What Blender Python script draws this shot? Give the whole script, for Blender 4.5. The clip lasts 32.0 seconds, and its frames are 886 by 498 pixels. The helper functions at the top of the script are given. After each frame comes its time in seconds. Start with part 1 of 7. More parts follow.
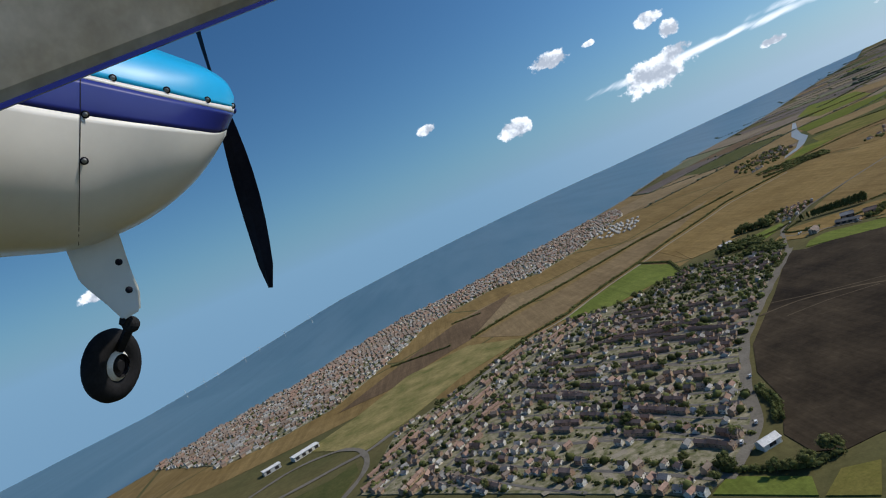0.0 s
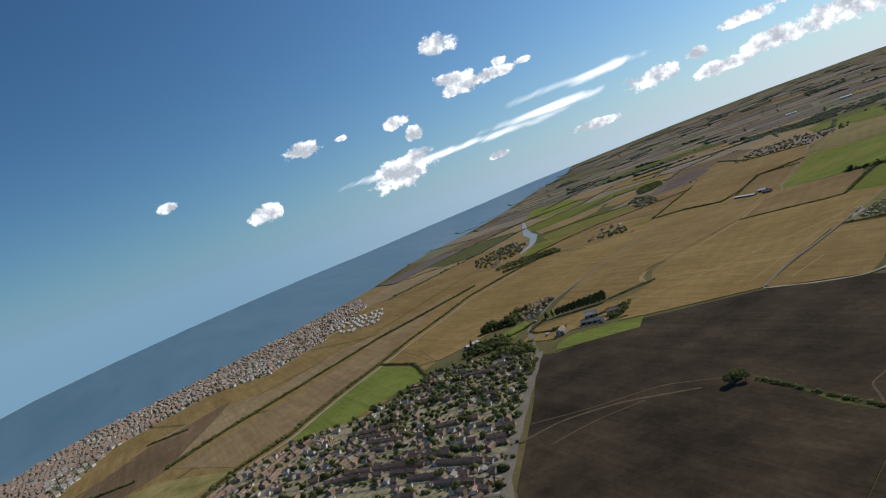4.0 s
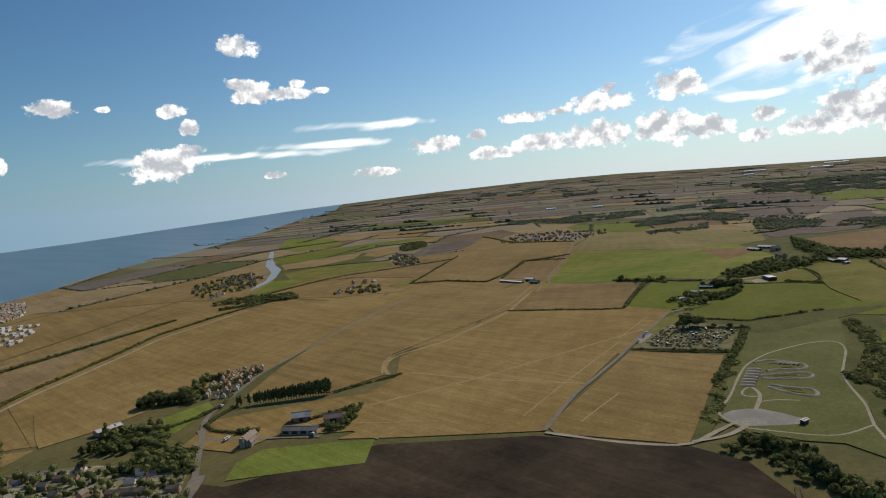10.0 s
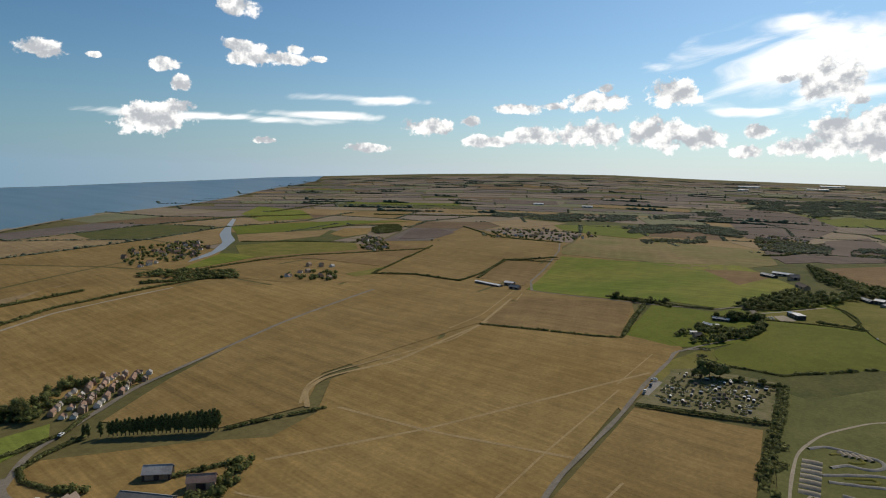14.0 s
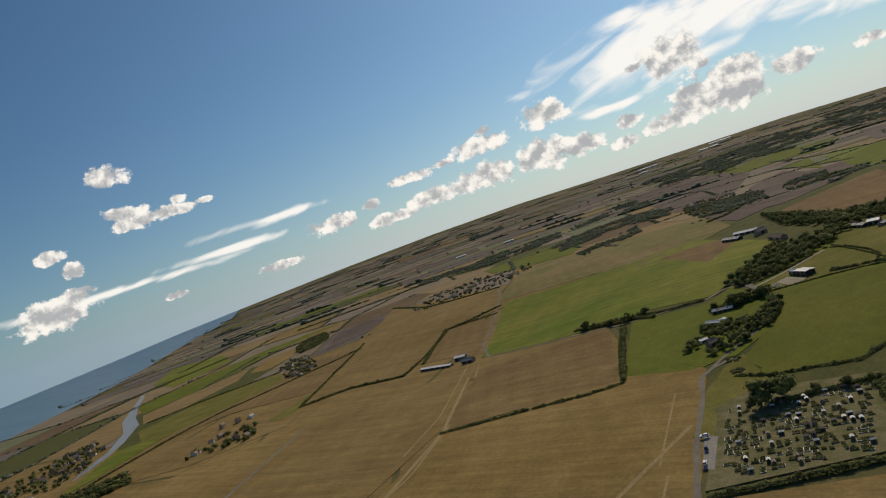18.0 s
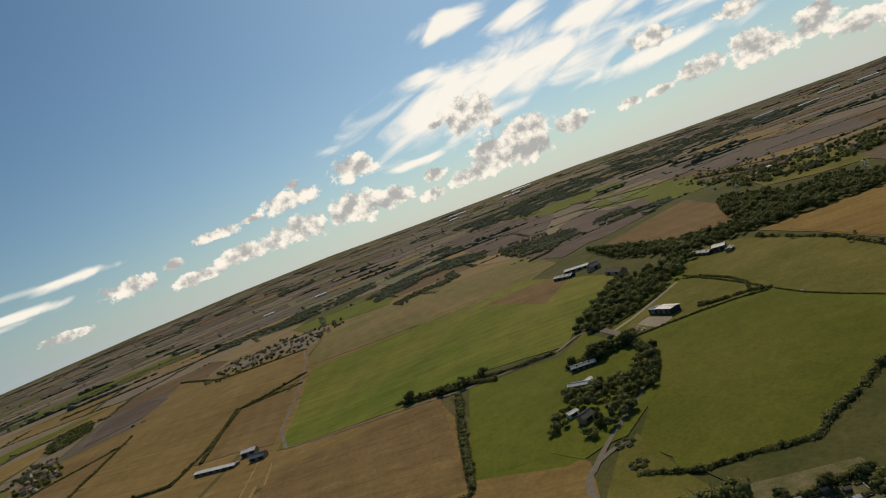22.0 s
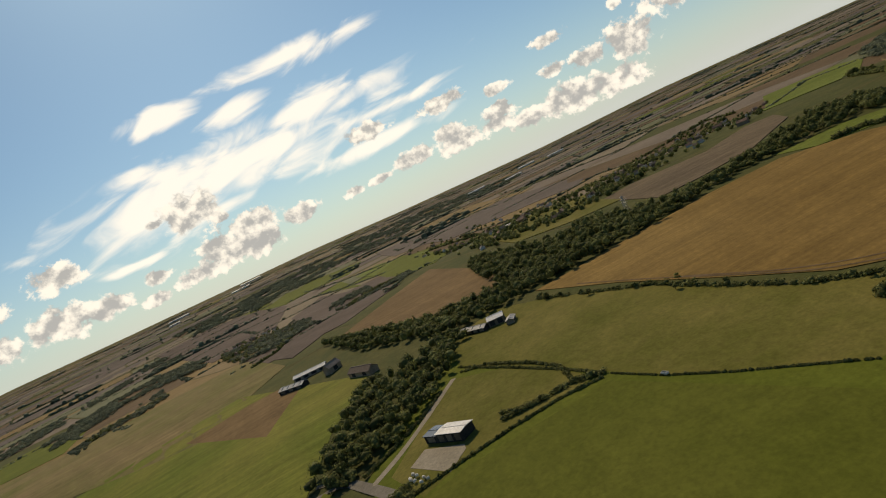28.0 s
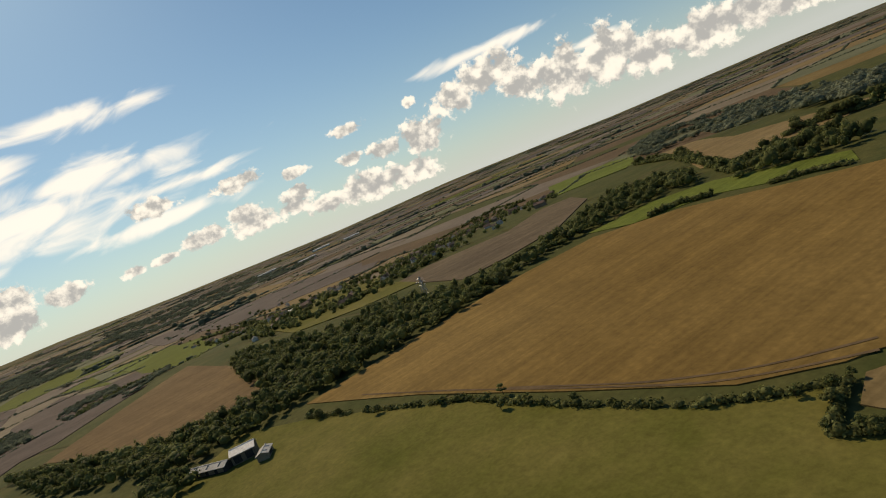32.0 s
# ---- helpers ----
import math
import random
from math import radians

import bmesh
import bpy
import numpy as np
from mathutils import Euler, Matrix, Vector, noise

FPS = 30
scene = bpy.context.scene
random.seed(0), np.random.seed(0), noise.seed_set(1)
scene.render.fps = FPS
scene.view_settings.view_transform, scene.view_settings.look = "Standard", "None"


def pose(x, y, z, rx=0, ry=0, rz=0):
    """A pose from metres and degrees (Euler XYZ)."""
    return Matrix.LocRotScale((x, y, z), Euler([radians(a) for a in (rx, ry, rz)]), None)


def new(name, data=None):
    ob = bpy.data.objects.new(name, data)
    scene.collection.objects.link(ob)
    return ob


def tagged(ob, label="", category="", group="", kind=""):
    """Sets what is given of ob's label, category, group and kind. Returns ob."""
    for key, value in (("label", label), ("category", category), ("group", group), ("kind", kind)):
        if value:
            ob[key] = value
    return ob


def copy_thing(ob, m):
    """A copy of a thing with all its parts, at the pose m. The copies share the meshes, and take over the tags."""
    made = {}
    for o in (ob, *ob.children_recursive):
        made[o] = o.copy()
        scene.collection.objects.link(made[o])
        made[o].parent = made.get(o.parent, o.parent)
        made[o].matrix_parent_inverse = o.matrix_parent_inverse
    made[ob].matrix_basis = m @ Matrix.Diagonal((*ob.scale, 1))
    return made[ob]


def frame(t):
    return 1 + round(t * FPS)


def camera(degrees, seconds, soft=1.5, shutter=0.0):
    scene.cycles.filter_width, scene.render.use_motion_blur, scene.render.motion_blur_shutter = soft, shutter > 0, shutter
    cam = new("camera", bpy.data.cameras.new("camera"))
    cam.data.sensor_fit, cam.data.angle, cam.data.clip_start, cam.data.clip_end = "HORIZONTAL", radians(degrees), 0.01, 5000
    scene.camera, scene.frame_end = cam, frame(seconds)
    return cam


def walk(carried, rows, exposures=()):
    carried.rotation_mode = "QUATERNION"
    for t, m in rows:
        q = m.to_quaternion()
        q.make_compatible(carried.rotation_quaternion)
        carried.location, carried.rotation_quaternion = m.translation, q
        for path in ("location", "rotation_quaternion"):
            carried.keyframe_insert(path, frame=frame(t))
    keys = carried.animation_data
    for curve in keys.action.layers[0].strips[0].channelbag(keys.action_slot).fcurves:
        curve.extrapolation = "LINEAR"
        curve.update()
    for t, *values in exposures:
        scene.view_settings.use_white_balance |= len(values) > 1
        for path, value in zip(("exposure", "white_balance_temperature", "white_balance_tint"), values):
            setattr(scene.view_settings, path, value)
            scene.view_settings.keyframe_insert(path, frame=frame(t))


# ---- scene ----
cam = camera(68.7, 32.0, soft=1.05)
PATH = [
    (0.0, pose(-3.6, -1.4, 176.8, 86.47, 22.57, -1.86)),
    (0.5, pose(0.6, 15.8, 174.9, 86.10, 21.68, -4.77)),
    (1.0, pose(5.2, 32.7, 173.2, 85.64, 21.00, -7.08)),
    (1.5, pose(10.9, 50.1, 171.4, 86.01, 20.06, -10.14)),
    (2.0, pose(16.8, 66.9, 169.7, 85.96, 21.37, -13.57)),
    (2.5, pose(23.1, 83.4, 168.4, 85.98, 22.56, -16.41)),
    (3.0, pose(30.1, 100.0, 167.0, 85.86, 21.02, -19.32)),
    (3.5, pose(37.3, 115.8, 165.7, 85.77, 18.91, -22.18)),
    (5.5, pose(71.9, 178.4, 161.5, 85.57, 24.68, -33.91)),
    (6.0, pose(82.5, 193.3, 160.5, 85.79, 22.16, -36.71)),
    (6.5, pose(93.8, 208.6, 159.4, 86.11, 19.29, -40.04)),
    (7.0, pose(106.2, 223.5, 158.4, 85.27, 15.68, -42.23)),
    (7.5, pose(119.1, 236.9, 157.4, 84.49, 13.04, -42.95)),
    (8.0, pose(132.1, 250.4, 156.4, 83.44, 9.42, -43.59)),
    (8.5, pose(145.6, 263.0, 155.6, 82.93, 5.09, -44.59)),
    (9.0, pose(158.8, 275.4, 154.8, 84.07, 4.32, -45.86)),
    (9.5, pose(172.1, 287.8, 153.8, 84.76, 3.99, -45.91)),
    (10.0, pose(186.0, 299.9, 153.0, 84.58, 4.49, -45.37)),
    (10.5, pose(199.7, 311.4, 152.4, 83.94, 2.95, -45.34)),
    (11.0, pose(213.3, 322.8, 152.0, 83.28, 1.10, -46.17)),
    (11.5, pose(226.8, 334.0, 151.2, 83.20, 0.56, -47.63)),
    (12.0, pose(240.2, 345.0, 150.5, 83.25, 0.24, -48.09)),
    (12.5, pose(254.0, 356.0, 150.1, 83.60, 0.60, -47.66)),
    (13.0, pose(268.0, 366.8, 149.9, 83.32, 0.22, -47.08)),
    (13.5, pose(282.0, 377.2, 148.8, 83.16, -1.13, -46.47)),
    (14.0, pose(295.9, 387.8, 148.1, 83.14, -1.63, -46.37)),
    (14.5, pose(309.8, 398.1, 147.2, 83.59, -0.43, -46.54)),
    (16.5, pose(372.1, 438.8, 143.0, 88.11, 12.36, -47.49)),
    (17.0, pose(387.9, 448.9, 142.0, 88.08, 14.22, -49.42)),
    (17.5, pose(403.9, 459.4, 140.4, 88.23, 16.52, -51.80)),
    (18.0, pose(420.1, 469.4, 138.8, 88.51, 18.89, -53.88)),
    (18.5, pose(436.0, 479.2, 137.4, 88.45, 21.06, -55.47)),
    (19.0, pose(452.2, 488.6, 136.2, 88.54, 22.25, -57.06)),
    (19.5, pose(468.6, 497.7, 134.1, 88.36, 23.10, -59.43)),
    (20.0, pose(485.6, 506.3, 132.2, 88.32, 23.87, -62.53)),
    (20.5, pose(502.5, 513.8, 130.3, 88.08, 24.30, -65.59)),
    (21.0, pose(519.2, 521.0, 128.4, 87.79, 23.24, -68.51)),
    (21.5, pose(535.3, 527.4, 126.5, 87.87, 23.02, -70.14)),
    (22.0, pose(551.6, 533.1, 125.0, 87.19, 21.11, -71.22)),
    (22.5, pose(567.7, 537.9, 123.5, 85.94, 19.49, -73.06)),
    (23.0, pose(583.7, 542.2, 121.4, 84.59, 20.12, -75.90)),
    (23.5, pose(599.5, 545.9, 120.1, 84.33, 22.06, -78.64)),
    (24.0, pose(614.9, 548.6, 118.1, 84.78, 21.86, -80.72)),
    (24.5, pose(629.7, 550.6, 116.4, 84.70, 19.14, -82.32)),
    (26.5, pose(687.4, 553.9, 109.8, 83.54, 20.92, -87.29)),
    (27.0, pose(702.0, 553.5, 107.9, 84.03, 23.23, -92.11)),
    (27.5, pose(716.4, 551.6, 106.1, 84.52, 25.05, -95.27)),
    (28.0, pose(729.4, 549.9, 104.5, 84.84, 25.90, -96.50)),
    (28.5, pose(742.2, 547.7, 103.0, 85.15, 25.26, -97.56)),
    (29.0, pose(755.0, 545.3, 101.3, 85.40, 22.68, -99.34)),
    (29.5, pose(768.3, 541.6, 99.1, 86.20, 28.12, -102.33)),
    (30.0, pose(780.9, 537.8, 97.3, 85.68, 28.91, -105.26)),
    (30.5, pose(792.6, 533.6, 95.5, 85.81, 29.50, -107.56)),
    (31.0, pose(804.2, 527.3, 94.0, 86.26, 29.99, -109.95)),
    (31.5, pose(814.8, 522.4, 92.0, 85.48, 29.32, -112.86)),
    (32.0, pose(825.8, 518.1, 90.1, 84.16, 23.44, -115.88)),
]
EXPOSURES = [(0.0, 0.12, 6400, 10), (3.0, 0.12, 6650, 10), (6.0, 0.13, 7100, 10), (10.0, 0.15, 7350, 10), (14.0, 0.11, 7400, 10), (17.0, -0.13, 7750, 10), (20.0, -0.19, 8200, 10), (23.0, -0.20, 8700, 10), (24.5, -0.12, 8800, 10), (28.0, -0.08, 9000, 10), (32.0, -0.08, 9000, 10)]
SKY, SUN = 0.08, 3.0

walk(cam, PATH, EXPOSURES)

# ---------------------------------------------------------------- light
SUN_AZ, SUN_EL = 82.0, 40.0  # clockwise from +y, above the horizon
world = bpy.data.worlds.new("sky")
scene.world = world
world.use_nodes = True
wn, wl = world.node_tree.nodes, world.node_tree.links
wn.clear()


def wnode(kind, **values):
    n = wn.new(kind)
    for k, v in values.items():
        if k == "operation":
            n.operation = v
        else:
            n.inputs[int(k[1:])].default_value = v
    return n


def wmath(op, a, b=None, c=None):
    n = wn.new("ShaderNodeMath")
    n.operation = op
    for i, v in enumerate((a, b, c)):
        if v is None:
            continue
        if isinstance(v, (int, float)):
            n.inputs[i].default_value = v
        else:
            wl.new(v, n.inputs[i])
    return n.outputs[0]


def wvec(op, a, b=None, c=None):
    n = wn.new("ShaderNodeVectorMath")
    n.operation = op
    for i, v in enumerate((a, b, c)):
        if v is None:
            continue
        if isinstance(v, (tuple, list)):
            n.inputs[i].default_value = v
        else:
            wl.new(v, n.inputs[i])
    return n


sky = wn.new("ShaderNodeTexSky")
sky.sky_type, sky.sun_disc = "NISHITA", False
sky.sun_elevation, sky.sun_rotation = radians(SUN_EL), radians(SUN_AZ)
sky.altitude, sky.air_density, sky.dust_density, sky.ozone_density = 150, 1.0, 0.6, 2.0
coord = wn.new("ShaderNodeTexCoord")
split = wn.new("ShaderNodeSeparateXYZ")
wl.new(coord.outputs["Generated"], split.inputs[0])
az = wmath("MULTIPLY", wmath("ARCTAN2", split.outputs[0], split.outputs[1]), 57.2958)
el = wmath("MULTIPLY", wmath("ARCSINE", split.outputs[2]), 57.2958)
both = wn.new("ShaderNodeCombineXYZ")
wl.new(az, both.inputs[0])
wl.new(el, both.inputs[1])
puff = wn.new("ShaderNodeTexNoise")
puff.inputs["Scale"].default_value, puff.inputs["Detail"].default_value, puff.inputs["Roughness"].default_value = 0.62, 9, 0.64
wl.new(both.outputs[0], puff.inputs["Vector"])
above = wn.new("ShaderNodeTexNoise")
above.inputs["Scale"].default_value, above.inputs["Detail"].default_value, above.inputs["Roughness"].default_value = 0.62, 4, 0.55
lift = wvec("ADD", both.outputs[0], (0.0, 0.75, 0.0))
wl.new(lift.outputs[0], above.inputs["Vector"])

# cumulus: azimuth, elevation, half width, half height, in degrees
CUMULUS_A = [(44.9, 3.8, 3.4, 0.9), (48.5, 4.3, 1.1, 0.6), (50.3, 2.7, 3.0, 0.7), (54.2, 3.2, 3.7, 1.1), (59.5, 3.5, 3.2, 1.5), (64.5, 3.6, 3.4, 1.7), (67.9, 3.2, 2.6, 1.1), (71.1, 2.2, 1.4, 0.7), (71.9, 3.8, 1.6, 0.7), (75.4, 2.6, 2.9, 1.0), (78.0, 3.3, 3.4, 1.5), (80.5, 2.8, 2.9, 1.5), (52.8, 5.5, 2.6, 0.6), (55.7, 5.7, 1.4, 0.5), (59.4, 6.2, 3.2, 1.1), (59.9, 7.2, 1.0, 0.5), (65.4, 6.9, 2.8, 1.4), (76.4, 7.6, 3.2, 2.2), (73.6, 7.7, 0.9, 0.5), (78.5, 6.1, 1.0, 0.5), (29.5, 9.6, 2.3, 0.7), (32.3, 8.9, 2.2, 0.7), (33.6, 9.7, 0.9, 0.5), (35.6, 9.0, 0.9, 0.3), (40.0, 1.8, 2.4, 0.5), (31.0, 2.1, 1.3, 0.3)]
CUMULUS_B = [(80.3, 4.7, 3.4, 1.4), (77.4, 4.2, 2.6, 0.8), (84.4, 3.6, 2.3, 1.0), (89.5, 3.3, 1.4, 0.6), (92.0, 3.3, 1.7, 0.5), (95.9, 3.7, 2.6, 1.0), (99.6, 3.3, 2.8, 1.3), (92.9, 7.5, 2.6, 1.0), (99.5, 6.9, 2.6, 0.9), (103.3, 3.2, 2.2, 0.8), (104.2, 4.4, 1.4, 0.6), (106.7, 2.4, 2.9, 1.0), (109.8, 2.4, 4.0, 1.7), (113.5, 2.0, 4.0, 1.4)]
CUMULUS_C = [(122.8, 7.0, 4.3, 2.2), (119.4, 6.4, 2.6, 1.8), (125.7, 5.1, 3.0, 2.0), (128.9, 4.4, 3.9, 2.8), (133.0, 4.2, 3.3, 2.8), (115.9, 4.5, 2.6, 2.0), (112.3, 4.7, 2.0, 1.0), (109.3, 5.1, 1.4, 0.7), (110.1, 7.5, 2.0, 0.7), (115.8, 7.6, 0.8, 0.6), (104.4, 5.9, 1.6, 0.6), (104.0, 4.0, 2.3, 0.9), (99.0, 4.3, 2.3, 1.0), (135.9, 3.0, 3.7, 2.2), (139.9, 2.8, 4.6, 2.0), (143.2, 2.6, 3.7, 2.0), (146.5, 2.3, 3.9, 1.5), (149.2, 2.2, 3.9, 1.4), (22.6, 3.6, 3.6, 1.5), (24.5, 4.5, 1.6, 0.8), (10.3, 4.0, 1.8, 1.0), (15.1, 8.0, 2.1, 0.8), (24.5, 6.4, 1.0, 0.7), (23.4, 7.8, 1.4, 0.6), (30.9, 2.2, 1.1, 0.4), (18.4, 8.0, 0.7, 0.3), (29.0, 12.7, 2.1, 1.1), (30.1, 8.8, 2.6, 0.9), (33.1, 8.8, 2.0, 0.5), (-27.0, 4.2, 1.5, 0.6), (3.1, 6.9, 1.1, 0.5)]
CIRRUS = [(82, 9.2, 14, 2.5), (75, 8.4, 7.5, 3.1), (88, 11.2, 9, 1.6), (78, 15, 3, 1.0), (83.5, 13.5, 3, 1.2), (89, 15.7, 7, .9), (77, 6.8, 6, .9), (96, 8.6, 6, .6), (94, 6.2, 7, .7), (75.5, 11.2, 3.5, 1.0), (27, 3.9, 10, .32), (41, 5.9, 5, .38), (36, 4.4, 5, .32), (124, 9, 7, .6), (133, 5.8, 3, .4), (71, 5.3, 3, .4)]


def nearest(spots):
    low = None
    for a, e, w, h in spots:
        n = wvec("MULTIPLY_ADD", both.outputs[0], (1.12 / w, 1.12 / h, 0), (-1.12 * a / w, -1.12 * e / h, 0))
        d = wvec("LENGTH", n.outputs[0]).outputs["Value"]
        low = d if low is None else wmath("MINIMUM", low, d)
    return low


near_cloud = nearest(CUMULUS_A + CUMULUS_B + CUMULUS_C)
field_c = wmath("SUBTRACT", wmath("MULTIPLY_ADD", puff.outputs[0], 2.6, -0.35), near_cloud)


def wrange(v, a, b):
    n = wn.new("ShaderNodeMapRange")
    n.interpolation_type = "SMOOTHSTEP"
    wl.new(v, n.inputs[0])
    n.inputs[1].default_value, n.inputs[2].default_value = a, b
    return n.outputs[0]


cumulus = wrange(field_c, -0.02, 0.30)
wisp = wn.new("ShaderNodeTexNoise")
wisp.inputs["Scale"].default_value, wisp.inputs["Detail"].default_value, wisp.inputs["Distortion"].default_value = 0.30, 9, 0.8
tilted = wn.new("ShaderNodeCombineXYZ")  # the high streaks rise gently to the east
wl.new(wmath("MULTIPLY", az, 0.55), tilted.inputs[0])
wl.new(wmath("MULTIPLY", wmath("MULTIPLY_ADD", az, -0.16, el), 1.7), tilted.inputs[1])
wl.new(tilted.outputs[0], wisp.inputs["Vector"])
cirrus = wmath("MULTIPLY", wrange(wmath("SUBTRACT", wmath("MULTIPLY_ADD", wisp.outputs[0], 3.2, -0.62), nearest(CIRRUS)), -0.35, 0.75), 0.92)
shade = wn.new("ShaderNodeMix")
shade.data_type = "RGBA"
# lit from above: a puff with less cloud over it is white, one under a thicker puff is grey
lit = wmath("MULTIPLY_ADD", wmath("SUBTRACT", puff.outputs[0], above.outputs[0]), 2.6, wmath("MULTIPLY_ADD", field_c, -0.22, 0.66))
wl.new(wrange(lit, 0.26, 0.92), shade.inputs["Factor"])
shade.inputs["A"].default_value, shade.inputs["B"].default_value = (0.44, 0.50, 0.60, 1), (0.99, 1.05, 1.14, 1)
mix_sky = wn.new("ShaderNodeMix")
mix_sky.data_type = "RGBA"
gain = wn.new("ShaderNodeMix")
gain.data_type, gain.blend_type = "RGBA", "MULTIPLY"
gain.inputs["Factor"].default_value = 1.0
wl.new(sky.outputs[0], gain.inputs["A"])
blue = wn.new("ShaderNodeMix")
blue.data_type = "RGBA"
wl.new(wrange(az, -10.0, 80.0), blue.inputs["Factor"])
blue.inputs["A"].default_value, blue.inputs["B"].default_value = (SKY * 0.33, SKY * 0.61, SKY * 0.84, 1), (SKY * 0.57, SKY * 0.90, SKY * 1.18, 1)
wl.new(blue.outputs["Result"], gain.inputs["B"])
cir = wn.new("ShaderNodeMix")
cir.data_type = "RGBA"
hazy = wn.new("ShaderNodeMix")
hazy.data_type = "RGBA"
wl.new(wmath("MULTIPLY", wmath("POWER", 2.718, wmath("MULTIPLY", wmath("MAXIMUM", el, 0.0), -0.23)), 0.8), hazy.inputs["Factor"])
wl.new(gain.outputs["Result"], hazy.inputs["A"])
milk = wn.new("ShaderNodeMix")  # the low air: blue over the sea, milky towards the sun
milk.data_type = "RGBA"
wl.new(wrange(az, 0.0, 70.0), milk.inputs["Factor"])
milk.inputs["A"].default_value, milk.inputs["B"].default_value = (0.20, 0.37, 0.57, 1), (0.60, 0.71, 0.85, 1)
wl.new(milk.outputs["Result"], hazy.inputs["B"])
wl.new(cirrus, cir.inputs["Factor"])
wl.new(hazy.outputs["Result"], cir.inputs["A"])
cir.inputs["B"].default_value = (1.02, 1.09, 1.20, 1)
wl.new(cumulus, mix_sky.inputs["Factor"])
wl.new(cir.outputs["Result"], mix_sky.inputs["A"])
wl.new(shade.outputs["Result"], mix_sky.inputs["B"])
back = wn.new("ShaderNodeBackground")
back.inputs["Strength"].default_value = 1.0
wl.new(mix_sky.outputs["Result"], back.inputs["Color"])
wout = wn.new("ShaderNodeOutputWorld")
wl.new(back.outputs[0], wout.inputs["Surface"])

sun_data = bpy.data.lights.new("sun", "SUN")
sun_data.energy, sun_data.angle, sun_data.color = SUN, radians(0.55), (1.0, 0.91, 0.78)
sun = new("sun", sun_data)
to_sun = Vector((math.sin(radians(SUN_AZ)) * math.cos(radians(SUN_EL)), math.cos(radians(SUN_AZ)) * math.cos(radians(SUN_EL)), math.sin(radians(SUN_EL))))
sun.matrix_world = Matrix.Translation((0, 0, 900)) @ to_sun.to_track_quat("Z", "Y").to_matrix().to_4x4()

# ---------------------------------------------------------------- materials


def material(name, low, high, patch=60.0, grain=2.0, rough=0.9, bump=0.2, rows=None, spread=0.0, metal=0.0, spec=0.04, scatter=0.0, leafy=0.0):
    """Colour between low and high by patches; grain: fine relief in metres; rows: (angle, spacing, depth) of drilled lines;
    spread: how far each piece differs in lightness; scatter: how far each object differs; leafy: the share of light let through."""
    m = bpy.data.materials.new(name)
    m.use_nodes = True
    n, l = m.node_tree.nodes, m.node_tree.links
    b = n["Principled BSDF"]
    b.inputs["Roughness"].default_value, b.inputs["Metallic"].default_value = rough, metal
    b.inputs["Specular IOR Level"].default_value = spec
    geo = n.new("ShaderNodeNewGeometry")

    def noise_at(size, detail, rough_n=0.6):
        t = n.new("ShaderNodeTexNoise")
        t.inputs["Scale"].default_value, t.inputs["Detail"].default_value, t.inputs["Roughness"].default_value = 1.0 / size, detail, rough_n
        l.new(geo.outputs["Position"], t.inputs["Vector"])
        return t.outputs[0]

    def m2(op, a, bb):
        t = n.new("ShaderNodeMath")
        t.operation = op
        for i, v in enumerate((a, bb)):
            if isinstance(v, (int, float)):
                t.inputs[i].default_value = v
            else:
                l.new(v, t.inputs[i])
        return t.outputs[0]

    ramp = n.new("ShaderNodeMapRange")
    ramp.inputs[1].default_value, ramp.inputs[2].default_value = 0.33, 0.67
    l.new(noise_at(patch, 5), ramp.inputs[0])
    mix = n.new("ShaderNodeMix")
    mix.data_type = "RGBA"
    l.new(ramp.outputs[0], mix.inputs["Factor"])
    mix.inputs["A"].default_value, mix.inputs["B"].default_value = (*low, 1), (*high, 1)
    fine = noise_at(grain, 4, 0.7)
    light = m2("MULTIPLY_ADD", fine, 0.9)
    light.node.inputs[2].default_value = 0.55
    mid = m2("MULTIPLY_ADD", noise_at(patch / 7.0, 3), 0.5)
    mid.node.inputs[2].default_value = 0.75
    light = m2("MULTIPLY", light, mid)
    if rows:
        angle, spacing, depth = rows
        mp = n.new("ShaderNodeMapping")
        mp.inputs["Rotation"].default_value = (0, 0, radians(angle))
        l.new(geo.outputs["Position"], mp.inputs["Vector"])
        sm = n.new("ShaderNodeMapping")
        sm.inputs["Rotation"].default_value, sm.inputs["Scale"].default_value = (0, 0, radians(angle)), (1.0, 0.05, 1.0)
        l.new(geo.outputs["Position"], sm.inputs["Vector"])
        for size_, deep in ((7.0, 0.34), (1.6, 0.30)):
            st = n.new("ShaderNodeTexNoise")
            st.inputs["Scale"].default_value, st.inputs["Detail"].default_value = 1.0 / size_, 4
            l.new(sm.outputs[0], st.inputs["Vector"])
            light = m2("MULTIPLY", light, m2("ADD", m2("MULTIPLY", st.outputs[0], deep * 2), 1 - deep))
        for gap, part_ in ((spacing, depth * 0.5), (spacing / 5.3, depth * 0.2)):
            w = n.new("ShaderNodeTexWave")
            w.inputs["Scale"].default_value, w.inputs["Distortion"].default_value, w.inputs["Detail"].default_value, w.inputs["Detail Scale"].default_value = 0.314 / gap, 1.2, 2, 0.4
            l.new(mp.outputs[0], w.inputs["Vector"])
            light = m2("MULTIPLY", light, m2("ADD", m2("MULTIPLY", w.outputs["Fac"], part_), 1 - part_ / 2))
    if spread:
        light = m2("MULTIPLY", light, m2("ADD", m2("MULTIPLY", geo.outputs["Random Per Island"], 2 * spread), 1 - spread))
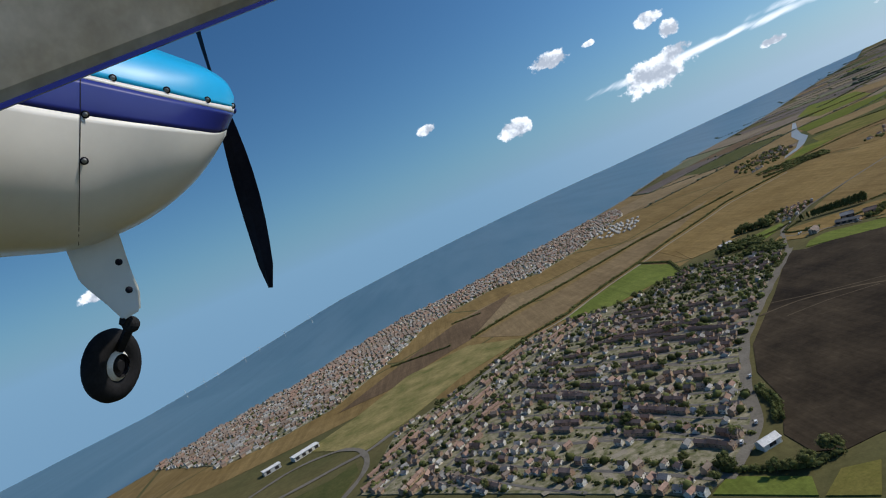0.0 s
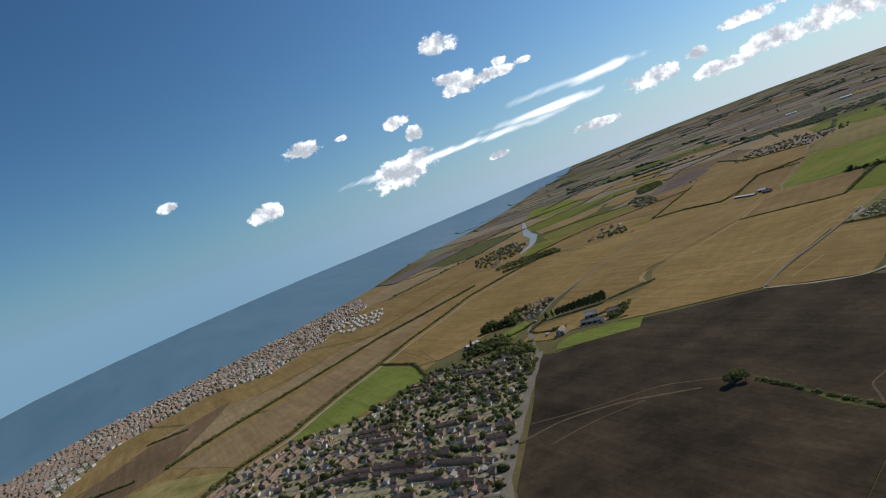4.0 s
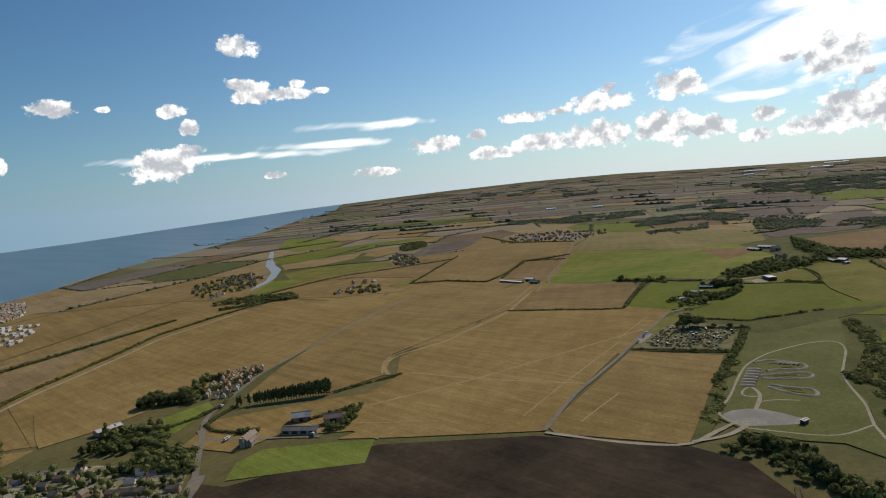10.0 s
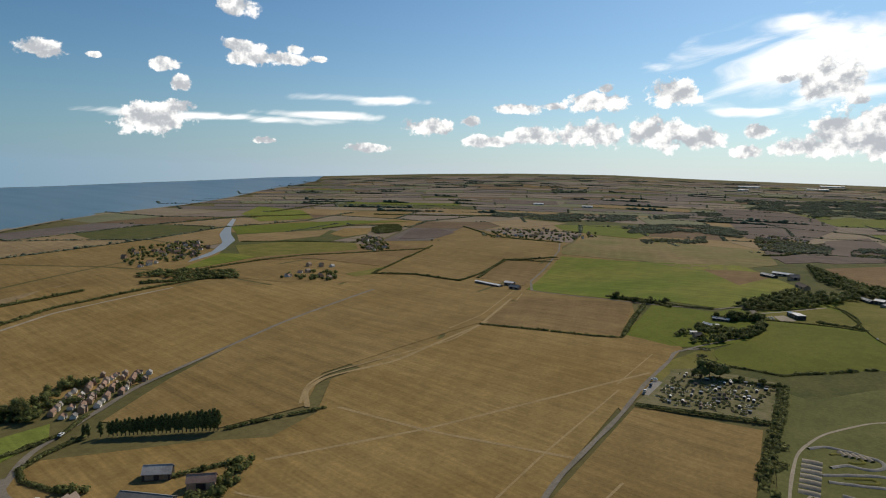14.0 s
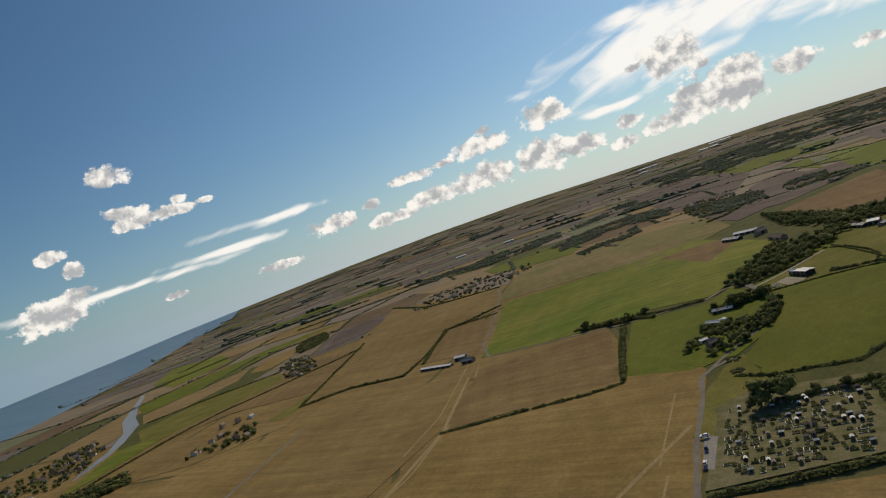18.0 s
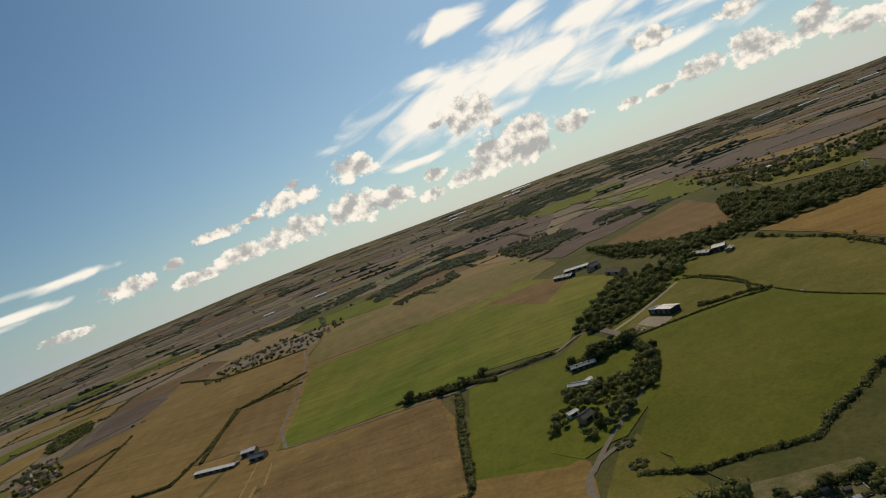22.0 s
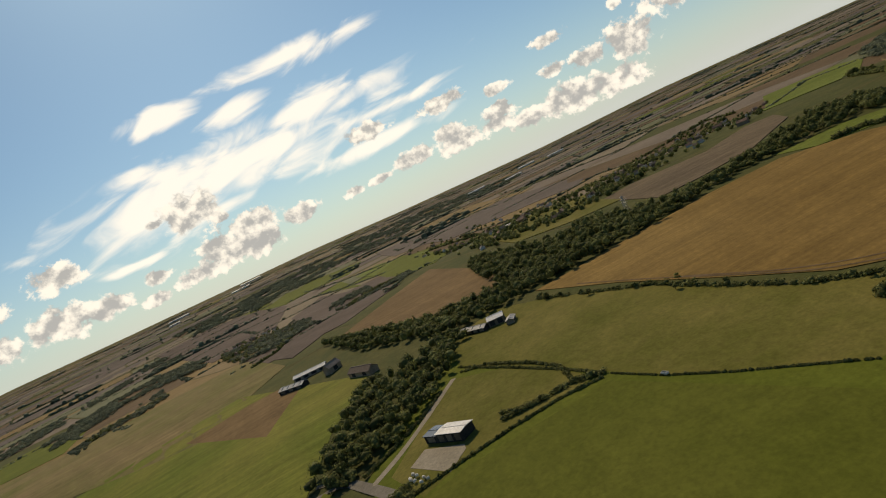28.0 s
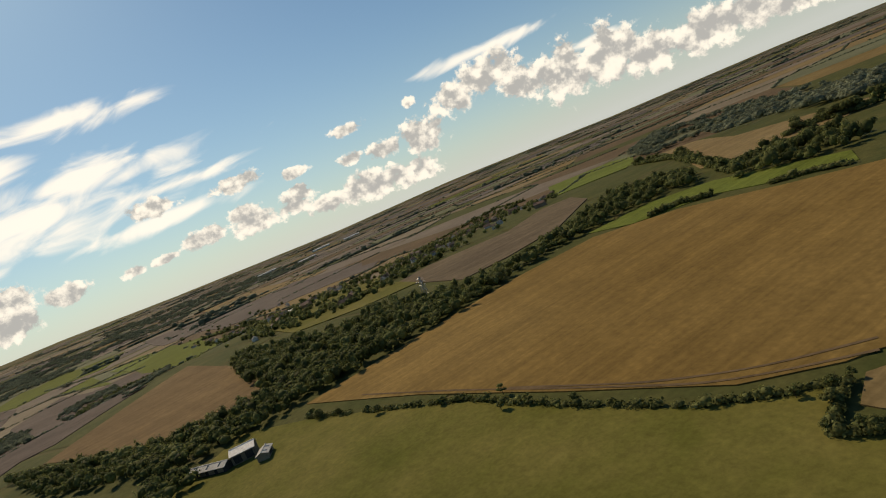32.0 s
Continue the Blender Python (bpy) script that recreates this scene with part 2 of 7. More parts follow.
    if scatter:
        info = n.new("ShaderNodeObjectInfo")
        light = m2("MULTIPLY", light, m2("ADD", m2("MULTIPLY", info.outputs["Random"], 2 * scatter), 1 - scatter))
    mul = n.new("ShaderNodeMix")
    mul.data_type, mul.blend_type = "RGBA", "MULTIPLY"
    mul.inputs["Factor"].default_value = 1.0
    l.new(mix.outputs["Result"], mul.inputs["A"])
    l.new(light, mul.inputs["B"])
    l.new(mul.outputs["Result"], b.inputs["Base Color"])
    if bump:
        bp = n.new("ShaderNodeBump")
        bp.inputs["Strength"].default_value, bp.inputs["Distance"].default_value = bump, grain * 0.3
        l.new(fine, bp.inputs["Height"])
        l.new(bp.outputs[0], b.inputs["Normal"])
    if leafy:
        tl, mx = n.new("ShaderNodeBsdfTranslucent"), n.new("ShaderNodeMixShader")
        mx.inputs[0].default_value = leafy
        l.new(mul.outputs["Result"], tl.inputs["Color"])
        l.new(b.outputs[0], mx.inputs[1])
        l.new(tl.outputs[0], mx.inputs[2])
        l.new(mx.outputs[0], n["Material Output"].inputs["Surface"])
    return m


MATS = {
    "PLOUGH": material("dark_soil", (.022, .017, .012), (.060, .046, .030), 60, 4, rows=(35, 24, .16)),
    "FURROW": material("dry_wheel_track", (.085, .066, .044), (.125, .098, .064), 10, 1.5),
    "PURPLE": material("purple_soil", (.096, .074, .064), (.130, .102, .086), 120, 3, rows=(60, 24, .12)),
    "PURPLE2": material("pale_purple_soil", (.112, .092, .080), (.148, .122, .104), 140, 4, rows=(20, 24, .10)),
    "BROWN3": material("dull_brown_soil", (.120, .092, .062), (.160, .122, .080), 90, 3, rows=(48, 20, .12)),
    "BROWN": material("brown_soil", (.115, .080, .048), (.155, .108, .064), 110, 3, rows=(20, 20, .12)),
    "BROWN2": material("fallow_soil", (.158, .106, .048), (.204, .142, .064), 110, 3, rows=(60, 20, .14)),
    "RUST": material("red_soil", (.150, .098, .048), (.190, .126, .062), 90, 3, rows=(75, 20, .12)),
    "STRAW": material("straw_stubble", (.180, .130, .070), (.230, .168, .090), 120, 3, rows=(40, 24, .12)),
    "STRAW2": material("pale_stubble", (.195, .145, .080), (.245, .185, .105), 120, 3, rows=(40, 24, .12)),
    "GOLD": material("golden_stubble", (.192, .130, .048), (.244, .172, .070), 110, 2.5, rows=(62, 17, .10)),
    "GOLD2": material("brown_stubble", (.178, .122, .048), (.226, .160, .068), 110, 2.5, rows=(62, 19, .08)),
    "TAN": material("tan_stubble", (.192, .122, .040), (.238, .156, .056), 130, 2.5, rows=(108, 26, .09)),
    "TAN2": material("tan_grass", (.200, .140, .066), (.240, .175, .085), 110, 2.5, rows=(110, 26, .12)),
    "PARK": material("park_grass", (.090, .098, .034), (.122, .126, .048), 30, 2),
    "FALLOW": material("weedy_fallow", (.130, .128, .042), (.205, .154, .076), 90, 3, rows=(60, 20, .10)),
    # far field colours, greyed and lightened to stand in for haze
    "HAZED_A": material("hazed_brown_fields", (.164, .134, .106), (.214, .176, .138), 120, 4),
    "HAZED_B": material("hazed_green_fields", (.128, .136, .080), (.168, .172, .104), 120, 4),
    "HAZED_C": material("hazed_straw_fields", (.178, .146, .104), (.230, .190, .134), 120, 4),
    "HAZED_D": material("hazed_grey_fields", (.112, .094, .084), (.148, .126, .112), 120, 4),
    "YELLOW": material("rough_yellow_grass", (.135, .135, .046), (.300, .245, .105), 28, 2.5),
    "GREEN": material("bright_grass", (.112, .142, .028), (.150, .180, .042), 60, 2, rows=(35, 14, .08)),
    "GREEN2": material("pasture_grass", (.092, .114, .016), (.122, .140, .023), 70, 2),
    "GREEN3": material("crop_grass", (.098, .136, .018), (.172, .170, .038), 120, 2, rows=(75, 24, .08)),
    "GREEN4": material("long_grass", (.090, .104, .016), (.120, .128, .024), 60, 2),
    "OLIVE": material("dull_grass", (.060, .072, .024), (.100, .098, .036), 25, 2),
    "ALLOT": material("trodden_grass", (.098, .104, .042), (.190, .165, .095), 6, 1),
    "OLIVE2": material("olive_grass", (.104, .108, .022), (.176, .154, .046), 34, 1.6),
    "TOWN": material("garden_ground", (.110, .118, .050), (.330, .290, .210), 5, 1.5),
    "GROUND": material("open_country", (.082, .084, .034), (.132, .112, .050), 150, 4),
    "ASPHALT": material("asphalt", (.150, .136, .112), (.195, .178, .148), 20, 1, rough=.85),
    "RIVER": material("muddy_water", (.170, .165, .150), (.215, .208, .190), 40, 4, rough=.3, bump=.05, spec=.35),
    "STREET": material("street_asphalt", (.130, .122, .112), (.175, .165, .150), 12, .8, rough=.85),
    "GRAVEL": material("gravel", (.250, .222, .170), (.320, .285, .225), 12, 1),
    "TRACK": material("dusty_track", (.250, .185, .095), (.310, .235, .125), 14, 1.5),
    "PAD": material("grey_gravel", (.200, .195, .180), (.260, .250, .230), 12, 1),
    "BEACH": material("mud_flat", (.190, .165, .115), (.260, .220, .150), 60, 3),
    "LEAF": material("dark_leaves", (.088, .108, .038), (.205, .220, .084), 13, 1.5, rough=.65, bump=0, spread=.55, leafy=.45),
    "LEAF2": material("olive_leaves", (.104, .118, .042), (.212, .220, .088), 11, 1.5, rough=.65, bump=0, spread=.5, leafy=.45),
    # leaves of far trees: haze painted in as a paler, bluer green
    "LEAF3": material("hazed_leaves", (.140, .164, .108), (.225, .246, .162), 60, 3, rough=.7, bump=0, spread=.4, leafy=.3),
    "BARK": material("bark", (.060, .045, .030), (.110, .085, .060), 2, .3),
    "ROOF_RED": material("red_tiles", (.225, .150, .115), (.310, .210, .165), 6, .5, rough=.8, scatter=.35, spread=.05),
    "ROOF_BROWN": material("brown_tiles", (.190, .152, .124), (.270, .216, .178), 6, .5, rough=.8, scatter=.35, spread=.05),
    "ROOF_GREY": material("grey_slates", (.220, .215, .205), (.330, .320, .305), 6, .5, rough=.7, scatter=.35, spread=.05),
    "BRICK": material("brick_wall", (.330, .225, .155), (.430, .310, .220), 5, .3, scatter=.3),
    "RENDER": material("white_render", (.600, .570, .500), (.760, .730, .660), 5, .5, scatter=.2),
    "STONE": material("flint_stone", (.260, .240, .200), (.360, .335, .285), 3, .4),
    "METAL_ROOF": material("sheet_roof", (.420, .410, .390), (.560, .550, .520), 6, .8, rough=.5, scatter=.15),
    "WHITE_ROOF": material("white_sheet_roof", (.640, .640, .620), (.760, .755, .740), 6, .8, rough=.45),
    "DARK_CLAD": material("dark_cladding", (.040, .036, .034), (.070, .062, .056), 4, .5, rough=.7),
    "GLASSY": material("window_glass", (.030, .036, .044), (.050, .058, .066), 4, 1, rough=.15, bump=0, spec=.6),
    "TIMBER": material("grey_timber", (.160, .130, .095), (.240, .200, .150), 3, .4, scatter=.4),
    "STEEL": material("galvanised_steel", (.300, .310, .310), (.400, .410, .410), 4, .5, rough=.45, metal=.7),
}


def water_material():
    m = bpy.data.materials.new("sea_water")
    m.use_nodes = True
    n, l = m.node_tree.nodes, m.node_tree.links
    b = n["Principled BSDF"]
    b.inputs["Roughness"].default_value, b.inputs["Specular IOR Level"].default_value = 0.35, 0.35
    geo = n.new("ShaderNodeNewGeometry")
    mp = n.new("ShaderNodeMapping")
    mp.inputs["Rotation"].default_value, mp.inputs["Scale"].default_value = (0, 0, radians(-48)), (1, 0.12, 1)
    l.new(geo.outputs["Position"], mp.inputs["Vector"])
    t = n.new("ShaderNodeTexNoise")
    t.inputs["Scale"].default_value, t.inputs["Detail"].default_value = 0.012, 6
    l.new(mp.outputs[0], t.inputs["Vector"])
    r = n.new("ShaderNodeValToRGB")
    r.color_ramp.elements[0].position, r.color_ramp.elements[0].color = 0.36, (.075, .145, .190, 1)
    r.color_ramp.elements[1].position, r.color_ramp.elements[1].color = 0.66, (.115, .190, .240, 1)
    l.new(t.outputs[0], r.inputs[0])
    l.new(r.outputs[0], b.inputs["Base Color"])
    w = n.new("ShaderNodeTexNoise")
    w.inputs["Scale"].default_value, w.inputs["Detail"].default_value = 0.12, 5
    l.new(geo.outputs["Position"], w.inputs["Vector"])
    bp = n.new("ShaderNodeBump")
    bp.inputs["Strength"].default_value, bp.inputs["Distance"].default_value = 0.3, 1.5
    l.new(w.outputs[0], bp.inputs["Height"])
    l.new(bp.outputs[0], b.inputs["Normal"])
    return m


MATS["WATER"] = water_material()

# ---------------------------------------------------------------- the lie of the land
HILLS_A = [(365, 459, 0), (482, 522, 5), (554, 407, 9), (422, 613, 0), (475, 736, -2), (965, 560, 21), (828, 663, 5), (670, 568, 4), (744, 557, 14), (560, 547, 9), (508, 699, 5), (756, 588, 16), (1026, 918, -9), (679, 493, 11), (736, 981, 7), (1376, 935, 18), (1295, 657, 18), (839, 841, -9)]
HILLS_B = [(1295, 496, 32), (957, 500, 18), (1103, 508, 23), (1440, 546, 34), (1314, 328, 21), (1091, 484, 25), (1261, 222, 37), (1085, 252, 34), (1107, 316, 30), (201, 478, 7), (127, 359, 9), (79, 447, 4), (-207, 683, -5), (93, 646, 5), (341, 1011, -9), (1796, 640, 9), (1685, 1198, 9), (1972, 1048, 4), (0, 0, 4)]
HILLS = np.array(HILLS_A + HILLS_B, float)
CX, CY, FLAT, RIM = 450.0, 400.0, 2300.0, 4150.0


def terrain(x, y):
    """Height of the ground: low hills near by, and a slow rise to the skyline."""
    x, y = np.asarray(x, float), np.asarray(y, float)
    w = np.exp(-((x[..., None] - HILLS[:, 0]) ** 2 + (y[..., None] - HILLS[:, 1]) ** 2) / (2 * 150.0**2))
    z = (w * HILLS[:, 2]).sum(-1) / (w.sum(-1) + 0.15)
    r, a = np.hypot(x - CX, y - CY), np.degrees(np.arctan2(x - CX, y - CY))
    u = np.clip((r - FLAT) / (RIM - FLAT), 0, 1.08)
    fall = np.clip((r - 900) / (RIM - 900), 0, 1.08)
    skyline = np.interp(a, [-180, -60, -35, -29, -21, -16, -10, -4, 2, 7, 13, 19, 25, 30, 36, 44, 52, 60, 67, 75, 82, 90, 103, 113, 127, 140, 160, 180],
                        [-300, -300, -285, -249, -174, -128, -95, -66, -42, -24, -7, 18, 42, 66, 86, 112, 130, 136, 126, 120, 115, 92, 68, 74, 45, 40, 0, -300])
    return z * np.clip(1 - (r - 1500) / 800, 0, 1) + np.maximum(skyline, 0) * u**1.5 + np.minimum(skyline, 0) * fall


def np_mesh(name, verts, quads, mats, slots=None, flat=False):
    """A mesh from arrays of places and of faces with equal numbers of corners."""
    me = bpy.data.meshes.new(name)
    verts, quads = np.asarray(verts, np.float32), np.asarray(quads, np.int32)
    k = quads.shape[1]
    me.vertices.add(len(verts))
    me.vertices.foreach_set("co", verts.ravel())
    me.loops.add(quads.size)
    me.loops.foreach_set("vertex_index", quads.ravel())
    me.polygons.add(len(quads))
    me.polygons.foreach_set("loop_start", np.arange(0, quads.size, k, dtype=np.int32))
    for m in mats:
        me.materials.append(MATS[m])
    if slots is not None:
        me.polygons.foreach_set("material_index", np.asarray(slots, np.int32))
    if flat:
        me.polygons.foreach_set("use_smooth", np.zeros(len(quads), bool))
    me.update(calc_edges=True)
    me.validate()
    return me


def part(name, bm, mat, parent=None, label=""):
    me = bpy.data.meshes.new(name)
    bm.to_mesh(me)
    bm.free()
    me.materials.append(MATS[mat])
    ob = new(name, me)
    ob.parent = parent
    if label:
        tagged(ob, label)
    return ob


# the ground, one sheet to the skyline
rings = np.concatenate([np.arange(0, 2400, 26.0), np.linspace(2400, RIM * 1.06, 60)])
spokes = np.radians(np.arange(0, 360, 0.9))
gx, gy = CX + rings[:, None] * np.sin(spokes), CY + rings[:, None] * np.cos(spokes)
gv = np.stack([gx, gy, terrain(gx, gy)], -1).reshape(-1, 3)
ns = len(spokes)
ri, si = np.meshgrid(np.arange(len(rings) - 1), np.arange(ns), indexing="ij")
gq = np.stack([ri * ns + si, ri * ns + (si + 1) % ns, (ri + 1) * ns + (si + 1) % ns, (ri + 1) * ns + si], -1).reshape(-1, 4)[:, ::-1]
ground = tagged(new("ground", np_mesh("ground", gv, gq[ns:], ["GROUND"])), "open farmland in brown and dull green", "ground", kind="structure")


def sheet(name, pts, mat, lift, step=40.0, skirt=True):
    """A flat-lying patch that follows the land."""
    bm = bmesh.new()
    bm.faces.new([bm.verts.new((x, y, 0)) for x, y in pts])
    bmesh.ops.triangulate(bm, faces=bm.faces[:])
    for _ in range(9):
        long = [e for e in bm.edges if e.calc_length() > step]
        if not long:
            break
        bmesh.ops.subdivide_edges(bm, edges=long, cuts=1)
        bmesh.ops.triangulate(bm, faces=bm.faces[:])
    co = np.array([v.co[:2] for v in bm.verts])
    z = terrain(co[:, 0], co[:, 1]) + lift
    for v, h in zip(bm.verts, z):
        v.co.z = h
    bm.normal_update()
    for f in bm.faces:
        if f.normal.z < 0:
            f.normal_flip()
    if skirt:  # the edge reaches into the ground
        rim = bmesh.ops.extrude_edge_only(bm, edges=[e for e in bm.edges if e.is_boundary])
        for v in rim["geom"]:
            if isinstance(v, bmesh.types.BMVert):
                v.co.z -= 0.9
    return part(name, bm, mat)


layer = [0.42]
road_lift = [0.0]
laid = []  # fields with their lift


def field(name, mat, label, pts):
    layer[0] += 0.005
    laid.append((pts, layer[0]))
    span = max(abs(a - c) + abs(b - d) for (a, b), (c, d) in zip(pts, pts[1:] + pts[:1]))
    return tagged(sheet(name, pts, mat, layer[0], 14.0 if span < 500 else 40.0), label, "field", kind="structure")


def resample(pts, step):
    p = np.array(pts, float)
    d = np.concatenate([[0], np.cumsum(np.hypot(*np.diff(p, axis=0).T))])
    s = np.linspace(0, d[-1], max(3, int(d[-1] / step) + 1))
    x, y = np.interp(s, d, p[:, 0]), np.interp(s, d, p[:, 1])
    for _ in range(3):  # round the corners
        x[1:-1], y[1:-1] = (x[:-2] + 2 * x[1:-1] + x[2:]) / 4, (y[:-2] + 2 * y[1:-1] + y[2:]) / 4
    return x, y


def road(label, width, mat, pts):
    x, y = resample(pts, 6.0 if width < 20 else 15.0)
    tx, ty = np.gradient(x), np.gradient(y)
    n = np.hypot(tx, ty) + 1e-9
    wob = 1 + 0.12 * np.sin(np.arange(len(x)) * 0.9)
    nx, ny = -ty / n * width / 2 * wob, tx / n * width / 2 * wob
    road_lift[0] += 0.0015
    rows_ = [np.stack([x + nx * k, y + ny * k], -1) for k in (-1, 0, 1)]
    lift = np.full(len(x), 0.42)
    for outline, high in laid:
        for r in rows_:
            lift = np.where(inside(r[:, 0], r[:, 1], outline), np.maximum(lift, high), lift)
    lift = np.maximum(lift, np.maximum(np.roll(lift, 1), np.roll(lift, -1))) + 0.05 + road_lift[0]
    v = np.concatenate([np.column_stack([r, terrain(r[:, 0], r[:, 1]) + lift + (0.03 if i == 1 else 0)]) for i, r in enumerate(rows_)])
    k, i = len(x), np.arange(len(x) - 1)
    q = np.concatenate([np.stack([i + a * k, i + 1 + a * k, i + 1 + (a + 1) * k, i + (a + 1) * k], -1) for a in (0, 1)])[:, ::-1]
    kind = "river" if mat == "WATER" else "road"
    return tagged(new(kind, np_mesh(kind, v, q, [mat])), label, kind, kind="structure")

# ---------------------------------------------------------------- greenery
rng = np.random.default_rng(5)
ICO_V, ICO_F = [], []
_b = bmesh.new()
bmesh.ops.create_icosphere(_b, subdivisions=1, radius=1.0)
ICO_V = np.array([v.co[:] for v in _b.verts])
ICO_F = np.array([[v.index for v in f.verts] for f in _b.faces])
_b.free()


def leaf_quads(centres, radii, size, count, gen):
    """Small bent leaf clumps over the skins of lumps; centres and radii are arrays of the lumps."""
    k = np.repeat(np.arange(len(centres)), count)
    d = gen.normal(size=(len(k), 3))
    d[:, 2] = np.abs(d[:, 2]) * 1.0 - 0.25
    d /= np.linalg.norm(d, axis=1, keepdims=True)
    p = centres[k] + d * radii[k] * gen.uniform(0.88, 1.10, (len(k), 1))
    a = np.cross(d, gen.normal(size=d.shape))
    a /= np.linalg.norm(a, axis=1, keepdims=True) + 1e-9
    b = np.cross(d, a) + d * gen.uniform(-0.4, 0.4, (len(k), 1))
    s = (size * gen.uniform(0.55, 1.25, (len(k), 1))) if np.isscalar(size) else size[k][:, None] * gen.uniform(0.55, 1.25, (len(k), 1))
    v = np.stack([p - a * s, p - b * s * 0.8, p + a * s, p + b * s * 0.8], 1).reshape(-1, 3)
    return v, np.arange(len(v)).reshape(-1, 4)


def lumps(centres, radii, gen):
    """Uneven dark cores inside the leaf clumps, as faces of four corners (one doubled edge is avoided by pairing)."""
    v = centres[:, None, :] + ICO_V[None] * radii[:, None, :] * gen.uniform(0.72, 1.02, (len(centres), len(ICO_V), 1))
    f = (np.arange(len(centres))[:, None, None] * len(ICO_V) + ICO_F[None])
    return v.reshape(-1, 3), f.reshape(-1, 3)


def greens(name, centres, radii, size, count, mat, gen):
    """One mesh of cores and leaf clumps, all in triangles."""
    v1, f1 = lumps(centres, radii * 0.86, gen)
    v2, q2 = leaf_quads(centres, radii, size, count, gen)
    f2 = np.concatenate([q2[:, [0, 1, 2]], q2[:, [0, 2, 3]]]) + len(v1)
    return np_mesh(name, np.concatenate([v1, v2]), np.concatenate([f1, f2]), [mat])


def inside(px, py, pts):
    ok = np.zeros(px.shape, bool)
    x0, y0 = pts[-1]
    for x1, y1 in pts:
        hit = ((y1 > py) != (y0 > py)) & (px < (x0 - x1) * (py - y1) / ((y0 - y1) or 1e-9) + x1)
        ok ^= hit
        x0, y0 = x1, y1
    return ok


def hedge(label, height, width, dens, pts):
    gen = np.random.default_rng(int(abs(pts[0][0] * 7 + pts[0][1])))
    step = width * 0.42
    x, y = resample(pts, step)
    far = np.hypot(x.mean() - 700, y.mean() - 560)
    rows_ = 1 if width < 5 else (2 if width < 11 else 4)
    cs, rs = [], []
    tx, ty = np.gradient(x), np.gradient(y)
    n = np.hypot(tx, ty) + 1e-9
    for k in range(rows_):
        off = (k - (rows_ - 1) / 2) / rows_ * width + gen.normal(0, width * 0.10, len(x))
        h = height * gen.uniform(0.55, 1.0, len(x)) * (0.75 + 0.5 * (gen.random(len(x)) > 0.85))
        wd = width / rows_ * gen.uniform(0.5, 0.85, len(x))
        hx, hy = x - ty / n * off, y + tx / n * off
        keep = gen.random(len(x)) < dens
        c = np.column_stack([hx, hy, terrain(hx, hy) + 0.5 + h * 0.42])[keep]
        cs.append(c)
        rs.append(np.column_stack([wd, wd, h * 0.58])[keep])
    cs, rs = np.concatenate(cs), np.concatenate(rs)
    size = 0.42 if far < 900 else 0.8
    me = greens("hedge", cs, rs, max(size, 0.13 * width * (1 if far > 900 else .8)), 26 if far < 900 else 14, "LEAF" if height > 4 else "LEAF2", gen)
    return tagged(new("hedge", me), label, "hedge", group="field hedges", kind="stuff")


def wood(label, height, spacing, pts):
    gen = np.random.default_rng(int(abs(pts[0][0] * 3 + pts[0][1])))
    p = np.array(pts, float)
    (x0, y0), (x1, y1) = p.min(0), p.max(0)
    area = abs(np.sum(p[:, 0] * np.roll(p[:, 1], -1) - np.roll(p[:, 0], -1) * p[:, 1])) / 2
    spacing = max(spacing, math.sqrt(area / 900.0))
    nx, ny = int((x1 - x0) / spacing) + 1, int((y1 - y0) / spacing) + 1
    gx_, gy_ = np.meshgrid(np.arange(nx), np.arange(ny), indexing="ij")
    wx = x0 + (gx_ + gen.uniform(-0.45, 0.45, gx_.shape)) * spacing
    wy = y0 + (gy_ + gen.uniform(-0.45, 0.45, gy_.shape)) * spacing
    keep = inside(wx.ravel(), wy.ravel(), pts)
    wx, wy = wx.ravel()[keep], wy.ravel()[keep]
    if p[:, 0].mean() > 1500:  # far woods are broken by clearings
        open_ = np.sin(wx / 37.0 + wy / 61.0) + np.sin(wy / 29.0 - wx / 83.0) + gen.normal(0, .5, len(wx)) < .55
        wx, wy = wx[open_], wy[open_]
    if len(wx) == 0:
        return None
    thin = gen.random(len(wx)) > .12
    wx, wy = wx[thin], wy[thin]
    h = height * gen.uniform(0.45, 1.15, len(wx))
    r = spacing * gen.uniform(0.38, 0.85, len(wx))
    z = terrain(wx, wy) + 0.5
    cs = np.concatenate([np.column_stack([wx, wy, z + h * 0.55]), np.column_stack([wx + r * gen.uniform(-.6, .6, len(wx)), wy + r * gen.uniform(-.6, .6, len(wx)), z + h * 0.72])])
    rs = np.concatenate([np.column_stack([r, r, h * 0.5]), np.column_stack([r * .62, r * .62, h * 0.3])])
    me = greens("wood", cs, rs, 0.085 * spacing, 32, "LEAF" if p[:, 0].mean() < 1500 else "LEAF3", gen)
    return tagged(new("wood", me), label, "wood", kind="stuff")


